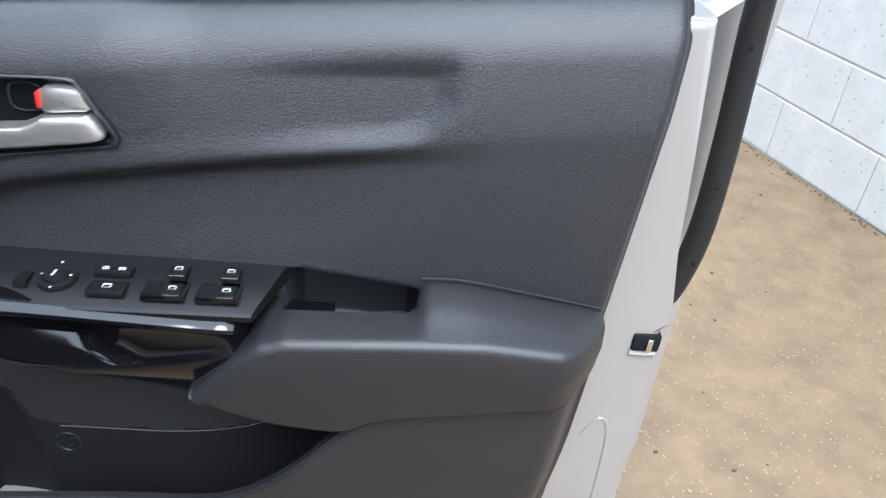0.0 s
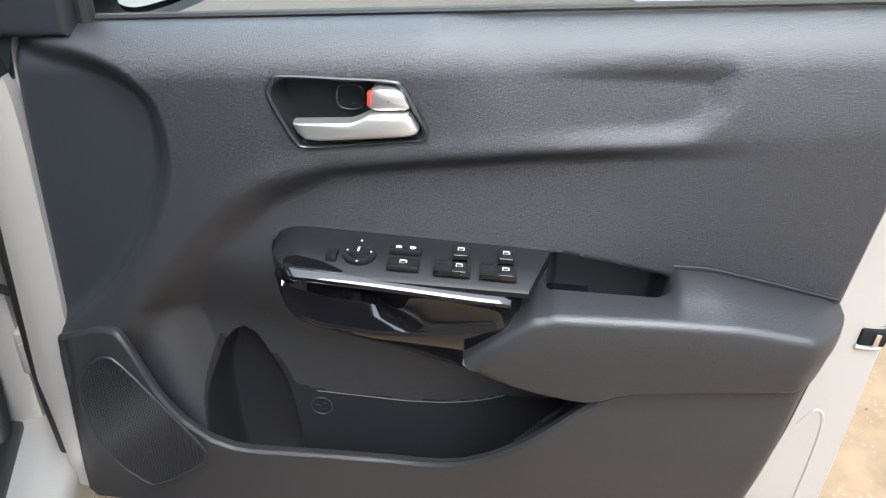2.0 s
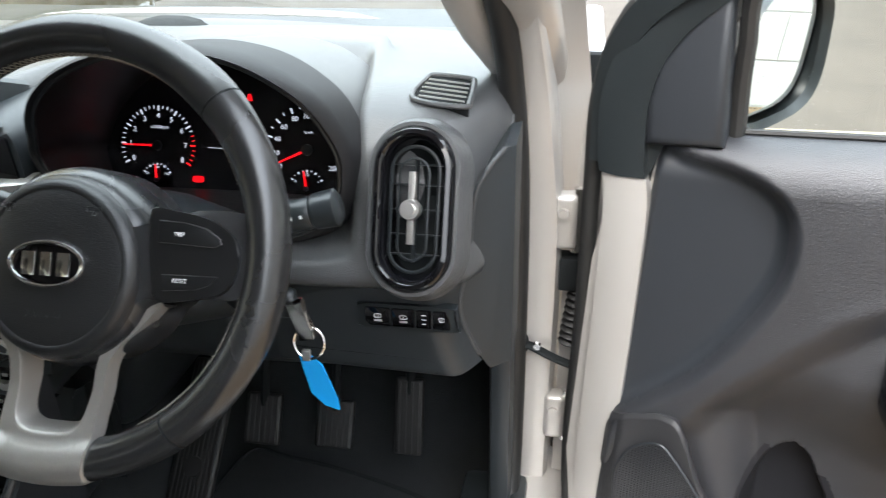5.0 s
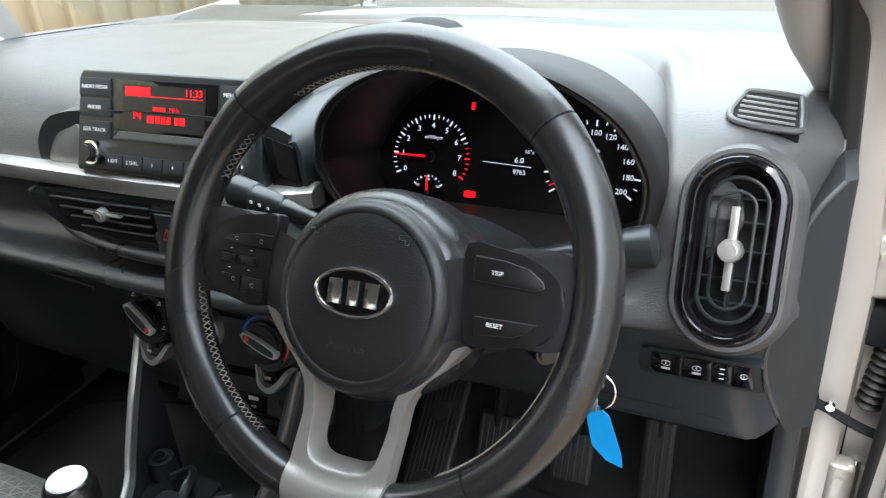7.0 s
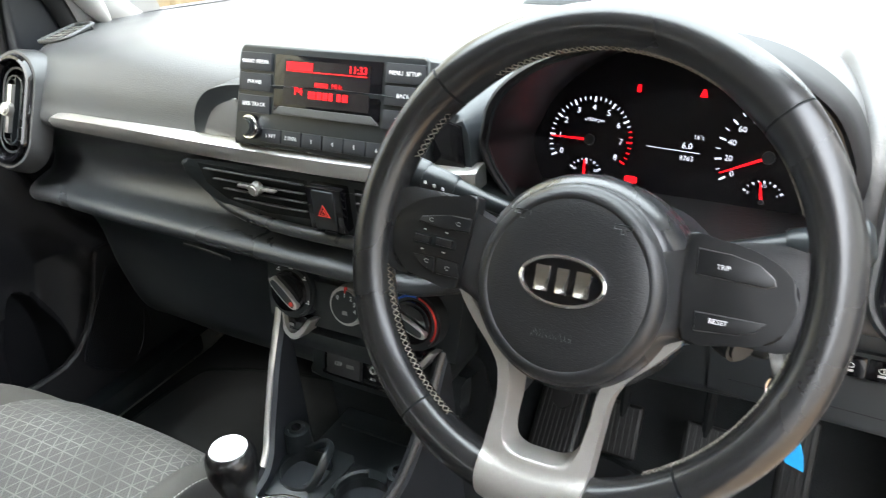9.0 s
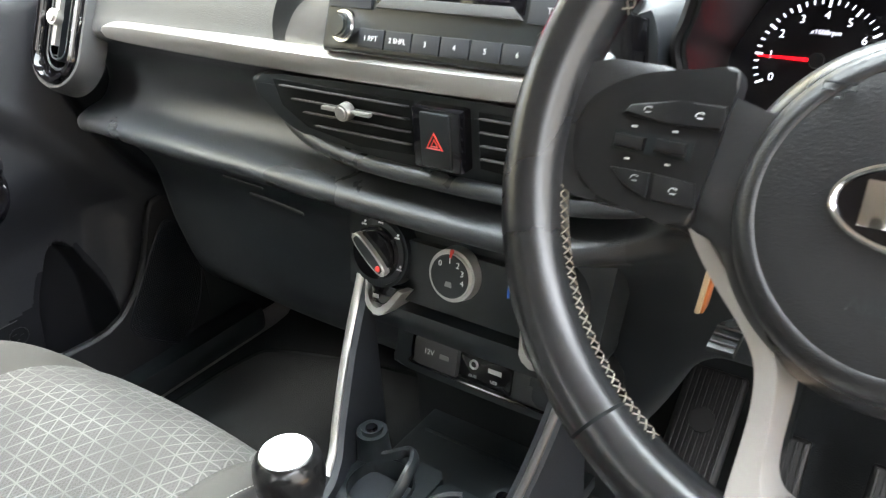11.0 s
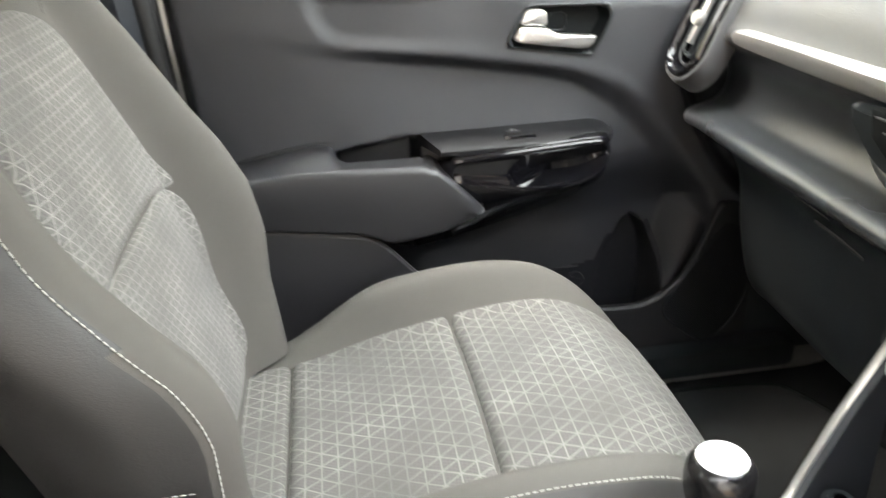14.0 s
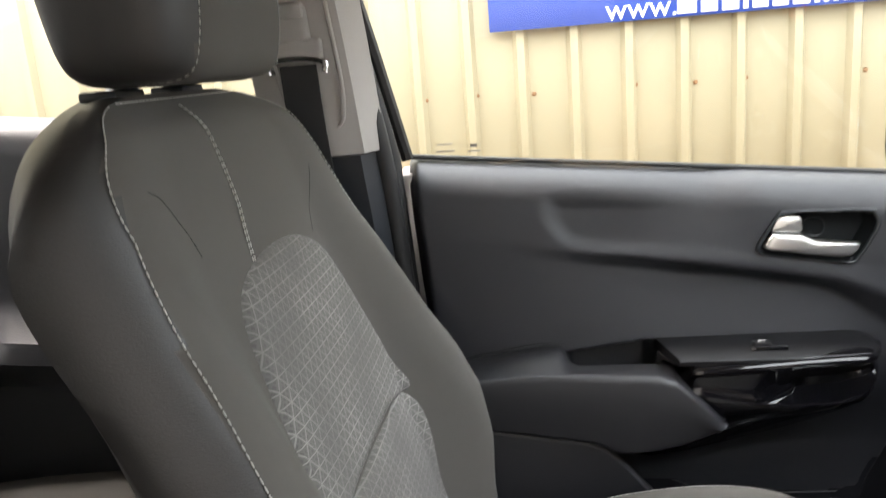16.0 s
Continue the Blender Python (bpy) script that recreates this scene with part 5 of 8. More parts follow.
for x in xs:
    k = float(sstep(0.10, 0.24, x))
    p = pa * (1 - k) + dr * k
    e = abs(x) - 0.585
    back = 0.120 * max(0.0, e / 0.087) ** 2.2
    y = p[:, 0] + back + 0.012 * float(sstep(0.35, 0.62, abs(x))) - 0.012 * math.exp(-(x / 0.22) ** 2) * sstep(0.60, 0.80, p[:, 1]) * (1 - k)
    # hollow behind the instrument hood
    z = p[:, 1] - 0.010 * float(sstep(0.55, 0.68, abs(x))) - 0.012 * float(sstep(0.40, 0.58, abs(x))) * sstep(0.94, 1.0, p[:, 1])
    if 0.05 < x < 0.56:
        well = float(sstep(0.10, 0.16, x) * sstep(0.528, 0.475, x))
        y = y + well * 0.16 * sstep(0.60, 0.40, p[:, 0]) * sstep(0.86, 0.90, p[:, 1]) * (p[:, 1] < 1.03)
        z = z - well * 0.02 * sstep(0.36, 0.30, p[:, 0]) * (p[:, 1] > 0.95)
    rows.append(np.stack([np.full(len(p), x), y, z], -1))
v, f = grid(rows)
# darker skin by height: DASH_MID below 0.908, DASH_LOW below 0.787, driver's side 0.835
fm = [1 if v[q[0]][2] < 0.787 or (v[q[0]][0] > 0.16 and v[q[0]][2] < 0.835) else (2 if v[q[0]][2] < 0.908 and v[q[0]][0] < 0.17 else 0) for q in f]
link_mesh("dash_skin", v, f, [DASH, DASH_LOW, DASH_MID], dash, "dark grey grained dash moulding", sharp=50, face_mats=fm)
# end caps facing the doors
for sx in (-1, 1):
    p = pa if sx < 0 else dr
    poly = [(a + 0.13, b - 0.024) for a, b in p]
    part("end_cap", prism([(a, b) for a, b in poly], lambda a, b, d, sx=sx: (sx * d, a, b), 0.655, 0.674, 0.0), DASH_LOW, dash)

# silver strip across the passenger side
st = [(-0.508, 0.2165, 0.922, 0.25), (-0.49, 0.2125, 0.922, 0.8), (-0.40, 0.210, 0.922, 1.0), (-0.2, 0.199, 0.924, 1.0), (0.0, 0.194, 0.926, 1.0), (0.12, 0.198, 0.928, 1.0), (0.155, 0.203, 0.929, 1.0), (0.180, 0.212, 0.930, 0.95)]
sp_ = spline(st, 60)
rings = [[(x, y + a, z + b * k) for a, b in ((0.02, 0.013), (0.004, 0.0125), (-0.004, 0.009), (-0.0055, 0.0), (-0.003, -0.009), (0.004, -0.0125), (0.02, -0.013))] for x, y, z, k in sp_]
v, f = loft(rings)
link_mesh("silver_strip", v, f, SILVER, dash, "satin silver trim strip")

# centre vents
part("vent_surround", prism(spline([(-0.232, 0.905), (-0.215, 0.875), (-0.17, 0.852), (-0.08, 0.842), (0.08, 0.842), (0.17, 0.852), (0.215, 0.875), (0.232, 0.905), (0.1, 0.912), (-0.1, 0.912)], 70, True), lambda a, b, d: (a, d, b), 0.255, 0.196, 0.006, 3), BLACK, dash, "black centre vent housing")
bz = spline([(-0.236, 0.914), (-0.226, 0.882), (-0.19, 0.853), (-0.09, 0.838), (0.09, 0.838), (0.19, 0.853), (0.226, 0.882), (0.236, 0.914)], 60)
link_mesh("vent_bezel", *tube([(x, 0.193 + 0.03 * (x / 0.23) ** 4, z) for x, z in bz], 0.0085, 10), DASH_MID, dash)
for sx in (-1, 1):
    vt = part("vent", prism([(sx * a, b) for a, b in ((0.034, 0.905), (0.034, 0.856), (0.10, 0.853), (0.165, 0.862), (0.196, 0.880), (0.204, 0.905))], lambda a, b, d: (a, d, b), 0.25, 0.1945), MATTE, dash, "dark louvred air vent")
    for k in range(4):
        zz = 0.866 + k * 0.0115
        xo = 0.150 + 0.014 * k
        part("louvre", rbox((sx * (0.036 + xo) / 2, 0.193, zz), ((xo - 0.036) * 0.98, 0.010, 0.0016), 0.0005, Matrix.Rotation(radians(-18), 4, "X")), DASH, vt)
    for k in range(7):
        part("vane", rbox((sx * (0.050 + k * 0.018), 0.199, 0.883), (0.002, 0.006, 0.042), 0), MATTE, vt)
    part("vent_bar", rbox((sx * 0.105, 0.187, 0.8885), (0.058, 0.006, 0.0036), 0.0014), SILVER, vt, "silver vent tab")
    part("vent_knob", disc((sx * 0.105, 0.190, 0.8885), (0, -1, 0), 0.0085, 0.0075, 0.012, 22, 0.002), SILVER, vt, "silver round knob")
hz = part("hazard_switch", rbox((0.0, 0.190, 0.880), (0.050, 0.02, 0.054), 0.003), GLOSS, dash, "black hazard warning switch")
part("hazard_button", rbox((0.0, 0.1815, 0.880), (0.030, 0.008, 0.048), 0.002), BLACK, hz)
tri_ = [(0.009 * math.cos(a), 0.009 * math.sin(a)) for a in (math.pi / 2, math.pi * 7 / 6, math.pi * 11 / 6)]
v, f = tube([(a, 0.177, 0.878 + b) for a, b in spline(tri_, 3, True)], 0.0011, 6, True)
link_mesh("hazard_mark", v, f, RED, hz, "red triangle outline")
v, f = tube([(a * 0.45, 0.177, 0.8775 + b * 0.45) for a, b in tri_], 0.0009, 6, True)
link_mesh("hazard_mark", v, f, RED, hz)


# oval side vents
def oval(w, h, n=48):
    """Stadium outline."""
    pts = []
    for a in np.linspace(0, 2 * math.pi, n, endpoint=False):
        pts.append((w * math.cos(a), (h - w) * (1 if math.sin(a) >= 0 else -1) + w * math.sin(a)))
    return pts


def side_vent(sx):
    c = np.array([sx * 0.591, 0.213, 0.930])
    vt = thing("side_vent", c, "gloss black oval air vent with silver tab", "air vent", "side vents")
    up = np.array([0, 0.42, 0.907])
    up /= np.linalg.norm(up)
    n_ = np.array([-sx * 0.10, -0.907, 0.42])
    n_ /= np.linalg.norm(n_)
    rt = np.cross(up, n_)
    rt /= np.linalg.norm(rt)
    up = np.cross(n_, rt)

    def at(a, b, d):
        return tuple(c + rt * a + up * b + n_ * d)
    rings = []
    for k, d in ((0.0, -0.02), (0.0, 0.004), (-0.003, 0.008), (-0.007, 0.009), (-0.010, 0.006), (-0.012, -0.002), (-0.015, -0.016), (-0.017, -0.03)):
        rings.append([at(a, b, d) for a, b in oval(0.0412 + k, 0.0810 + k, 64)])
    v, f = grid(rings, close_v=True)
    link_mesh("outer_ring", v, f, GLOSS, vt, "gloss black oval ring")
    part("backing", prism(oval(0.029, 0.069), at, -0.034, -0.028), MATTE, vt)
    for w, h, d, r in ((0.0245, 0.062, 0.0, 0.0009), (0.0150, 0.050, 0.003, 0.0007)):
        link_mesh("oval_louvre", *tube([at(a, b, d - 0.004) for a, b in oval(w, h, 44)], r, 8, True, flat=2.0), BLACK, vt)
    part("louvre", prism([(-0.001, -0.052), (0.001, -0.052), (0.001, 0.052), (-0.001, 0.052)], at, -0.014, -0.002), BLACK, vt)
    for b in (-0.045, -0.025, 0.0, 0.025, 0.045):
        part("louvre", prism([(-0.028, b - 0.0008), (0.028, b - 0.0008), (0.028, b + 0.0008), (-0.028, b + 0.0008)], at, -0.022, -0.012), BLACK, vt)
    part("vent_bar", prism([(-0.0035, -0.034), (0.0035, -0.034), (0.0035, 0.037), (-0.0035, 0.037)], at, 0.0, 0.007, 0.0015), SILVER, vt, "silver tab")
    part("vent_knob", disc(at(0, 0, 0.004), n_, 0.0105, 0.0092, 0.012, 24, 0.003), SILVER, vt, "silver round knob")
    # padded collar
    rings = []
    for k, d in ((0.012, -0.03), (0.009, -0.008), (0.005, 0.002), (0.001, 0.002), (-0.001, -0.004)):
        rings.append([at(a, b, d) for a, b in oval(0.0412 + k, 0.0810 + k, 64)])
    v, f = grid(rings, close_v=True)
    link_mesh("collar", v, f, DASH, vt)
    return vt


side_vent(1)
side_vent(-1)

# demister grilles on the dash top corners
for sx in (-1, 1):
    dv = thing("demister_grille", (sx * 0.60, 0.345, 1.012), "small slatted demister grille", "air vent", "demister grilles")

    def at(a, b, d, sx=sx):
        return (sx * (0.600 + a * 0.85), 0.350 + b * 0.84 - d * 0.2, 1.0075 + b * 0.12 - a * 0.09 + d)
    gp = spline([(-0.030, -0.036), (0.030, -0.040), (0.036, -0.02), (0.034, 0.030), (0.026, 0.040), (-0.016, 0.038), (-0.026, 0.02)], 40, True)
    link_mesh("grille_rim", *tube([at(a * 1.05, b * 1.05, 0.004) for a, b in gp], 0.0032, 8, True), DASH, dv)
    part("grille_well", prism(gp, at, -0.01, 0.003), MATTE, dv)
    for k in range(5):
        b = -0.027 + k * 0.013
        part("slat", prism([(-0.027, b - 0.0007), (0.031, b - 0.0007), (0.031, b + 0.0007), (-0.027, b + 0.0007)], at, 0.0, 0.005, 0.0003), GREY_TRAY, dv)

# radio
radio = thing("car_radio", (0.005, 0.215, 0.99), "black car radio with red dot display", "radio")
R0 = Matrix.Translation((-0.003, 0.218, 0.991)) @ Matrix.Rotation(radians(-20), 4, "X")


def on_radio(a, b, d=0.0):
    """a across, b up, d out of the face."""
    return tuple(R0 @ Vector((a, -d, b)))


part("fascia", prism(spline([(-0.128, -0.056), (0.128, -0.056), (0.131, -0.051), (0.126, 0.054), (0.121, 0.059), (-0.121, 0.059), (-0.126, 0.054), (-0.131, -0.051)], 8, True), lambda a, b, d: on_radio(a, b, d), -0.09, 0.006, 0.004, 3), BLACK, radio, "black radio fascia")
part("display_frame", prism([(-0.072, -0.012), (0.072, -0.012), (0.072, 0.050), (-0.072, 0.050)], on_radio, 0.004, 0.0075, 0.001), GLOSS, radio)
part("display_sill", prism([(-0.072, -0.016), (0.072, -0.016), (0.062, -0.007), (-0.062, -0.007)], on_radio, 0.005, 0.0095, 0.001), DASH, radio)
scr_ = part("display", prism([(-0.058, -0.004), (0.058, -0.004), (0.058, 0.045), (-0.058, 0.045)], on_radio, 0.006, 0.0085), SCREEN, radio, "dark display with red characters")


def face_m(a, b, d):
    return R0 @ Matrix.Translation((a, -d, b)) @ Matrix.Rotation(radians(90), 4, "X")


part("display_bar", prism([(-0.054, 0.034), (-0.018, 0.034), (-0.018, 0.043), (-0.054, 0.043)], on_radio, 0.0088, 0.0092), LIT_RED, scr_)
part("display_bar", prism([(-0.054, 0.0325), (0.054, 0.0325), (0.054, 0.0335), (-0.054, 0.0335)], on_radio, 0.0088, 0.0092), LIT_RED, scr_)
lettering("11:33", 0.011, face_m(0.042, 0.0388, 0.009), LIT_RED, scr_)
lettering("P4", 0.012, face_m(-0.036, 0.011, 0.009), LIT_RED, scr_)
lettering("MHz", 0.0075, face_m(0.016, 0.020, 0.009), LIT_RED_DIM, scr_)
part("display_bar", prism([(-0.014, 0.0175), (0.004, 0.0175), (0.004, 0.0225), (-0.014, 0.0225)], on_radio, 0.0088, 0.0092), LIT_RED_DIM, scr_)
for a0, a1 in ((-0.022, -0.012), (-0.010, -0.004), (-0.002, 0.004), (0.006, 0.011), (0.017, 0.022), (0.024, 0.031)):
    part("display_bar", prism([(a0, 0.0045), (a1, 0.0045), (a1, 0.0125), (a0, 0.0125)], on_radio, 0.0088, 0.0092), LIT_RED, scr_)
for sx in (-1, 1):
    for b, txt in ((0.040, "RADIO MEDIA" if sx < 0 else "MENU  SETUP"), (0.017, "PHONE" if sx < 0 else "BACK"), (-0.008, "SEEK TRACK" if sx < 0 else "TUNE")):
        kb = part("key", prism([(sx * 0.100 - 0.024, b - 0.010), (sx * 0.100 + 0.024, b - 0.010), (sx * 0.100 + 0.023, b + 0.010), (sx * 0.100 - 0.023, b + 0.010)], on_radio, 0.004, 0.0085, 0.001), TRIM_SMOOTH, radio)
        lettering(txt, 0.0062, face_m(sx * 0.100, b, 0.0089), WHITE_MARK, kb, depth=0.0001)
    part("knob_ring", disc(on_radio(sx * 0.101, -0.034, 0.004), (R0.to_3x3() @ Vector((0, -1, 0))), 0.0145, 0.0135, 0.012, 32, 0.002), CHROME, radio, "chrome ringed knob")
    part("knob", disc(on_radio(sx * 0.101, -0.034, 0.008), (R0.to_3x3() @ Vector((0, -1, 0))), 0.0115, 0.0105, 0.014, 28, 0.002), BLACK, radio)
for k, txt in enumerate(("1 RPT", "2 SHFL", "3", "4", "5", "6")):
    a = -0.0725 + k * 0.029
    kb = part("preset_key", prism([(a - 0.0138, -0.050), (a + 0.0138, -0.050), (a + 0.0138, -0.034), (a - 0.0138, -0.034)], on_radio, 0.004, 0.0082, 0.001), TRIM_SMOOTH, radio)
    lettering(txt, 0.0062, face_m(a, -0.042, 0.0086), WHITE_MARK, kb, depth=0.0001)

# rounded pod behind the radio
pod_out = spline([(-0.218, 0.930), (-0.214, 0.958), (-0.196, 0.984), (-0.165, 0.999), (-0.11, 1.006), (0.0, 1.010), (0.10, 1.008), (0.15, 1.002), (0.170, 0.98), (0.172, 0.930)], 60)
poly = list(map(tuple, pod_out))
part("radio_pod", prism(poly, lambda a, b, d: (a, d, b), 0.36, 0.215, 0.010, 4), DASH_LOW, dash, "dark rounded pod round the radio")
part("pod_insert", prism(spline([(-0.196, 0.934), (-0.190, 0.955), (-0.172, 0.974), (-0.148, 0.984), (-0.134, 0.984), (-0.134, 0.936)], 30, True), lambda a, b, d: (a, d, b), 0.22, 0.2125, 0.002), material("pale_gloss_insert", (0.30, 0.30, 0.29), 0.22, metal=0.4), dash, "glossy grey crescent insert")
part("pod_panel", prism([(0.130, 0.940), (0.166, 0.940), (0.164, 0.985), (0.130, 0.995)], lambda a, b, d: (a, d, b), 0.24, 0.2115, 0.002), GLOSS, dash, "gloss black blank panel")

# ---- instrument cluster ----
cluster = thing("instrument_cluster", (0.32, 0.36, 0.95), "lit instrument cluster with red needles under a hood", "instrument cluster")
CN = np.array([0, -0.93, 0.36])
CN /= np.linalg.norm(CN)
CU = np.array([0, 0.36, 0.93])
CU /= np.linalg.norm(CU)
C0 = np.array([0.345, 0.352, 0.935])


def on_cl(a, b, d=0.0):
    return tuple(C0 + np.array([a, 0, 0]) + CU * b + CN * d)


ring_c = spline([(-0.161, -0.012), (-0.154, 0.012), (-0.143, 0.037), (-0.121, 0.063), (-0.087, 0.087), (-0.045, 0.104), (0.0, 0.112), (0.05, 0.112), (0.10, 0.099), (0.142, 0.069), (0.161, 0.033), (0.168, -0.006), (0.155, -0.055), (0.11, -0.090), (0.0, -0.108), (-0.11, -0.086), (-0.146, -0.050)], 96, True)
part("face", prism(ring_c * 1.02, on_cl, -0.012, 0.0), SCREEN, cluster, "black dial face")


def tunnel(k, t, lift=0.0):
    """A ring of the hood: t = 0 at the dial face, 1 at the rim towards the driver."""
    c = np.array([0.345 + 0.002 * t, 0.352 - 0.127 * t, 0.935 + 0.038 * t])
    up_ = CU * (1 - t) + np.array([0, -0.10, 0.995]) * t
    return [tuple(c + np.array([a * k, 0, 0]) + up_ * b * k + np.array([0, -0.03 * t * float(sstep(-0.02, 0.11, b)), lift])) for a, b in ring_c]


rings = [tunnel(*q) for q in ((1.0, -0.05), (1.0, 0.2), (1.0, 0.6), (1.0, 0.93), (1.008, 1.0), (1.03, 1.03), (1.060, 1.0), (1.085, 0.85), (1.105, 0.5), (1.12, 0.1), (1.13, -0.4))]
v, f = grid(rings, close_v=True)
fm = [1 if k < 4 * len(ring_c) else (0 if k < 8 * len(ring_c) else 2) for k in range(len(f))]
link_mesh("hood", v, f, [HOOD, HOOD_IN, DASH], cluster, "dark hooded cowl", sharp=60, face_mats=fm)
link_mesh("hood_rim", *tube(tunnel(1.0, 0.99), 0.0022, 8, True), BLACK, cluster)


def tick(cx, cy, ang, r0, r1, w, mat, parent, d=0.0012):
    ca, sa = math.cos(ang), math.sin(ang)
    q = [(cx + ca * r - sa * o, cy + sa * r + ca * o) for r, o in ((r0, -w), (r1, -w), (r1, w), (r0, w))]
    return part("tick", prism(q, on_cl, d - 0.0004, d), mat, parent, smooth=False)


def cl_m(a, b, d):
    p = on_cl(a, b, d)
    return Matrix(((1, CU[0], CN[0], p[0]), (0, CU[1], CN[1], p[1]), (0, CU[2], CN[2], p[2]), (0, 0, 0, 1)))


def gauge(name, cx, cy, r, numbers, a0, a1, needle, label, size, red_from=None, minor=2):
    g = part(name, disc(on_cl(cx, cy, 0.0), CN, r * 1.12, r * 1.12, 0.0006, 40), SCREEN, cluster, label)
    total = (len(numbers) - 1) * minor
    for k in range(total + 1):
        ang = radians(a0 + (a1 - a0) * k / total)
        big = k % minor == 0
        red = red_from is not None and k / minor >= red_from
        tick(cx, cy, ang, r * (0.87 if big else 0.92), r, 0.0009 if big else 0.0005, LIT_RED if red else LIT_WHITE, g)
    for k, txt in enumerate(numbers):
        ang = radians(a0 + (a1 - a0) * k / (len(numbers) - 1))
        if txt:
            lettering(txt, size, cl_m(cx + math.cos(ang) * r * 0.74, cy + math.sin(ang) * r * 0.74, 0.0012), LIT_WHITE, g, depth=0.0001)
    ang = radians(needle)
    ca, sa = math.cos(ang), math.sin(ang)
    q = [(cx + ca * r_ - sa * o, cy + sa * r_ + ca * o) for r_, o in ((r * 0.12, -0.0014), (r * 0.94, -0.0006), (r * 0.94, 0.0006), (r * 0.12, 0.0014))]
    part("needle", prism(q, on_cl, 0.003, 0.004), LIT_RED, g, "glowing red needle")
    part("hub", disc(on_cl(cx, cy, 0.002), CN, r * 0.13, r * 0.12, 0.004, 20), BLACK, g)
    return g


rev = gauge("rev_counter", -0.094, -0.003, 0.0475, [str(k) for k in range(9)], 207, -28, 180, "rev counter with white numerals and red needle", 0.0090, 6.5, 4)
lettering("x1000rpm", 0.0054, cl_m(-0.092, 0.019, 0.0012), LIT_WHITE, rev, depth=0.0001)
spd = gauge("speedometer", 0.093, -0.001, 0.052, ["0", "20", "40", "60", "80", "100", "120", "140", "160", "180", "200"], 212, -32, 205, "speedometer with white numerals and red needle", 0.0085, None, 2)
lettering("km/h", 0.005, cl_m(0.094, 0.019, 0.0012), LIT_WHITE, spd, depth=0.0001)
gauge("temperature_gauge", -0.095, -0.044, 0.020, ["50", "", "90", "", "130"], 150, 30, 94, "small temperature gauge", 0.0042)
gauge("fuel_gauge", 0.093, -0.046, 0.022, ["0", "", "1/2", "", "1"], 150, 30, 100, "small fuel gauge", 0.0044)
part("display_line", prism([(-0.030, -0.0025), (0.026, -0.0045), (0.026, -0.0052), (-0.030, -0.0032)], on_cl, 0.0008, 0.0012), LIT_WHITE, cluster)
lettering("16°c", 0.0062, cl_m(0.023, 0.0115, 0.0012), LIT_WHITE, cluster, depth=0.0001)
lettering("6.0", 0.0090, cl_m(0.012, 0.0015, 0.0012), LIT_WHITE, cluster, depth=0.0001)
lettering("9763", 0.0074, cl_m(0.013, -0.0115, 0.0012), LIT_WHITE, cluster, depth=0.0001)
part("warning_lamp", prism(spline([(-0.048, -0.0445), (-0.037, -0.0445), (-0.0355, -0.0410), (-0.037, -0.0375), (-0.048, -0.0375), (-0.0495, -0.0410)], 24, True), on_cl, 0.0005, 0.0012), LIT_RED, cluster, "red brake warning lamp")
part("warning_lamp", prism([(-0.049, 0.053), (-0.045, 0.053), (-0.045, 0.061), (-0.049, 0.061)], on_cl, 0.0005, 0.0012), LIT_RED, cluster)
part("warning_lamp", prism([(0.017, 0.053), (0.025, 0.053), (0.0225, 0.061), (0.0195, 0.061)], on_cl, 0.0005, 0.0012), LIT_RED, cluster)

# ---- driver's switch bank and knee panel ----
bank = thing("switch_bank", (0.578, 0.232, 0.789), "row of small black dash switches", "switches")
bo = spline([(-0.052, -0.014), (0.046, -0.014), (0.050, -0.008), (0.048, 0.012), (0.040, 0.016), (-0.052, 0.016), (-0.058, 0.008), (-0.058, -0.006)], 32, True)


def on_bank(a, b, d):
    return (0.580 + a, 0.2345 - d, 0.790 + b)


part("bezel", prism(bo, on_bank, -0.01, 0.0028, 0.0014), BLACK, bank)
for k, w in enumerate((0.0285, 0.0265, 0.0175, 0.0200)):
    a = -0.037 + (0, 0.0285, 0.0512, 0.0708)[k]
    tip_ = 0.006 if k == 3 else 0.001
    lead = 0.005 if k == 0 else 0.001
    sw = part("switch", prism([(a - w / 2 + lead, -0.0105), (a + w / 2 - 0.001, -0.0105), (a + w / 2, -0.006), (a + w / 2 - tip_ * 0.3, 0.010 - tip_), (a + w / 2 - tip_, 0.0125), (a - w / 2 + 0.001, 0.0125), (a - w / 2, 0.010), (a - w / 2, -0.0105 + lead)], on_bank, 0.001, 0.0040, 0.0007), GLOSS, bank)
    if k == 2:
        for b in (-0.0045, 0.001, 0.0065):
            part("switch_mark", prism([(a - 0.0022, b - 0.0005), (a + 0.0022, b - 0.0005), (a + 0.0022, b + 0.0005), (a - 0.0022, b + 0.0005)], on_bank, 0.0038, 0.0042), WHITE_MARK, sw, smooth=False)
        continue
    wide = 0.0042 if k < 2 else 0.0030
    link_mesh("switch_mark", *tube([on_bank(a + wide * math.cos(q), 0.0022 + 0.0028 * math.sin(q), 0.0040) for q in np.linspace(0.2, 2 * math.pi - 0.2, 14)], 0.0004, 5), WHITE_MARK, sw)
    part("mark_stroke", prism([(a - 0.0004, 0.0006), (a + 0.0004, 0.0006), (a + 0.0004, 0.0040), (a - 0.0004, 0.0040)], on_bank, 0.0038, 0.0042), WHITE_MARK, sw, smooth=False)
    if k < 2:
        part("mark_stroke", prism([(a - wide, -0.0050), (a + wide, -0.0050), (a + wide, -0.0024), (a - wide, -0.0024)], on_bank, 0.0038, 0.0042), SOFT_MARK, sw, smooth=False)
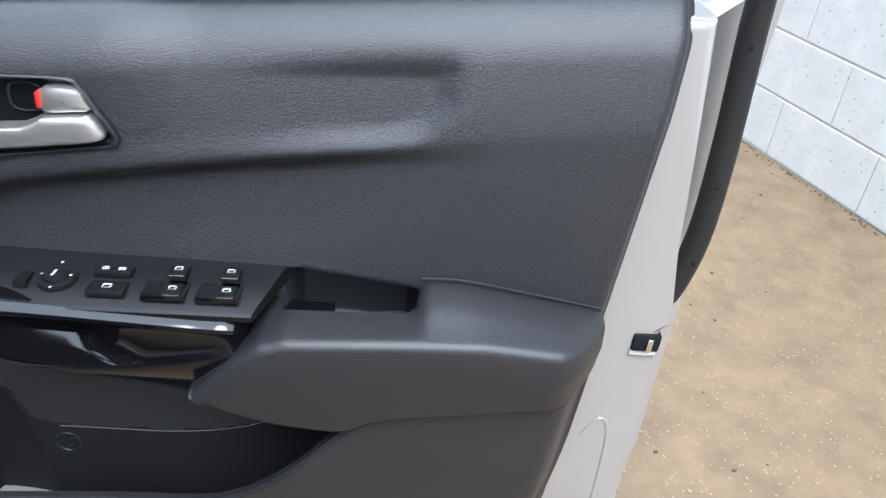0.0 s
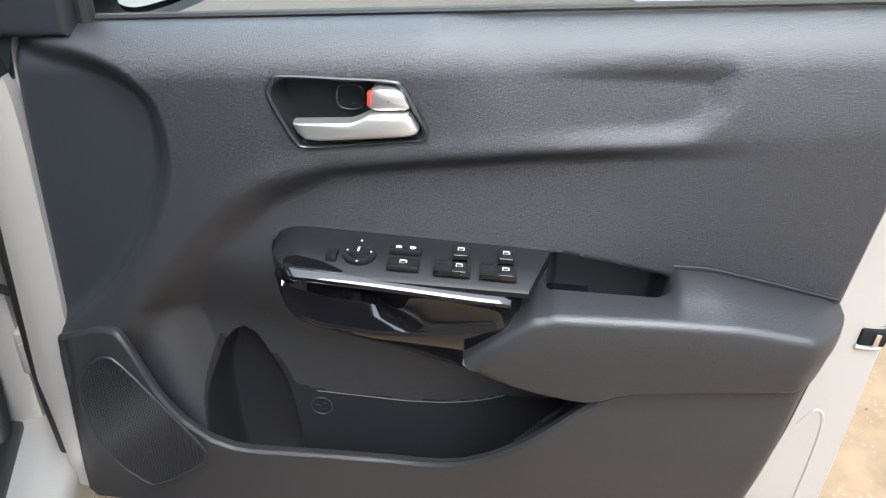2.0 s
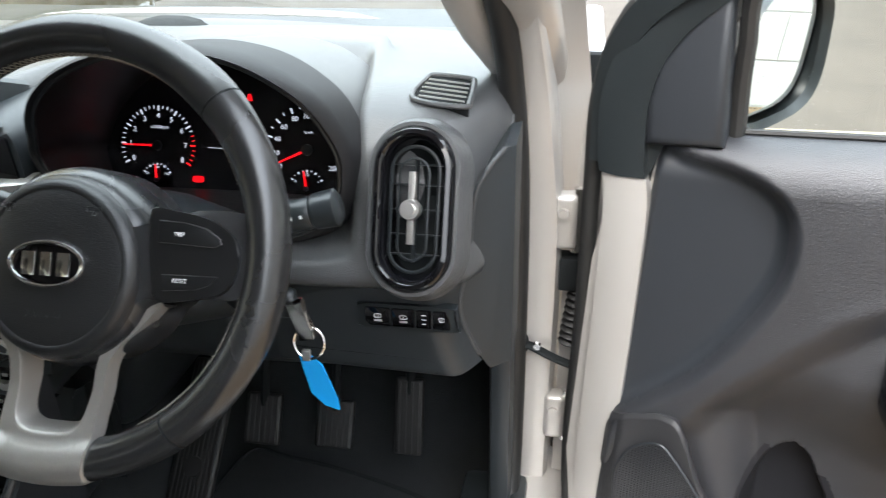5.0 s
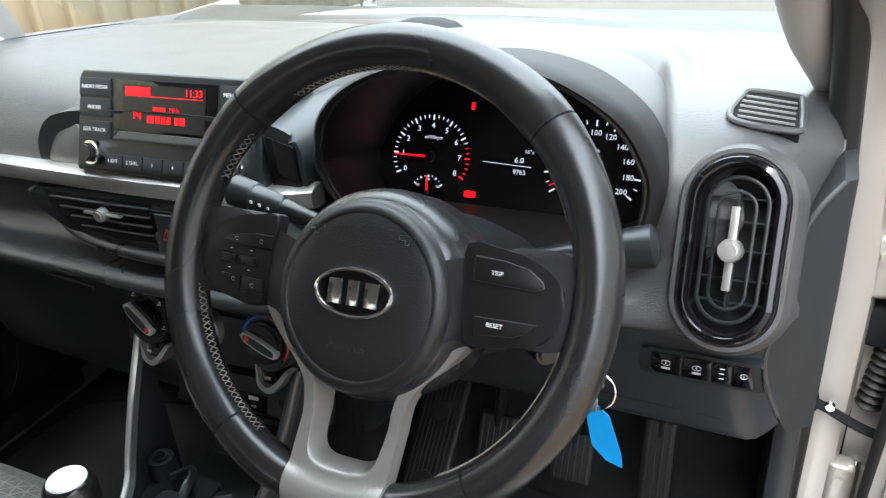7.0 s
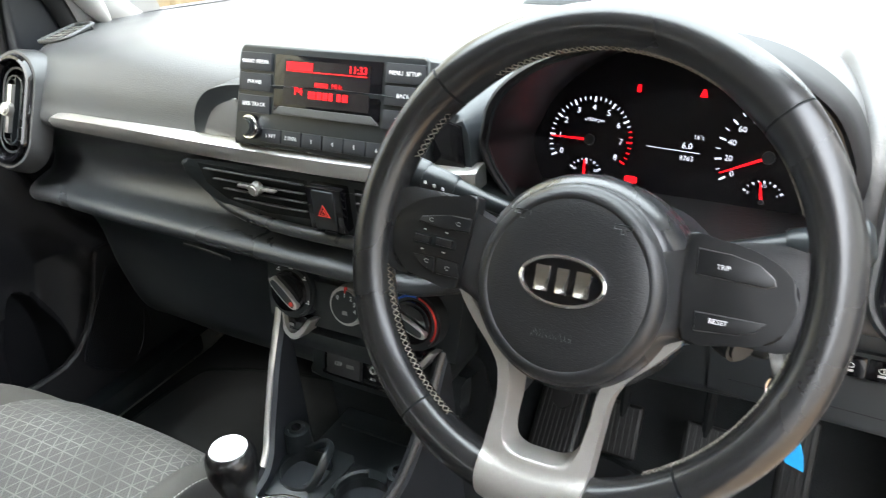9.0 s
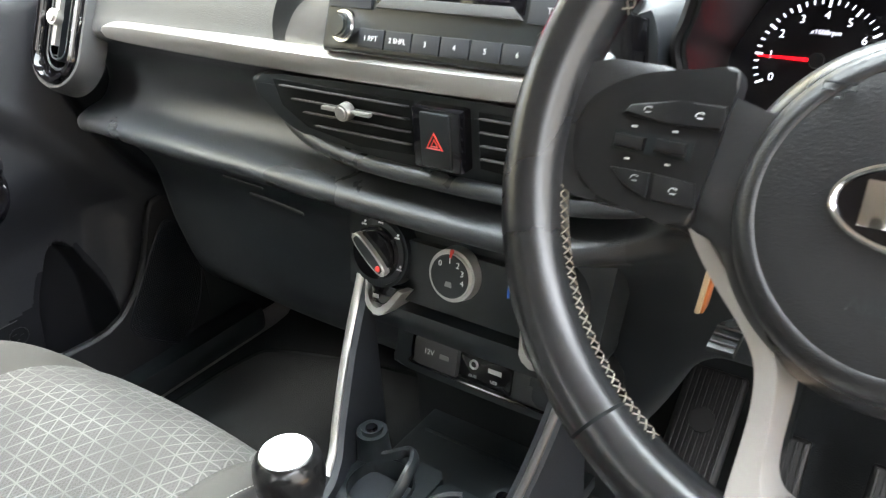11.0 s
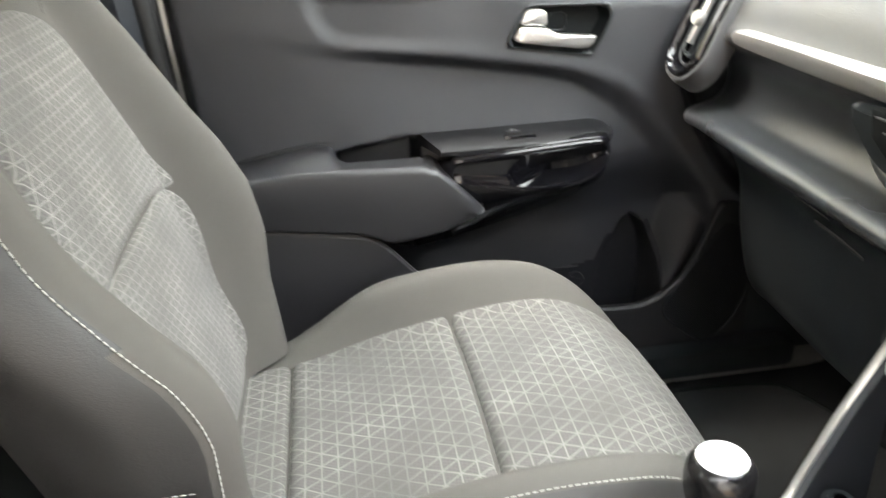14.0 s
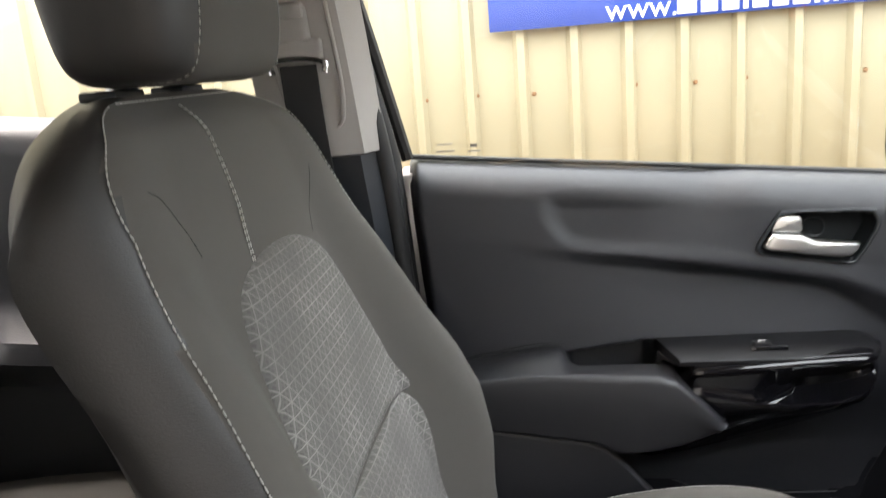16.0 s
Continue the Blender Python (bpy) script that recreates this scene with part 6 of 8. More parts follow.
ridge_ = spline([(0.673, 0.966), (0.655, 0.945), (0.644, 0.920), (0.640, 0.877), (0.634, 0.828), (0.629, 0.797), (0.635, 0.761), (0.649, 0.718), (0.661, 0.690)], 40)


def knee_y(x, z):
    """Face of the knee panel, bending back to the side panel."""
    xr = float(np.interp(-z, -ridge_[:, 1], ridge_[:, 0]))
    y0, y1 = 0.2365 + 0.12 * max(0.0, 0.76 - z), 0.262 + 0.9 * (xr - 0.63)
    return y0 + (y1 - y0) * float(np.clip((x - xr + 0.030) / 0.030, 0, 1)) ** 2


rows_ = []
for k in np.linspace(0, 1, 25):
    row = []
    for z, back in [(0.826, 0.02), (0.825, 0.002), (0.822, 0.0)] + [(z, 0.0) for z in np.linspace(0.81, 0.722, 12)] + [(0.7165, 0.0004), (0.7135, 0.0022), (0.7120, 0.006), (0.7115, 0.06)]:
        xr = float(np.interp(-z, -ridge_[:, 1], ridge_[:, 0])) + 0.001
        x = 0.42 + (xr - 0.42) * k
        row.append((x, knee_y(x, z) + back, z - 0.006 * k * float(sstep(0.76, 0.715, z))))
    rows_.append(row)
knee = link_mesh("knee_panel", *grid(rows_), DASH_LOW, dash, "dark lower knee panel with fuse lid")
lid_ = spline([(0.604, 0.7085), (0.606, 0.718), (0.604, 0.7265), (0.596, 0.731), (0.57, 0.7325), (0.50, 0.735), (0.44, 0.737)], 40)
link_mesh("lid_gap", *tube([(a, knee_y(a, b) + 0.0002, b) for a, b in lid_], 0.0007, 6), MATTE, knee)
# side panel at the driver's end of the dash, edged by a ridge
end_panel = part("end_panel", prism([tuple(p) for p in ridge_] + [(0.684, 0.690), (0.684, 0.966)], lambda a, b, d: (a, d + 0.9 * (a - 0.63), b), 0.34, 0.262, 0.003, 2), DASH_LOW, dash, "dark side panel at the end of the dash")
link_mesh("panel_ridge", *tube([(a, 0.261 + 0.9 * (a - 0.63), b) for a, b in ridge_ if b > 0.714], 0.0028, 8), DASH_MID, end_panel)
# glovebox lid outline and latch: their highlight lines drawn as paler tubes
def face_y(x, z):
    low_part = pa[pa[:, 1] < 0.79]
    e_ = abs(x) - 0.585
    return float(np.interp(z, low_part[::-1, 1], low_part[::-1, 0])) + 0.12 * max(0.0, e_ / 0.087) ** 2.2 + 0.012 * float(sstep(0.35, 0.62, abs(x)))


for line_, r_, nm in (([(-0.56, 0.752), (-0.45, 0.764), (-0.32, 0.7685), (-0.20, 0.7665), (-0.135, 0.7625)], 0.0013, "lid_highlight"),
                      ([(-0.405, 0.737), (-0.37, 0.736), (-0.335, 0.734)], 0.0016, "latch_highlight"),
                      ([(-0.375, 0.714), (-0.33, 0.711), (-0.285, 0.704)], 0.0022, "latch_highlight")):
    link_mesh(nm, *tube([(a, face_y(a, b) - 0.0015, b) for a, b in spline(line_, 20)], r_, 8), DASH, dash)

# ---- climate panel ----
clim = thing("climate_panel", (0, 0.20, 0.74), "black climate panel with three round controls", "climate controls")
K0 = Matrix.Translation((0, 0.200, 0.742)) @ Matrix.Rotation(radians(-14), 4, "X")
KN = tuple(K0.to_3x3() @ Vector((0, -1, 0)))


def on_k(a, b, d=0.0):
    return tuple(K0 @ Vector((a, -d, b)))


def k_m(a, b, d):
    return K0 @ Matrix.Translation((a, -d, b)) @ Matrix.Rotation(radians(90), 4, "X")


part("backing", prism([(-0.142, -0.050), (0.142, -0.050), (0.150, 0.052), (-0.150, 0.052)], on_k, -0.06, -0.014, 0.004), BLACK, clim)
part("bar", prism([(-0.09, -0.021), (0.09, -0.021), (0.09, 0.019), (-0.09, 0.019)], on_k, -0.02, -0.002, 0.003), BLACK, clim, "matte black bar")
for a in (-0.092, 0.092):
    base = part("dial_base", disc(on_k(a, 0.0, -0.02), KN, 0.0385, 0.0365, 0.026, 44, 0.003), BLACK, clim, "round black dial base")
    part("dial", disc(on_k(a, 0.0, 0.006), KN, 0.0275, 0.0255, 0.008, 40, 0.003), GLOSS, base, "gloss black rotary dial")
    ang = radians(-38 if a < 0 else -22)
    ca, sa = math.cos(ang), math.sin(ang)
    hp_ = [(a + x * ca - y * sa, x * sa + y * ca) for x, y in spline([(-0.026, 0.0), (-0.023, 0.005), (0.0, 0.0068), (0.023, 0.005), (0.026, 0.0), (0.023, -0.005), (0.0, -0.0068), (-0.023, -0.005)], 32, True)]
    part("grip", prism(hp_, on_k, 0.012, 0.020, 0.002), SILVER, base, "silver edged grip")
    part("grip_top", prism([(a + (x * ca - y * sa) * 1.0, (x * sa + y * ca)) for x, y in spline([(-0.0225, 0.0), (-0.020, 0.0034), (0.0, 0.0048), (0.020, 0.0034), (0.0225, 0.0), (0.020, -0.0034), (0.0, -0.0048), (-0.020, -0.0034)], 32, True)], on_k, 0.0198, 0.0206), BLACK, base)
    tip_x = 0.018 if a < 0 else -0.017
    part("pointer", disc(on_k(a + tip_x * ca, tip_x * sa, 0.0206), KN, 0.0032, 0.003, 0.0008, 14), RED, base, "red pointer")
# mode marks, temperature arc
for k, ang in enumerate((165, 125, 85, 40, -20)):
    ca, sa = math.cos(radians(ang)), math.sin(radians(ang))
    c_ = (-0.092 + 0.0315 * ca, 0.0315 * sa)
    part("mode_mark", prism([(c_[0] - 0.003, c_[1] - 0.0012), (c_[0] + 0.003, c_[1] - 0.0012), (c_[0] + 0.003, c_[1] + 0.0004), (c_[0] - 0.003, c_[1] + 0.0004)], on_k, 0.0060, 0.0064), WHITE_MARK, clim, smooth=False)
    part("mode_mark", disc(on_k(c_[0] + 0.001, c_[1] + 0.0028, 0.0060), KN, 0.0014, 0.0014, 0.0005, 10), WHITE_MARK, clim)
for lo, hi, mt in ((190, 82, BLUE_MARK), (76, -35, RED)):
    arc = [on_k(0.092 + 0.032 * math.cos(radians(q)), 0.032 * math.sin(radians(q)), 0.0062) for q in np.linspace(lo, hi, 26)]
    link_mesh("temperature_arc", *tube(arc, 0.0013, 6), mt, clim)
fan = part("fan_ring", disc(on_k(0, 0, -0.004), KN, 0.0265, 0.0250, 0.016, 44, 0.003), SILVER, clim, "satin silver fan ring")
part("fan_dial", disc(on_k(0, 0, 0.011), KN, 0.0215, 0.0205, 0.002, 36, 0.0006), BLACK, fan)
for txt, q in (("0", 135), ("1", 92), ("2", 55), ("3", 22), ("4", -12)):
    lettering(txt, 0.0082, k_m(0.0152 * math.cos(radians(q)), 0.0152 * math.sin(radians(q)), 0.0133), WHITE_MARK, fan, depth=0.0001)
part("fan_mark", prism([(-0.004, -0.010), (0.004, -0.010), (0.003, -0.005), (-0.003, -0.005)], on_k, 0.013, 0.0134), GREY_TRAY, fan, smooth=False)
part("fan_pointer", prism([(-0.0012, 0.018), (0.0012, 0.018), (0.0012, 0.0262), (-0.0012, 0.0262)], on_k, 0.010, 0.0132), RED, fan)
for k in range(2):
    part("airbag_legend", prism([(0.012 + 0.002 * k, 0.036 - 0.006 * k), (0.036 - 0.003 * k, 0.036 - 0.006 * k), (0.036 - 0.003 * k, 0.0395 - 0.006 * k), (0.012 + 0.002 * k, 0.0395 - 0.006 * k)], on_k, -0.0138, -0.0134), GREY_TRAY, clim, smooth=False)
# silver hooks with push buttons under the dials
for sx in (-1, 1):
    hook = [(-0.0165, -0.033), (-0.0150, -0.0575), (-0.0115, -0.0635), (-0.003, -0.0685), (0.004, -0.0685), (0.0105, -0.0655), (0.0195, -0.0545), (0.0330, -0.036), (0.0250, -0.036), (0.0135, -0.0515), (0.0065, -0.0595), (0.001, -0.0620), (-0.004, -0.0612), (-0.0095, -0.0560), (-0.0125, -0.0500), (-0.0135, -0.033)]
    part("silver_hook", prism([(sx * 0.0905 + a, b + 0.0015) for a, b in hook], on_k, -0.03, 0.0035, 0.0012, 2), SILVER, clim, "satin silver hook trim")
    part("push_button", prism([(sx * 0.0905 - 0.0125, -0.034), (sx * 0.0905 + 0.0235, -0.034), (sx * 0.0905 + 0.007, -0.056), (sx * 0.0905 - 0.008, -0.0555)], on_k, -0.012, -0.001, 0.002), GLOSS, clim)
    part("button_mark", prism([(sx * 0.092 - 0.006, -0.050), (sx * 0.092 + 0.002, -0.050), (sx * 0.092 + 0.002, -0.046), (sx * 0.092 - 0.006, -0.046)], on_k, 0.0, 0.0004), GREY_TRAY, clim, smooth=False)

# ---- centre console ----
cons = thing("centre_console", (0, 0.05, 0.35), "dark centre console with storage tray and cup holders", "console")
# side walls sweep down and back from the climate panel
SIDE = spline([(0.122, 0.205, 0.705), (0.116, 0.165, 0.640), (0.104, 0.125, 0.578), (0.092, 0.098, 0.547), (0.084, 0.062, 0.532), (0.083, -0.03, 0.521), (0.083, -0.24, 0.520)], 50)
for sx in (-1, 1):
    rings = []
    for x, y, z in SIDE:
        rings.append([(sx * (x - 0.008), y, z - 0.30), (sx * (x - 0.008), y, z - 0.004), (sx * (x - 0.002), y - 0.002, z), (sx * (x + 0.010), y + 0.001, z - 0.006), (sx * (x + 0.014), y + 0.004, z - 0.30)])
    v, f = loft(rings)
    link_mesh("side_wall", v, f, TRIM_SMOOTH, cons, "dark console side")
    k_end = 29
    rings = []
    for x, y, z in SIDE[:k_end]:
        c_, r_ = np.array([x + 0.003, y - 0.002, z - 0.002]), 0.0052 if sx < 0 else 0.0040
        rings.append([(sx * (c_[0] + r_ * math.cos(q)), c_[1] + 0.6 * r_ * math.sin(q) * -1, c_[2] + 0.8 * r_ * math.sin(q)) for q in np.linspace(0, 2 * math.pi, 10, endpoint=False)])
    v, f = loft(rings)
    link_mesh("edge_trim", v, f, SILVER if sx < 0 else EDGE_GREY, cons, "satin silver edge trim" if sx < 0 else "dull grey satin edge trim")
# tray floor and back, socket panel
part("tray_floor", rbox((0, 0.235, 0.462), (0.22, 0.15, 0.02), 0.004), BLACK, cons, "dark storage tray")
part("well_floor", rbox((0, 0.10, 0.420), (0.19, 0.14, 0.02), 0.002), MATTE, cons)
part("tray_back", rbox((0, 0.300, 0.56), (0.27, 0.02, 0.24), 0.004), MATTE, cons)
part("tray_lip", rbox((0, 0.253, 0.474), (0.19, 0.004, 0.006), 0.001), BLACK, cons)
part("brow", rbox((0, 0.245, 0.665), (0.26, 0.09, 0.030), 0.01), BLACK, cons)
S0 = Matrix.Translation((0.004, 0.238, 0.606)) @ Matrix.Rotation(radians(-16), 4, "X")


def on_s(a, b, d):
    return tuple(S0 @ Vector((a, -d, b)))


def s_m(a, b, d):
    return S0 @ Matrix.Translation((a, -d, b)) @ Matrix.Rotation(radians(90), 4, "X")


so = spline([(-0.094, -0.012), (-0.082, -0.020), (0.082, -0.020), (0.094, -0.012), (0.094, 0.014), (0.086, 0.020), (-0.086, 0.020), (-0.094, 0.014)], 40, True)
part("socket_panel", prism([(a * 1.25, b * 1.5) for a, b in so], on_s, -0.03, -0.002, 0.004), BLACK, cons)
link_mesh("socket_rim", *tube([on_s(a, b, 0.0005) for a, b in so], 0.0016, 8, True), GLOSS, cons)
sk = part("power_socket_lid", prism([(-0.090, -0.014), (-0.084, -0.017), (-0.034, -0.017), (-0.034, 0.017), (-0.084, 0.017), (-0.090, 0.012)], on_s, -0.004, 0.005, 0.002), DASH, cons, "grey power socket lid")
lettering("12V", 0.0085, s_m(-0.070, 0.001, 0.0054), WHITE_MARK, sk, depth=0.0001)
part("socket_bar", prism([(-0.056, -0.002), (-0.044, -0.002), (-0.044, 0.003), (-0.056, 0.003)], on_s, 0.0050, 0.0054), GREY_TRAY, sk, smooth=False)
ux = part("port_plate", prism([(-0.031, -0.016), (0.032, -0.016), (0.032, 0.016), (-0.031, 0.016)], on_s, -0.003, 0.002, 0.001), GLOSS, cons, "gloss black port plate")
link_mesh("aux_ring", *tube([on_s(-0.014 + 0.0045 * math.cos(q), 0.004 + 0.0045 * math.sin(q), 0.0025) for q in np.linspace(0, 2 * math.pi, 20, endpoint=False)], 0.0012, 6, True), SILVER, ux)
lettering("AUX", 0.0050, s_m(-0.014, -0.009, 0.0025), WHITE_MARK, ux, depth=0.0001)
part("usb_port", prism([(0.004, 0.001), (0.020, 0.001), (0.020, 0.006), (0.004, 0.006)], on_s, 0.001, 0.0026), CAP, ux)
lettering("USB", 0.0050, s_m(0.012, -0.008, 0.0025), WHITE_MARK, ux, depth=0.0001)
part("blank_plate", prism([(0.034, -0.016), (0.084, -0.016), (0.089, -0.010), (0.089, 0.012), (0.084, 0.016), (0.034, 0.016)], on_s, -0.003, 0.004, 0.002), DASH_MID, cons)
# cup holders
for sx, y in ((-1, 0.115), (1, 0.105)):
    cup = [(sx * 0.048 + 0.036 * math.cos(a), y + 0.036 * math.sin(a)) for a in np.linspace(0, 2 * math.pi, 36, endpoint=False)]
    rings = [[(x, yy, z) for x, yy in cup] for z in (0.522, 0.524, 0.44)]
    rings[1] = [(sx * 0.048 + (x - sx * 0.048) * 0.94, y + (yy - y) * 0.94, 0.524) for x, yy in cup]
    rings[2] = [(sx * 0.048 + (x - sx * 0.048) * 0.90, y + (yy - y) * 0.90, 0.43) for x, yy in cup]
    v, f = grid(rings, close_v=True)
    f.append([2 * 36 + k for k in range(36)])
    ch = link_mesh("cup_holder", v, f, BLACK, cons, "black round cup holder")
    # deck plate round the cup
    sq = []
    for a in np.linspace(0, 2 * math.pi, 36, endpoint=False):
        k_ = 1 / max(abs(math.cos(a)), abs(math.sin(a)))
        sq.append((sx * 0.048 + 0.047 * k_ * math.cos(a), y + 0.052 * k_ * math.sin(a)))
    v, f = grid([[(x, yy, 0.474) for x, yy in sq], [(x, yy, 0.518) for x, yy in sq], [(x, yy, 0.521) for x, yy in cup], [(x, yy, 0.500) for x, yy in cup]], close_v=True)
    link_mesh("holder_deck", v, f, BLACK, ch)
    if sx < 0:
        arm_ = [(sx * 0.048 + 0.037 * math.cos(a), y + 0.037 * math.sin(a), 0.526 + 0.030 * float(sstep(2.2, 0.6, a)) * float(sstep(-0.9, 0.2, a))) for a in np.linspace(-0.9, 2.2, 26)]
    else:
        arm_ = [(sx * 0.048 + 0.037 * math.cos(a), y + 0.037 * math.sin(a), 0.528) for a in np.linspace(1.9, 3.4, 14)]
    link_mesh("holder_arm", *tube(arm_, 0.0042, 8, flat=1.6), BLACK, ch)
    post = disc((sx * 0.086, y + 0.036, 0.500), (0, 0, 1), 0.020, 0.0165, 0.055, 24, 0.005)
    part("holder_post", post, BLACK, ch)
    part("holder_cap", disc((sx * 0.084, y + 0.034, 0.5548), (0, 0, 1), 0.0070, 0.006, 0.003, 16, 0.001), GLOSS, ch)
part("console_deck", rbox((0, -0.06, 0.495), (0.17, 0.40, 0.03), 0.008), TRIM_SMOOTH, cons)
# grey shift surround with a gloss rim
sur = spline([(-0.066, -0.17), (0.066, -0.17), (0.070, -0.03), (0.066, 0.035), (0.045, 0.060), (0.0, 0.068), (-0.045, 0.060), (-0.066, 0.035), (-0.070, -0.03)], 60, True)


def on_t(a, b, d):
    return (a, b, 0.516 + d + 0.06 * max(0.0, b + 0.02))


part("surround_rim", prism([(a * 1.14, b * 1.08) for a, b in sur], on_t, -0.02, 0.004, 0.003), GLOSS, cons, "gloss black surround rim")
link_mesh("surround_line", *tube([on_t(a * 1.06, b * 1.04, 0.005) for a, b in sur], 0.0016, 8, True), CHROME, cons)
surround = part("shift_surround", prism(sur, on_t, -0.01, 0.009, 0.003), SURROUND, cons, "grey shift surround")
for b in (0.012,):
    part("surround_groove", prism([(-0.064, b), (0.064, b), (0.064, b + 0.0025), (-0.064, b + 0.0025)], on_t, 0.0086, 0.0096), MATTE, surround, smooth=False)
for a in (-0.020, 0.020):
    part("surround_groove", prism([(a - 0.001, 0.014), (a + 0.001, 0.014), (a + 0.001, 0.062), (a - 0.001, 0.062)], on_t, 0.0086, 0.0096), MATTE, surround, smooth=False)
    part("surround_clip", rbox(on_t(a + 0.003, 0.018, 0.010), (0.005, 0.008, 0.003), 0.001), MATTE, surround)

# ---- gear lever ----
gear = thing("gear_lever", (0.004, -0.034, 0.53), "black gear knob with pale cap over a leather boot", "gear lever")
G0 = np.array([0.004, -0.034])
rings = []
for z, rx_, ry_, wob in ((0.524, 0.056, 0.075, 0.0), (0.532, 0.050, 0.066, 0.2), (0.548, 0.040, 0.05, 0.6), (0.566, 0.033, 0.040, 0.8), (0.585, 0.026, 0.030, 0.6), (0.602, 0.021, 0.023, 0.3), (0.613, 0.018, 0.018, 0.0)):
    ring = []
    for q in np.linspace(0, 2 * math.pi, 48, endpoint=False):
        fold = 1 + wob * 0.10 * math.sin(5 * q + z * 90) + wob * 0.05 * math.sin(9 * q)
        sq = (abs(math.cos(q)) ** 3 + abs(math.sin(q)) ** 3) ** (-1 / 3)
        ring.append((G0[0] + rx_ * fold * sq * math.cos(q) * 0.95, G0[1] + ry_ * fold * sq * math.sin(q) * 0.95, z))
    rings.append(ring)
v, f = loft(rings)
boot = link_mesh("boot", v, f, LEATHER, gear, "black leather boot with pale stitching")
for qd in (math.radians(-62), math.radians(-78), math.radians(40)):
    path = []
    for z, rx_, ry_ in ((0.532, 0.050, 0.066), (0.548, 0.041, 0.052), (0.566, 0.0345, 0.042), (0.585, 0.0275, 0.0315), (0.602, 0.0215, 0.024)):
        sq = (abs(math.cos(qd)) ** 3 + abs(math.sin(qd)) ** 3) ** (-1 / 3)
        path.append((G0[0] + rx_ * 1.06 * sq * math.cos(qd), G0[1] + ry_ * 1.06 * sq * math.sin(qd), z))
    stitches(spline(path, 30), THREAD, boot, 0.003, 0.002, 0.0006)
part("collar", disc((G0[0], G0[1], 0.610), (0, 0.0, 1), 0.0185, 0.0205, 0.008, 32, 0.002), SILVER, gear, "satin silver collar")
part("collar", disc((G0[0], G0[1], 0.618), (0, 0.0, 1), 0.0205, 0.0150, 0.012, 32, 0.002), SILVER, gear)
kp = spline([(0.0145, 0.626), (0.0155, 0.638), (0.0205, 0.656), (0.0262, 0.676), (0.0272, 0.690), (0.0258, 0.700), (0.0215, 0.7065), (0.019, 0.7075)], 24)
rings = [[(G0[0] + r * math.cos(q), G0[1] + r * math.sin(q), z) for q in np.linspace(0, 2 * math.pi, 40, endpoint=False)] for r, z in kp]
v, f = loft(rings)
link_mesh("knob", v, f, KNOB, gear, "black rounded knob")
part("knob_cap", disc((G0[0], G0[1], 0.7065), (0, 0, 1), 0.0205, 0.0185, 0.003, 36, 0.001), CAP, gear, "pale silver cap")

# ---- steering wheel ----
wheel = thing("steering_wheel", (0.355, 0.016, 0.972), "black leather steering wheel with silver lower spoke", "steering wheel")
WT = radians(29)
WN = np.array([0, -math.cos(WT), math.sin(WT)])
WU = np.array([0, math.sin(WT), math.cos(WT)])
W0 = np.array([0.357, 0.0175, 0.975])
RIM = 0.1665


def on_w(a, b, d=0.0):
    return tuple(W0 + np.array([a, 0, 0]) + WU * b + WN * d)


def w_m(a, b, d):
    p = on_w(a, b, d)
    return Matrix(((1, WU[0], WN[0], p[0]), (0, WU[1], WN[1], p[1]), (0, WU[2], WN[2], p[2]), (0, 0, 0, 1)))


def rim_piece(name, q0, q1, n, mat, thick=1.0, label=""):
    rings = []
    for q in np.radians(np.linspace(q0, q1, n)):
        fat = 1.0 + 0.12 * math.exp(-((math.degrees(q) % 360 - 48) / 12) ** 2) + 0.12 * math.exp(-((math.degrees(q) % 360 - 132) / 12) ** 2)
        ring = []
        for e in np.linspace(0, 2 * math.pi, 18, endpoint=False):
            r = RIM + 0.0163 * thick * fat * math.cos(e)
            ring.append(on_w(r * math.cos(q), r * math.sin(q), 0.0185 * thick * fat * math.sin(e)))
        rings.append(ring)
    v, f = loft(rings)
    return link_mesh(name, v, f, mat, wheel, label)


rim_piece("rim_top", 43.6, 136.4, 40, LEATHER, 1.0, "black leather upper rim")
rim_piece("rim_side", 137, 232.4, 40, LEATHER, 1.01, "black leather side rim")
rim_piece("rim_side", 307.6, 403, 40, LEATHER, 1.01)
rim_piece("rim_bottom", 233, 307, 40, LEATHER, 1.0)
for q in (43.3, 136.7, 232.7, 307.3):
    rim_piece("rim_seam", q - 0.35, q + 0.35, 3, MATTE, 0.985)
# cross stitching round the inner side of the rim
for q0, q1 in ((22, 158), (192, 240), (300, 348)):
    V, F = [], []
    for q in np.arange(q0, q1, 1.9):
        for sgn in (1, -1):
            p = []
            for k in (-1, 0, 1):
                qa = radians(q + sgn * k * 0.75)
                e = math.pi - 0.10 + 0.20 * k
                r = RIM + 0.0170 * math.cos(e)
                p.append(on_w(r * math.cos(qa), r * math.sin(qa), 0.0192 * math.sin(e)))
            v, f = tube(p, 0.00045, 5)
            F += [[i + len(V) for i in x] for x in f]
            V += list(v)
    ob = link_mesh("stitching", V, F, DULL_THREAD, wheel)
    ob["kind"] = "stuff"
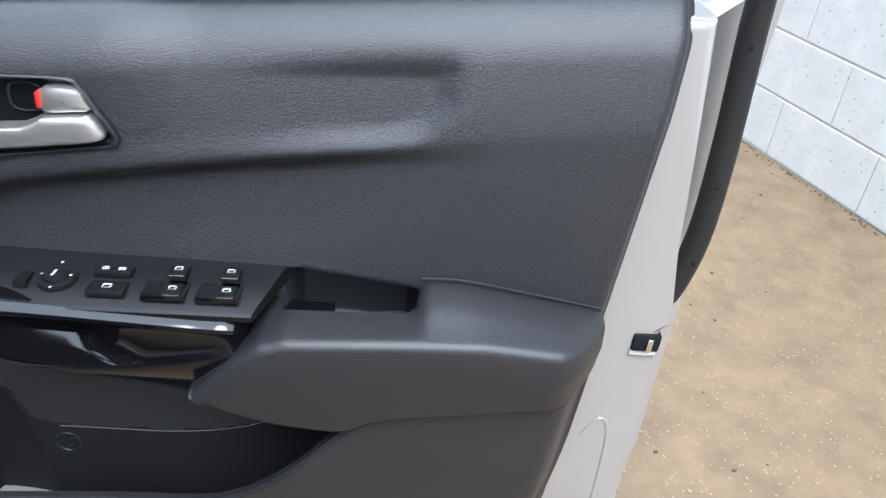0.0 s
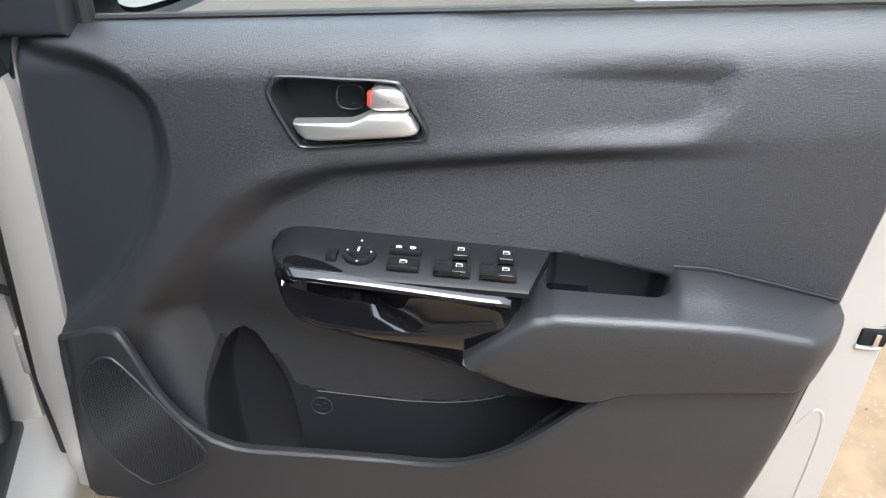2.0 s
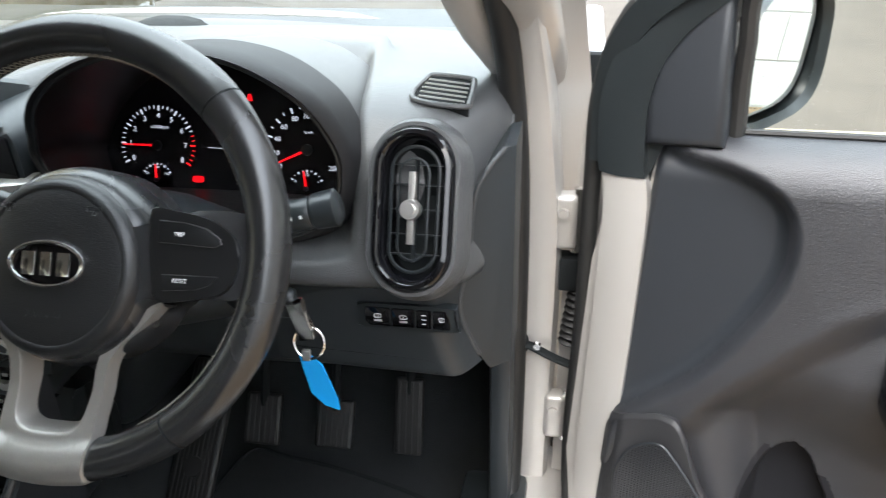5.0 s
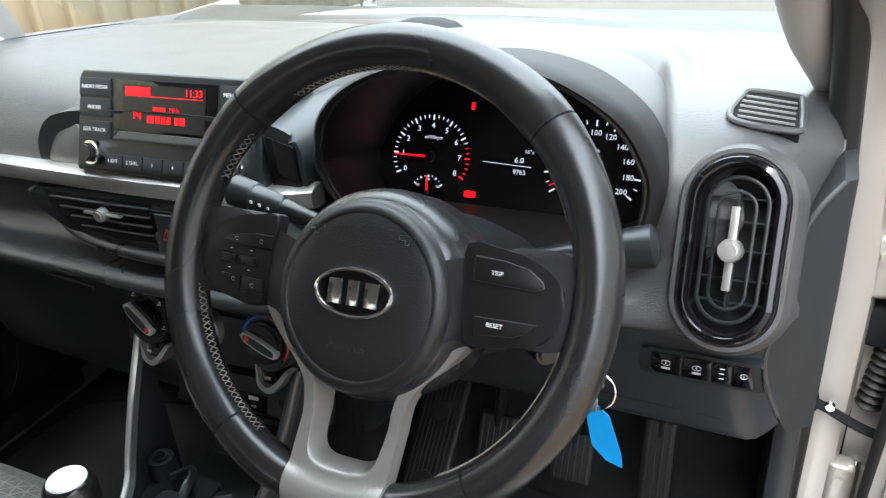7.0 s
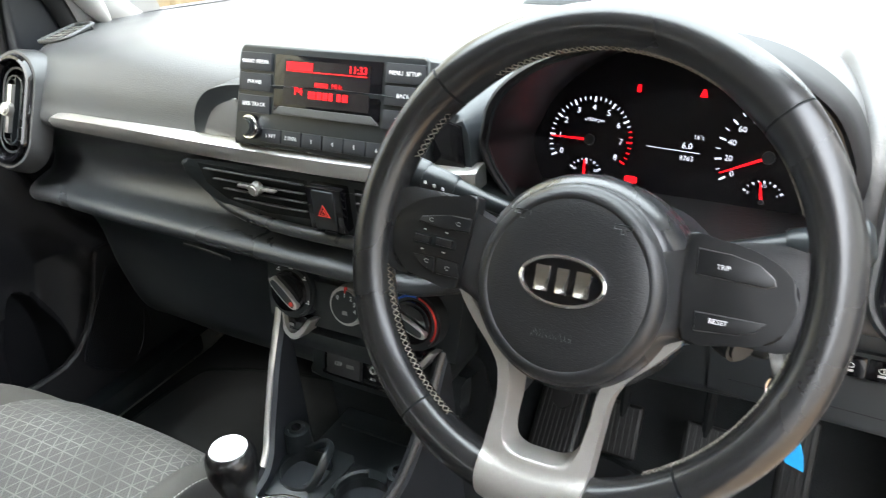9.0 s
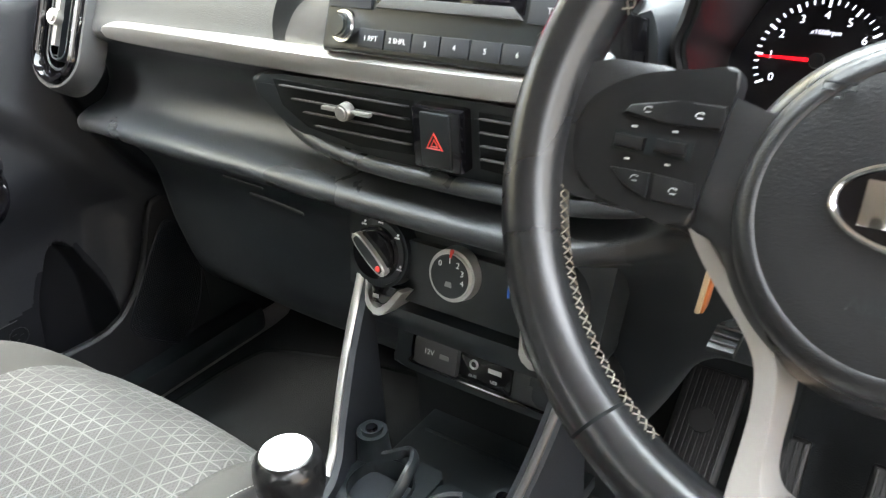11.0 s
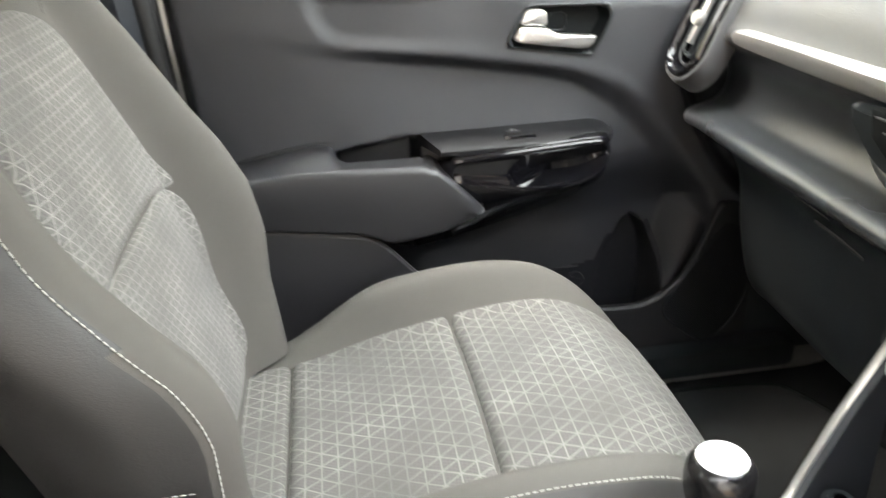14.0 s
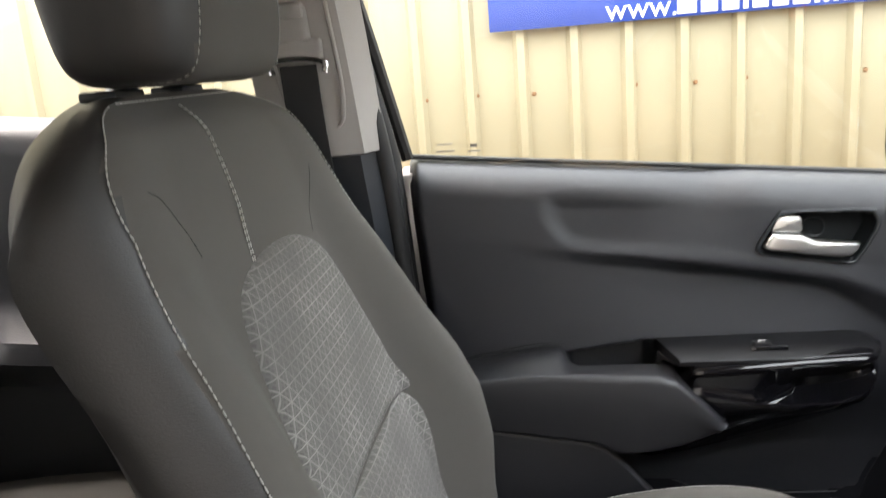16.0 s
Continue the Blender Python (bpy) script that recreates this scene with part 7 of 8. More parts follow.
# airbag pad
pad = np.array([(0.002 + 0.0665 * math.cos(q) * (1 + 0.02 * math.cos(2 * q)), -0.0165 + 0.0700 * math.sin(q)) for q in np.linspace(0, 2 * math.pi, 72, endpoint=False)])
cpd = np.array([0.002, -0.0165])
rings = []
for k, d in ((1.03, -0.035), (1.03, 0.002), (1.015, 0.009), (0.985, 0.0150), (0.94, 0.0188), (0.89, 0.0205), (0.865, 0.0205), (0.850, 0.0196), (0.835, 0.0200), (0.70, 0.0218), (0.45, 0.0232), (0.15, 0.0236), (0.01, 0.0236)):
    rings.append([on_w(*(cpd + (p - cpd) * k), d) for p in pad])
v, f = grid(rings, close_v=True)
padp = link_mesh("airbag_pad", v, f, PAD, wheel, "black grained airbag pad", sharp=60)
ell = [(0.0300 * math.cos(q), 0.0165 * math.sin(q)) for q in np.linspace(0, 2 * math.pi, 48, endpoint=False)]
part("badge", prism(ell, lambda a, b, d: on_w(a + 0.002, b - 0.014, d), 0.020, 0.0255, 0.001), GLOSS, padp, "oval badge with bright rim")
link_mesh("badge_rim", *tube([on_w(a + 0.002, b - 0.014, 0.0258) for a, b in ell], 0.0016, 8, True), CHROME, padp, "chrome rim")
for a, w, lean in ((-0.0145, 0.0052, 0.0), (0.0, 0.0042, 0.0), (0.0145, 0.0052, 0.0)):
    part("badge_bar", prism([(a - w, -0.009), (a + w, -0.009), (a + w, 0.009), (a - w, 0.009)], lambda a_, b_, d: on_w(a_ + 0.002, b_ - 0.014, d), 0.0254, 0.0268, 0.0006), CHROME, padp)
lettering("AIRBAG", 0.0085, w_m(0.0, -0.052, 0.0226), BLACK, padp, depth=0.0005)
for sx in (-1, 1):
    hm = [(sx * 0.036 + 0.006 * x, 0.027 + 0.003 * y) for x, y in ((-1, 1), (1, 1), (1, 0), (0.3, 0), (0.3, -1), (-0.2, -1), (-0.2, 0), (-1, 0))]
    link_mesh("moulded_mark", *tube([on_w(a, b, 0.0222) for a, b in hm], 0.0005, 5, True), BLACK, padp)
# hub cover that flows into the two side spokes
rings = []
qs = np.linspace(0, 2 * math.pi, 144, endpoint=False)
reach = np.array([0.0800 + 0.0800 * max(math.exp(-((q - radians(1)) / 0.30) ** 6), math.exp(-((q - radians(361)) / 0.30) ** 6), math.exp(-((q - radians(179)) / 0.30) ** 6)) for q in qs])
for k in (0.0, 0.2, 0.4, 0.55, 0.7, 0.82, 0.91, 0.97, 1.0, 1.0):
    ring = []
    for q, r1 in zip(qs, reach):
        r = 0.060 + (r1 - 0.060) * k
        far = float(sstep(0.082, 0.110, r1))
        d_hub = 0.013 - 0.036 * (1 - math.sqrt(max(0.0, 1 - k * k)))
        d_arm = 0.012 - 0.008 * k
        d = d_hub * (1 - far) + d_arm * far
        ring.append(on_w(0.002 * (1 - far) + r * math.cos(q), -0.0155 * (1 - far) + r * math.sin(q) - 0.002 * far, d if len(rings) < 9 else d - 0.035))
    rings.append(ring)
v, f = grid(rings, close_v=True)
link_mesh("hub_cover", v, f, HUB, wheel, "black hub cover and side spokes", sharp=60)
# side spokes with switch pods
def arm_fall(a):
    return 0.08 * (abs(a) - 0.06) - 0.0012


def on_f(a, b, d):
    return on_w(a, b, d - arm_fall(a))


for sx in (-1, 1):
    face_ = [(sx * a, b) for a, b in ((0.0765, 0.0325), (0.095, 0.0315), (0.118, 0.0275), (0.136, 0.019), (0.1455, 0.008), (0.1465, -0.004), (0.143, -0.018), (0.134, -0.0285), (0.110, -0.0345), (0.0845, -0.0370), (0.0800, -0.020), (0.0770, 0.010))]
    sf = part("spoke_face", prism(spline(face_, 50, True), on_f, 0.0, 0.013, 0.0022, 3), SPOKE, wheel, "black switch face")
    if sx > 0:
        for nm, poly, txt, tp in (("trip_button", [(0.0840, 0.0240), (0.104, 0.0228), (0.121, 0.0195), (0.131, 0.0125), (0.1325, 0.0085), (0.127, 0.0060), (0.0845, 0.0075)], "TRIP", (0.101, 0.0140)),
                                  ("reset_button", [(0.0885, -0.0165), (0.131, -0.0160), (0.125, -0.0225), (0.115, -0.0262), (0.0895, -0.0285)], "RESET", (0.1035, -0.0205))):
            bt_ = part(nm, prism(poly, on_f, 0.011, 0.0148, 0.0008), SPOKE, sf)
            link_mesh("button_edge", *tube([on_f(a, b, 0.0136) for a, b in poly], 0.0005, 5, True), EDGE_GREY, bt_)
            lettering(txt, 0.0044, w_m(tp[0], tp[1], 0.0166 - arm_fall(tp[0])), WHITE_MARK, bt_, depth=0.0001)
    else:
        for poly, icons in (([(-0.124, 0.0084), (-0.121, 0.0130), (-0.098, 0.0168), (-0.078, 0.0168), (-0.0765, 0.0120), (-0.078, 0.0060), (-0.102, 0.0060)], ((-0.112, 0.0112), (-0.088, 0.0112))),
                            ([(-0.124, -0.0165), (-0.104, -0.0165), (-0.1035, -0.0280), (-0.115, -0.0240)], ((-0.1105, -0.0200),)), ([(-0.102, -0.0165), (-0.083, -0.0178), (-0.081, -0.0283), (-0.101, -0.0283)], ((-0.0915, -0.0228),))):
            bt_ = part("spoke_button", prism(poly, on_f, 0.011, 0.0146, 0.0012), SPOKE, sf)
            for a, b in icons:
                link_mesh("button_mark", *tube([on_f(a + 0.0019 * math.cos(q), b + 0.0013 * math.sin(q), 0.0147) for q in np.linspace(0.6, 3.6, 8)], 0.00024, 5), SOFT_MARK, bt_)
                part("mark_stroke", prism([(a - 0.0012, b - 0.0014), (a + 0.0014, b - 0.0014), (a + 0.0014, b - 0.0009), (a - 0.0012, b - 0.0009)], on_f, 0.0145, 0.0148), SOFT_MARK, bt_, smooth=False)
        part("rocker_slot", prism([(-0.126, -0.0085), (-0.088, -0.0088), (-0.088, -0.0002), (-0.126, 0.0006)], on_f, 0.0105, 0.0134), MATTE, sf)
        for a in (-0.117, -0.0975):
            part("rocker", prism([(a - 0.0072, -0.0068), (a + 0.0072, -0.0075), (a + 0.0072, -0.0018), (a - 0.0072, -0.0010)], on_f, 0.011, 0.0165, 0.0015), SPOKE, sf)
            for b in (0.0032, -0.0118):
                part("button_mark", prism([(a - 0.0012, b - 0.0004), (a + 0.0012, b - 0.0004), (a + 0.0012, b + 0.0004), (a - 0.0012, b + 0.0004)], on_f, 0.013, 0.0135), WHITE_MARK, sf, smooth=False)
# silver lower spoke: two legs joined by a foot
OUTER = [(0.087, -0.033), (0.079, -0.045), (0.067, -0.059), (0.053, -0.073), (0.0445, -0.085), (0.0412, -0.098), (0.0402, -0.116), (0.0400, -0.136), (0.0395, -0.153), (0.0388, -0.168), (0.0372, -0.1785), (0.029, -0.1822), (0.013, -0.1840), (0.0, -0.1846)]
INNER = [(0.080, -0.0315), (0.072, -0.0425), (0.060, -0.0550), (0.0455, -0.0685), (0.0365, -0.080), (0.0325, -0.093), (0.0312, -0.108), (0.0298, -0.122), (0.0278, -0.132), (0.0240, -0.1385), (0.0190, -0.1415), (0.0125, -0.1430), (0.006, -0.1434), (0.0, -0.1435)]
outer = spline([(-a, b) for a, b in OUTER] + OUTER[-2::-1], 130)
inner = spline([(-a, b) for a, b in INNER] + INNER[-2::-1], 130)


def spoke_d(a, b):
    """Height of the silver face: along the legs, then over the rim."""
    leg = float(np.interp(-b, [0.03, 0.077, 0.11, 0.135, 0.15, 0.19], [-0.010, -0.007, 0.0, 0.008, 0.0120, 0.0120]))
    q = 1 - ((math.hypot(a, b) - RIM) / 0.0190) ** 2
    over = 0.0208 * math.sqrt(max(0.0, q)) if -b > 0.12 else 0.0
    return max(leg, over) if math.hypot(a, b) < RIM else over


rings = []
for o_, i_ in zip(outer, inner):
    inward = (i_ - o_) / np.linalg.norm(i_ - o_)
    ring = [on_w(*o_, spoke_d(*o_) - 0.017), on_w(*o_, spoke_d(*o_) - 0.0012)]
    for k in (0.03, 0.08, 0.16, 0.26, 0.38, 0.5, 0.62, 0.74, 0.85, 0.93, 0.98):
        a, b = o_ + (i_ - o_) * k
        ring.append(on_w(a, b, spoke_d(a, b) + 0.0004))
    ring += [on_w(*(i_ + inward * 0.0008), spoke_d(*i_) - 0.0012), on_w(*(i_ + inward * 0.0055), spoke_d(*i_) - 0.021)]
    rings.append(ring)
v, f = loft(rings)
link_mesh("silver_spoke", v, f, SATIN, wheel, "satin silver forked lower spoke", sharp=42)

# ---- column, stalks, key ----
col = thing("steering_column", (0.355, 0.12, 0.90), "black steering column shroud", "column shroud")
ax0, ax1 = np.array(on_w(0, -0.004, -0.035)), np.array(on_w(0, -0.010, -0.22))
rings = []
for t, w, h in ((0, 0.058, 0.052), (0.12, 0.066, 0.060), (0.5, 0.074, 0.064), (1, 0.07, 0.06)):
    c_ = ax0 + (ax1 - ax0) * t
    rings.append([tuple(c_ + np.array([w * np.sign(math.cos(q)) * abs(math.cos(q)) ** 0.7, 0, 0]) + WU * h * np.sign(math.sin(q)) * abs(math.sin(q)) ** 0.7) for q in np.linspace(0, 2 * math.pi, 40, endpoint=False)])
v, f = loft(rings)
link_mesh("shroud", v, f, DASH_LOW, col)
part("ignition_barrel", disc((0.425, 0.150, 0.868), (0.75, -0.55, -0.1), 0.019, 0.017, 0.050, 24, 0.003), BLACK, col)
# thin upright orange strip with a cream edge, left of the shroud
part("column_tag", rbox((0.2500, 0.136, 0.846), (0.0034, 0.012, 0.062), 0.0012, Matrix.Rotation(radians(6), 4, "X") @ Matrix.Rotation(radians(9), 4, "Y"), 2), ORANGE, col, "orange and cream tag beside the column")
part("tag_edge", rbox((0.2482, 0.129, 0.846), (0.0034, 0.004, 0.061), 0.001, Matrix.Rotation(radians(6), 4, "X") @ Matrix.Rotation(radians(9), 4, "Y"), 2), CREAM, col)
part("tag_hanger", rbox((0.262, 0.142, 0.874), (0.05, 0.014, 0.012), 0.004), BLACK, col)
lev_ = part("adjuster_lever", rbox((0.266, 0.124, 0.806), (0.018, 0.024, 0.006), 0.002, Matrix.Rotation(radians(12), 4, "X"), 2), BLACK, col, "ribbed column adjuster lever")
for k in range(3):
    part("rib", rbox((0.266, 0.116 + 0.007 * k, 0.8085 + 0.0016 * k), (0.016, 0.0018, 0.0016), 0.0005), DASH, lev_)
link_mesh("lever_arm", *tube(spline([(0.262, 0.135, 0.806), (0.285, 0.16, 0.815), (0.305, 0.18, 0.85)], 12), 0.006, 8), BLACK, lev_)
for sx, end in ((1, (0.541, 0.144, 0.962)), (-1, (0.146, 0.130, 0.972))):
    stalk = thing("wiper_stalk" if sx > 0 else "light_stalk", (0.355 + sx * 0.08, 0.12, 0.94), "black column stalk with white symbols", "stalk", "column stalks")
    root = np.array([0.41, 0.125, 0.935] if sx > 0 else [0.275, 0.130, 0.941])
    e_ = np.array(end)
    dvec = (e_ - root)
    link_mesh("lever", *tube([root, root + dvec * 0.35, root + dvec * 0.6], [0.008, 0.0095, 0.0125] if sx > 0 else [0.0065, 0.0080, 0.0102], 14), BLACK, stalk)
    link_mesh("grip", *tube([root + dvec * k for k in (0.56, 0.58, 0.78, 0.80)], [0.0135, 0.0150, 0.0155, 0.0145] if sx > 0 else [0.0105, 0.0120, 0.0132, 0.0130], 18), BLACK, stalk)
    link_mesh("tip", *tube([root + dvec * k for k in (0.80, 0.82, 0.97, 1.0)], [0.014, 0.0165, 0.0175, 0.012] if sx > 0 else [0.0135, 0.0150, 0.0155, 0.0115], 18), BLACK, stalk)
    for k in range(3):
        q = root + dvec * (0.62 + 0.07 * k) + np.array([0, -0.0152 if sx > 0 else -0.0135, 0.003])
        part("stalk_mark", rbox(tuple(q), (0.0025, 0.0008, 0.003), 0), WHITE_MARK, stalk, smooth=False)

key = thing("ignition_key", (0.50, 0.147, 0.84), "car key in the ignition with ring and blue tag", "key")
part("key_head", rbox((0.462, 0.148, 0.856), (0.045, 0.018, 0.030), 0.007, Matrix.Rotation(radians(8), 4, "Y"), 3), BLACK, key, "black key head")
part("key_slot", rbox((0.493, 0.138, 0.842), (0.017, 0.012, 0.044), 0.003, Matrix.Rotation(radians(-14), 4, "Y")), CHROME, key, "chrome key end")
link_mesh("ring", *tube([(0.499 + 0.0155 * math.cos(q), 0.136 + 0.004 * math.sin(q), 0.817 + 0.0165 * math.sin(q)) for q in np.linspace(0, 2 * math.pi, 30, endpoint=False)], 0.0012, 6, True), CHROME, key, "steel split ring")
TAG = [(-0.0085, 0.002), (-0.002, 0.008), (0.003, 0.002), (0.0130, -0.008), (0.0250, -0.050), (0.0265, -0.064), (0.0120, -0.058), (-0.001, -0.042)]
part("tag", prism(TAG, lambda a, b, d: (0.497 + a, 0.134 + d + 0.10 * a, 0.800 + b), -0.001, 0.0012), BLUE_TAG, key, "bright blue plastic key tag")
part("tag_clip", rbox((0.496, 0.133, 0.804), (0.008, 0.005, 0.012), 0.001), SILVER, key)

# ---- pedals, mats ----
for nm, x, y, z, w, h in (("clutch_pedal", 0.262, 0.485, 0.405, 0.060, 0.085), ("brake_pedal", 0.388, 0.478, 0.415, 0.062, 0.078)):
    pd = thing(nm, (x, y, z), "black ribbed rubber pedal", "pedal", "pedals")
    rot = Matrix.Rotation(radians(-32), 4, "X")
    part("pad", rbox((x, y, z), (w, 0.014, h), 0.006, rot, 3), RUBBER, pd)
    for k in range(6):
        off = rot @ Vector((-w / 2 + w * (k + 0.7) / 6.4, -0.008, 0))
        part("rib", rbox(tuple(Vector((x, y, z)) + off), (0.004, 0.003, h * 0.9), 0.001, rot), RUBBER, pd)
    link_mesh("arm", *tube([(x, y + 0.01, z + 0.02), (x, y + 0.05, z + 0.12), (x + 0.01, y + 0.10, z + 0.27)], 0.008, 8), MATTE, pd)
pd = thing("accelerator_pedal", (0.512, 0.475, 0.44), "long black ribbed accelerator pedal", "pedal", "pedals")
rot = Matrix.Rotation(radians(-20), 4, "X")
part("pad", rbox((0.512, 0.478, 0.445), (0.046, 0.014, 0.125), 0.006, rot, 3), RUBBER, pd)
for k in range(4):
    off = rot @ Vector((-0.015 + 0.010 * k, -0.008, 0))
    part("rib", rbox(tuple(Vector((0.512, 0.478, 0.445)) + off), (0.004, 0.003, 0.118), 0.001, rot), RUBBER, pd)
link_mesh("arm", *tube([(0.512, 0.49, 0.48), (0.512, 0.53, 0.58), (0.515, 0.56, 0.68)], 0.008, 8), MATTE, pd)
rest = thing("foot_rest", (0.17, 0.40, 0.32), "black ribbed rubber foot rest", "foot rest")
rot = Matrix.Rotation(radians(-48), 4, "X")
part("plate", rbox((0.165, 0.45, 0.385), (0.078, 0.014, 0.26), 0.008, rot, 3), RUBBER, rest)
for k in range(9):
    off = rot @ Vector((-0.030 + 0.0075 * k, -0.008, 0))
    part("rib", rbox(tuple(Vector((0.165, 0.45, 0.385)) + off), (0.0035, 0.004, 0.25), 0.001, rot), RUBBER, rest)
for bb in (-0.05, 0.06):
    off = rot @ Vector((0, -0.008, bb))
    part("stud", disc(tuple(Vector((0.165, 0.45, 0.385)) + off), rot @ Vector((0, -1, 0)), 0.017, 0.016, 0.004, 22), RUBBER, rest)
for sx in (-1, 1):
    mt = thing("floor_mat", (sx * 0.38, 0.25, 0.30), "black carpet floor mat with bound edge", "floor mat", "floor mats")
    mo = spline([(0.20, -0.05), (0.58, -0.05), (0.60, 0.05), (0.60, 0.36), (0.54, 0.44), (0.30, 0.50), (0.20, 0.46)], 40, True)
    part("mat", prism([(sx * a, b) for a, b in mo], lambda a, b, d: (a, b, d), 0.298, 0.308, 0.003), CARPET, mt)
    link_mesh("binding", *tube([(sx * a, b, 0.308) for a, b in mo], 0.004, 6, True), MATTE, mt)

# ---- seats ----
def back_point(s, v, off=0.0, cx=0.0):
    """A point of the backrest's front surface: s -1..1 across, v 0..1 from hip to shoulder."""
    s, v = np.asarray(s, float), np.asarray(v, float)
    half = np.interp(v, [0, 0.15, 0.45, 0.66, 0.86, 1.0], [0.235, 0.252, 0.264, 0.262, 0.262, 0.262]) * (1 - np.clip((v - 0.80) / 0.205, 0, 1) ** 2.6) ** 0.385
    y = -0.440 - 0.150 * v - 0.060 * v ** 2
    z = 0.545 + 0.625 * v
    bol = np.interp(v, [0, 0.17, 0.28, 0.38, 0.47, 0.54, 0.69, 0.85, 1.0], [0.050, 0.064, 0.084, 0.090, 0.080, 0.065, 0.046, 0.016, 0.0])
    x = s * half
    bol = bol * (1 - 0.45 * sstep(0.2, 0.6, s) * sstep(0.30, 0.55, v))
    side = sstep(0.52, 0.80, np.abs(s))
    roll = np.clip(np.abs(s) - 0.80, 0, 1) / 0.20
    y = y + bol * side - 0.055 * roll ** 2.4 * (1 - sstep(0.80, 1.0, v)) + 0.012 * (1 - s ** 2) * np.sin(np.pi * np.clip(v, 0, 1))
    y = y + 0.020 * sstep(0.72, 0.95, v) - 0.022 * sstep(0.93, 1.0, v) ** 2
    return np.stack([x + cx, y + off, z + off * 0.25], -1)


def cushion_point(s, v, off=0.0, cx=0.0):
    """A point of the cushion's top: s -1..1 across, v 0..1 from rear to front."""
    s, v = np.asarray(s, float), np.asarray(v, float)
    half = 0.240 + 0.018 * sstep(0.0, 0.4, v) - 0.055 * np.clip((v - 0.60) / 0.40, 0, 1) ** 2.5
    y = -0.455 + 0.545 * v
    z = 0.528 + 0.052 * sstep(0.10, 0.80, v) - 0.072 * np.clip((v - 0.74) / 0.26, 0, 1) ** 2.3
    bol = (0.050 + 0.022 * sstep(0.0, 0.35, v)) * sstep(-0.04, 0.40, v) * (1 - np.clip((v - 0.35) / 0.65, 0, 1) ** 2.2)
    side = sstep(0.58, 0.82, np.abs(s))
    roll = np.clip(np.abs(s) - 0.82, 0, 1) / 0.18
    z = z + bol * side - 0.060 * roll ** 2.4 + 0.008 * (1 - s ** 2)
    y = y - 0.012 * s ** 2 * v
    return np.stack([s * half + cx, y, z + off], -1)


def patch(fn, outline, n_r, uv_scale, off, cx, puff=0.006):
    """A padded insert on a seat surface, from an (s, v) outline towards its middle; with metre UVs."""
    o = np.array(outline)
    c = o.mean(0)
    rings, uvs = [], []
    for k in np.r_[1.0, np.linspace(0.97, 0.001, n_r)]:
        q = c + (o - c) * k
        lift = -0.003 if k > 0.99 else puff * min(1.0, (1 - k) / 0.12) ** 0.5
        rings.append(fn(q[:, 0], q[:, 1], off + lift, cx))
        uvs.append(np.stack([q[:, 0] * uv_scale[0], q[:, 1] * uv_scale[1]], -1))
    v, f = grid(rings, close_v=True)
    return v, f, np.concatenate(uvs)


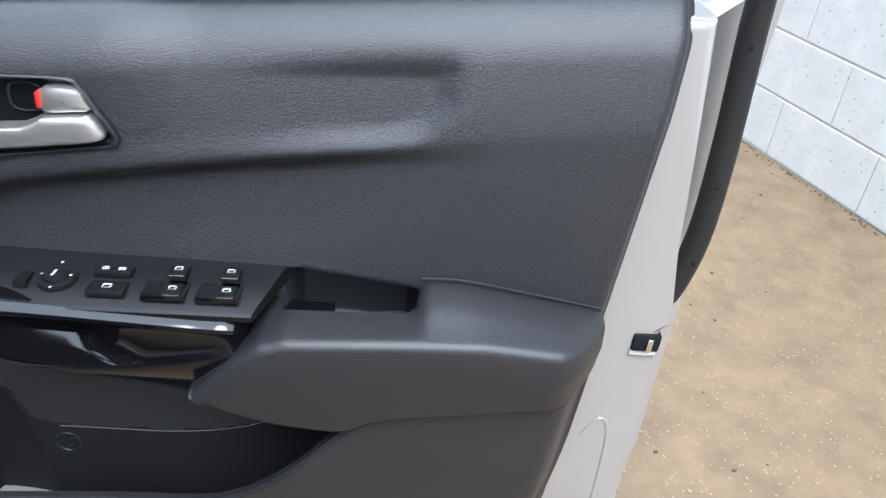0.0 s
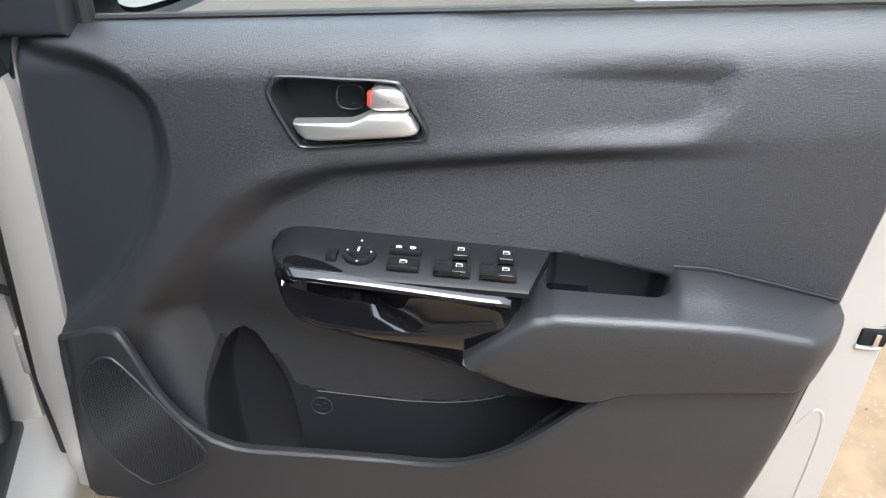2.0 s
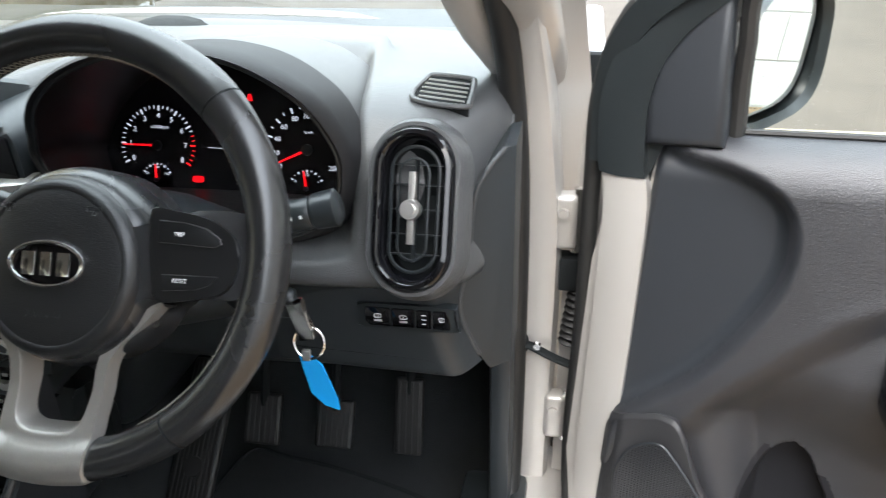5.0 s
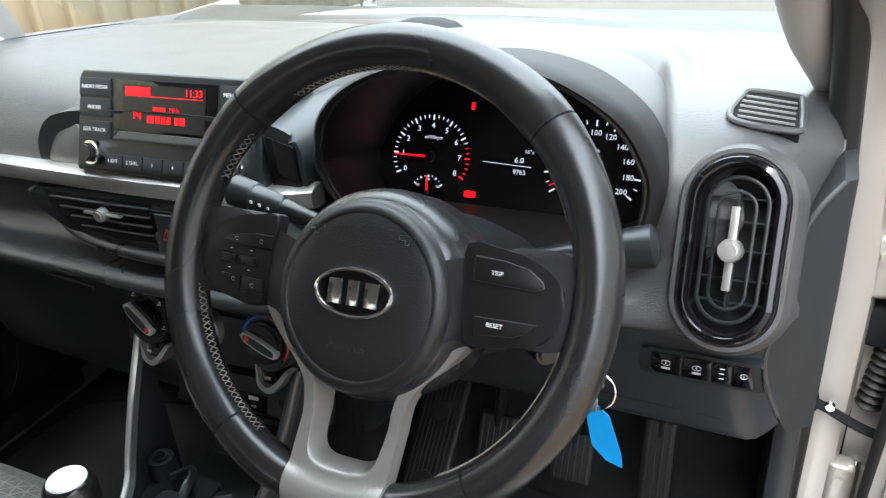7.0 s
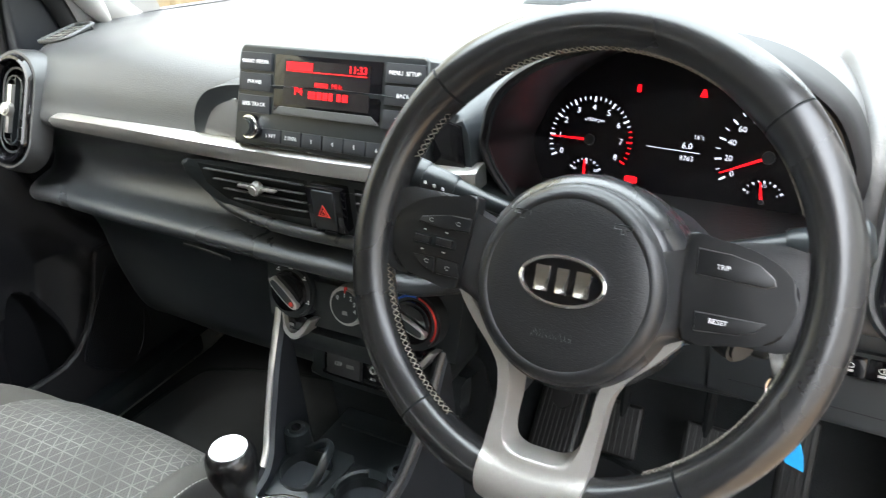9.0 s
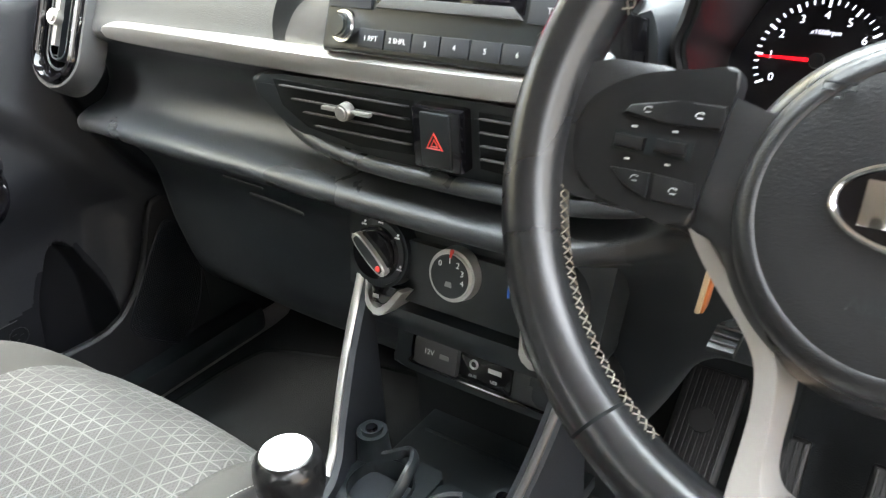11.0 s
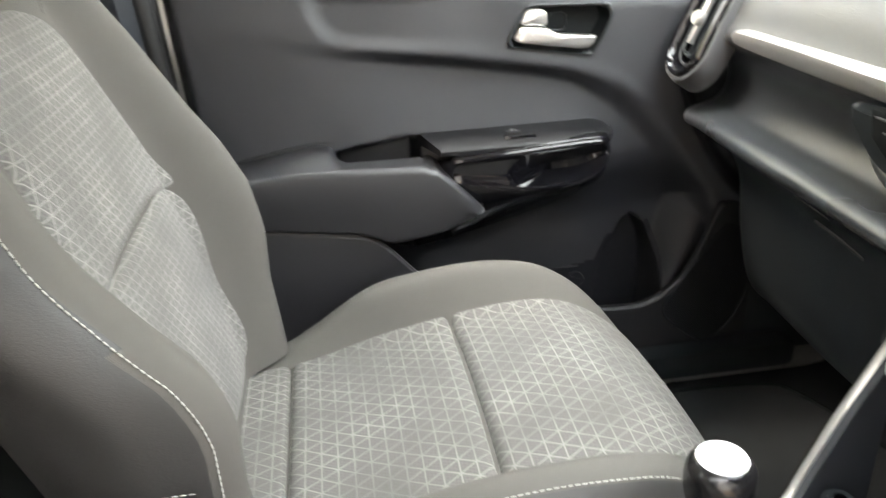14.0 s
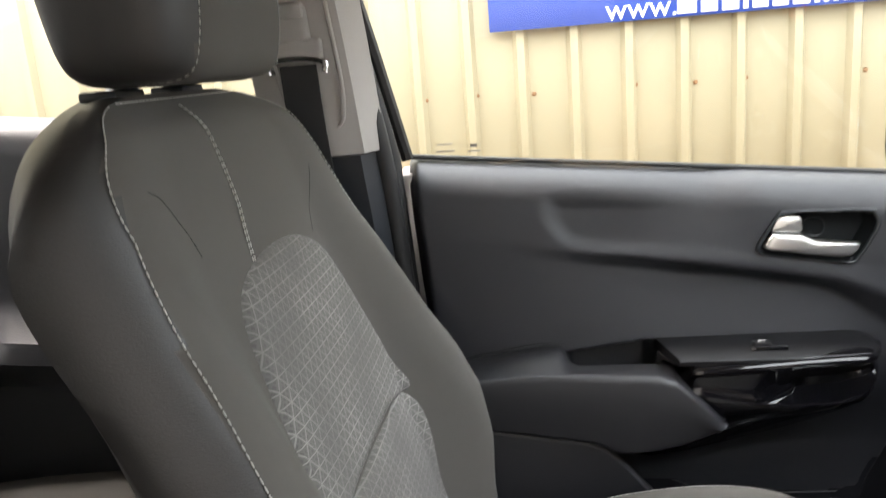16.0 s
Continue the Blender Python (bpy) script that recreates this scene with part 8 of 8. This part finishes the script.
def front_seat(cx, label, place_y=0.0, inner=1):
    """inner: the side (in x) that faces the console."""
    seat = thing("front_seat", (cx, -0.2, 0.30), label, "car seat", "front seats")
    # backrest body
    n_s = 61
    svals = np.linspace(-1, 1, n_s)
    rings = []
    for v_ in np.r_[np.linspace(0, 0.90, 34), np.linspace(0.915, 0.985, 14), 0.991, 0.996, 1.0]:
        fr = back_point(svals, np.full(n_s, v_), 0.0, cx)
        bk_y = -0.565 - 0.150 * v_ - 0.065 * v_ ** 2 + 0.050 * np.clip((v_ - 0.70) / 0.30, 0, 1) ** 2
        bx_ = np.linspace(1, -1, 15)
        half = (fr[-1][0] - fr[0][0]) / 2
        bk = np.stack([cx + max(half - 0.045, half * 0.55) * bx_, np.full(15, bk_y) + 0.040 * np.abs(bx_) ** 4, np.full(15, 0.545 + 0.625 * v_)], -1)
        side_in = np.array([[cx + half * 1.004, fr[-1][1] - 0.02, fr[-1][2]], [cx + half * 0.965, fr[-1][1] * 0.5 + (bk_y + 0.04) * 0.5, fr[-1][2]]])
        side_out = side_in[::-1].copy()
        side_out[:, 0] = 2 * cx - side_out[:, 0]
        rings.append(np.concatenate([fr, side_in, bk, side_out]))
    v, f = loft(rings)
    m = len(rings[0])
    fm = []
    for q in f[:-2]:
        j = q[0] % m
        v_ = (v[q[0]][2] - 0.545) / 0.625
        lim = float(np.interp(v_, [0, 0.4, 0.6, 0.85, 0.95, 1.0], [0.915, 0.920, 0.900, 0.865, 0.935, 0.985]))
        fm.append(1 if j >= n_s or abs(-1 + 2 * (j + 0.5) / (n_s - 1)) > lim else 0)
    fm += [0, 0]
    back = link_mesh("backrest", v, f, [CLOTH, VINYL], seat, "grey cloth backrest with dark vinyl sides", face_mats=fm, sharp=55)
    bm = bmesh.new()
    bm.from_mesh(back.data)
    bmesh.ops.recalc_face_normals(bm, faces=bm.faces)
    bm.to_mesh(back.data)
    bm.free()
    # patterned insert, narrow at the top, with a lower panel
    ins = spline([(-0.585, 0.414), (-0.575, 0.48), (-0.56, 0.553), (-0.515, 0.65), (-0.44, 0.720), (-0.27, 0.756), (0.0, 0.768), (0.27, 0.756), (0.44, 0.720), (0.515, 0.65), (0.56, 0.553), (0.575, 0.48), (0.585, 0.414), (0.30, 0.430), (0.0, 0.434), (-0.30, 0.430)], 96, True)
    v, f, uv = patch(back_point, ins, 22, (0.24, 0.64), 0.0015, cx)
    link_mesh("back_insert", v, f, LATTICE_FINE, back, "grey cloth insert with pale triangle lattice", uvs=uv, sharp=70)
    low = spline([(-0.57, 0.04), (-0.59, 0.22), (-0.585, 0.406), (-0.30, 0.422), (0.0, 0.427), (0.30, 0.422), (0.585, 0.406), (0.59, 0.22), (0.57, 0.04), (0.0, 0.03)], 80, True)
    v, f, uv = patch(back_point, low, 18, (0.24, 0.64), 0.0015, cx)
    link_mesh("lumbar_insert", v, f, LATTICE_FINE, back, "grey patterned lumbar panel", uvs=uv, sharp=70)
    # stitching: outer edge, and shoulder lines to the insert
    for sg in (-1, 1):
        vs_ = 0.02 + 0.972 * (1 - (1 - np.linspace(0, 1, 160)) ** 1.6)
        sv = sg * np.interp(vs_, [0, 0.4, 0.6, 0.85, 0.95, 1.0], [0.915, 0.920, 0.900, 0.865, 0.935, 0.985])
        stitches(back_point(sv, vs_, 0.0015, cx), THREAD, back, 0.0052, 0.0014, 0.00085)
        vs2 = np.linspace(0.76, 0.985, 40)
        for d in (0.0, 0.016) if sg > 0 else ():
            sv2 = sg * (np.interp(vs2, [0.76, 0.84, 0.985], [0.20, 0.15, 0.16]) + d)
            stitches(back_point(sv2, vs2, 0.001, cx), THREAD, back, 0.0048, 0.0014, 0.0008)
        cr = spline([(sg * 0.74, 0.895), (sg * 0.66, 0.880), (sg * 0.56, 0.835), (sg * 0.52, 0.80)], 20) if sg > 0 else spline([(sg * 0.66, 0.85), (sg * 0.58, 0.80), (sg * 0.47, 0.742)], 20)
        link_mesh("crease", *tube(back_point(cr[:, 0], cr[:, 1], 0.0001, cx), 0.00035, 6), MATTE, back)
    top_s = np.linspace(-0.97, 0.97, 40)
    stitches(back_point(top_s, np.full(40, 0.9925), 0.0008, cx), THREAD, back, 0.0048, 0.0014, 0.0008)
    # cushion body
    rings = []
    sc = np.linspace(-1, 1, 61)
    for v_ in np.r_[np.linspace(0, 0.82, 30), np.linspace(0.84, 1.0, 16)]:
        tp = cushion_point(sc, np.full(61, v_), 0.0, cx)
        half = (tp[-1][0] - tp[0][0]) / 2
        zb = 0.36 + 0.03 * v_
        lowr = np.array([[cx + half * 1.0, tp[-1][1], (tp[-1][2] + zb) / 2 + 0.02], [cx + half * 0.95, tp[-1][1] - 0.02 * v_, zb], [cx - half * 0.95, tp[-1][1] - 0.02 * v_, zb], [cx - half * 1.0, tp[-1][1], (tp[-1][2] + zb) / 2 + 0.02]])
        rings.append(np.concatenate([tp, lowr]))
    v, f = loft(rings)
    m = len(rings[0])
    fm = [1 if (q[0] % m >= 57 or q[0] % m <= 2) else 0 for q in f[:-2]] + [0, 0]
    cush = link_mesh("cushion", v, f, [CLOTH, VINYL], seat, "grey cloth seat cushion with dark sides", face_mats=fm, sharp=55)
    bm = bmesh.new()
    bm.from_mesh(cush.data)
    bmesh.ops.recalc_face_normals(bm, faces=bm.faces)
    bm.to_mesh(cush.data)
    bm.free()

    def quad(s0, s1, v0, v1, r=0.03):
        rs = r * 2.2
        pts = []
        for ca, cb, q0 in ((s1 - rs, v1 - r, 0), (s0 + rs, v1 - r, 90), (s0 + rs, v0 + r, 180), (s1 - rs, v0 + r, 270)):
            pts += [(ca + rs * math.cos(radians(q0 + q)), cb + r * math.sin(radians(q0 + q))) for q in (0, 22, 45, 68, 90)]
        out = []
        for a, b in zip(pts, pts[1:] + pts[:1]):
            n = 12 if math.dist(a, b) > 0.1 else 1
            out += [(a[0] + (b[0] - a[0]) * k / n, a[1] + (b[1] - a[1]) * k / n) for k in range(n)]
        return out
    for v0, v1 in ((-0.02, 0.125), (0.128, 0.525), (0.53, 0.985)):
        v, f, uv = patch(cushion_point, quad(-0.66, 0.66, v0, v1, 0.016), 16, (0.25, 0.55), 0.0015, cx, 0.007)
        link_mesh("cushion_insert", v, f, LATTICE, cush, "grey cloth panel with pale triangle lattice", uvs=uv, sharp=70)
    for sg in (-1, 1):
        vs_ = np.linspace(0.03, 0.93, 80)
        stitches(cushion_point(np.full(80, sg * 0.895), vs_, 0.0012, cx), THREAD, cush, 0.0048, 0.0016, 0.0006)
    part("seat_base", rbox((cx, -0.17, 0.335), (0.42, 0.46, 0.09), 0.02), MATTE, seat)
    part("recliner_cover", rbox((cx + inner * 0.245, -0.44, 0.46), (0.035, 0.14, 0.12), 0.02, None, 3), BLACK, seat)
    part("recliner_cover", rbox((cx - inner * 0.245, -0.44, 0.46), (0.035, 0.14, 0.12), 0.02, None, 3), BLACK, seat)
    rail = spline([(cx - inner * 0.292, -0.47, 0.520), (cx - inner * 0.296, -0.452, 0.494), (cx - inner * 0.298, -0.425, 0.478), (cx - inner * 0.298, -0.38, 0.474), (cx - inner * 0.296, -0.30, 0.474)], 24)
    link_mesh("rail_cover", *tube(rail, 0.013, 10, flat=0.6), PALE, seat, "pale metal seat rail cover")
    # headrest on two posts
    rings = []
    HF = 0.05
    for z, hw, y0, y1 in ((1.176, 0.080, -0.655, -0.730), (1.182, 0.118, -0.638, -0.742), (1.20, 0.134, -0.628, -0.752), (1.25, 0.139, -0.622, -0.762), (1.31, 0.134, -0.630, -0.772), (1.355, 0.122, -0.646, -0.775), (1.378, 0.10, -0.664, -0.770), (1.388, 0.06, -0.685, -0.755)):
        ring = []
        for q in np.linspace(0, 2 * math.pi, 48, endpoint=False):
            ca, sa = math.cos(q), math.sin(q)
            ring.append((cx + hw * np.sign(ca) * abs(ca) ** 0.55, HF + (y0 + y1) / 2 + (y0 - y1) / 2 * np.sign(sa) * abs(sa) ** 0.52, z))
        rings.append(ring)
    rr = np.array(rings)
    fine = np.stack([spline(rr[:, k], 30) for k in range(48)], 1)
    v, f = loft(fine)
    fm = []
    for q in f:
        p = np.mean([v[i] for i in q], 0)
        fm.append(1 if abs(p[0] - cx) > 0.098 else 0)
    head = link_mesh("headrest", v, f, [CLOTH, VINYL], seat, "dark padded headrest with stitched sides", face_mats=fm, sharp=55)
    bm = bmesh.new()
    bm.from_mesh(head.data)
    bmesh.ops.recalc_face_normals(bm, faces=bm.faces)
    bm.to_mesh(head.data)
    bm.free()
    for sg in (-1, 1):
        path = []
        for k in range(30):
            ring = fine[k]
            fr = [p for p in ring if p[1] > ring[:, 1].mean() - 0.002]
            xs_ = np.array(sorted([(sg * (p[0] - cx), p[1]) for p in fr]))
            xx = min(0.098, xs_[:, 0].max())
            path.append((cx + sg * xx, np.interp(xx, xs_[:, 0], xs_[:, 1]) + 0.001, ring[0][2]))
        stitches(path[1:-1], THREAD, head, 0.0045, 0.003, 0.0007)
        part("headrest_post", disc((cx + sg * 0.062, -0.678, 1.10), (0, 0, 1), 0.0065, 0.0065, 0.10, 16), CHROME, seat, "chrome headrest post")
        part("post_guide", rbox((cx + sg * 0.062, -0.680, 1.171), (0.050, 0.034, 0.010), 0.004), BLACK, seat)
    return seat


p_seat = front_seat(-0.305, "grey cloth front passenger seat with triangle pattern and white stitching", 0, 1)
d_seat = copy_thing(p_seat, pose(0.345, -0.2 - 0.24, 0.30))
tagged(d_seat, "grey cloth driver's seat with white stitching", "car seat")

# rear bench
bench = thing("rear_seat", (0, -1.2, 0.4), "grey cloth rear bench seat", "car seat")
rings = []
for x in np.linspace(-0.62, 0.62, 31):
    e = 1 - 0.25 * abs(x / 0.62) ** 8
    rings.append([(x, -0.88 - 0.02 * (1 - e), 0.40), (x, -0.86, 0.50), (x, -0.88, 0.585 * (0.97 + 0.03 * e)), (x, -0.95, 0.615), (x, -1.10, 0.605), (x, -1.30, 0.58), (x, -1.36, 0.5), (x, -1.3, 0.40)])
v, f = loft(rings)
link_mesh("cushion", v, f, CLOTH, bench, sharp=70)
rings = []
for x in np.linspace(-0.60, 0.60, 31):
    rings.append([(x, -1.32, 0.55), (x, -1.30, 0.65), (x, -1.38, 0.90), (x, -1.46, 1.08), (x, -1.50, 1.12), (x, -1.56, 1.10), (x, -1.50, 0.9), (x, -1.42, 0.55)])
v, f = loft(rings)
link_mesh("backrest", v, f, CLOTH, bench, sharp=70)
part("parcel_shelf", rbox((0, -1.70, 1.02), (1.15, 0.32, 0.02), 0.005), CARPET, bench)

# ---- seat belt on the passenger's centre pillar ----
belt = thing("seat_belt", (-0.56, -0.61, 1.18), "black seat belt hanging from a pale pillar guide", "seat belt")
part("height_adjuster", rbox((-0.565, -0.618, 1.225), (0.022, 0.050, 0.075), 0.009, Matrix.Rotation(radians(16), 4, "Y"), 3), PALE, belt, "pale belt guide cover")
part("adjuster_button", rbox((-0.548, -0.612, 1.252), (0.016, 0.034, 0.018), 0.005, Matrix.Rotation(radians(16), 4, "Y"), 2), PALE, belt)
link_mesh("guide_ring", *tube(spline([(-0.546, -0.640, 1.178), (-0.550, -0.643, 1.190), (-0.554, -0.630, 1.196), (-0.556, -0.60, 1.196), (-0.556, -0.578, 1.190), (-0.554, -0.578, 1.178)], 24), 0.004, 8), CHROME, belt, "chrome belt guide")
part("guide_plate", rbox((-0.560, -0.609, 1.205), (0.012, 0.060, 0.028), 0.006, None, 3), PALE, belt)
w_path = spline([(-0.550, -0.609, 1.188), (-0.556, -0.608, 1.12), (-0.572, -0.602, 0.98), (-0.592, -0.598, 0.80), (-0.60, -0.595, 0.55), (-0.60, -0.59, 0.40)], 30)
rings = [[(x - 0.0012, y - 0.023, z), (x + 0.0012, y - 0.023, z), (x + 0.0012, y + 0.023, z), (x - 0.0012, y + 0.023, z)] for x, y, z in w_path]
v, f = loft(rings)
link_mesh("webbing", v, f, WEBBING, belt, "black woven webbing")

buckle = thing("belt_buckle", (-0.055, -0.36, 0.56), "black belt buckle with red release button", "seat belt buckle")
part("buckle_body", rbox((-0.052, -0.305, 0.560), (0.030, 0.055, 0.10), 0.008, Matrix.Rotation(radians(-10), 4, "X"), 3), BLACK, buckle)
part("release_button", rbox((-0.052, -0.295, 0.612), (0.022, 0.042, 0.012), 0.003, Matrix.Rotation(radians(-10), 4, "X")), RED, buckle, "red release button")

# ---- folding armrest between the seats ----
rest = thing("folding_armrest", (0.0, -0.58, 0.64), "grey stitched folding armrest between the front seats", "armrest")
rings = []
for y, k in ((-0.408, 0.70), (-0.412, 0.88), (-0.425, 0.97), (-0.45, 1.0), (-0.60, 1.0), (-0.735, 1.0), (-0.75, 0.9)):
    rings.append([(0.052 * k * np.sign(math.cos(q)) * abs(math.cos(q)) ** 0.45, y, 0.664 + 0.036 * k * np.sign(math.sin(q)) * abs(math.sin(q)) ** 0.45) for q in np.linspace(0, 2 * math.pi, 40, endpoint=False)])
v, f = loft(rings)
cushion_top = link_mesh("armrest_pad", v, f, VINYL, rest, "grey padded armrest", sharp=60)
for sg in (-1, 1):
    stitches([(sg * 0.046, y, 0.6985) for y in np.linspace(-0.43, -0.73, 30)], THREAD, cushion_top, 0.0048, 0.0016, 0.0006)
part("armrest_hinge", rbox((0.03, -0.74, 0.64), (0.10, 0.05, 0.07), 0.012, None, 3), BLACK, rest)

# rubber seal of the passenger's door opening
zs = np.linspace(0.40, 1.06, 20)
run = [(-0.672, -0.528 + (1.04 - z) * 0.060, z) for z in zs] + [(-0.664, -0.545, 1.14), (-0.645, -0.566, 1.24), (-0.622, -0.588, 1.335)]
link_mesh("opening_seal", *tube(spline(run, 50), 0.013, 10), RUBBER, body, "black rubber door opening seal")
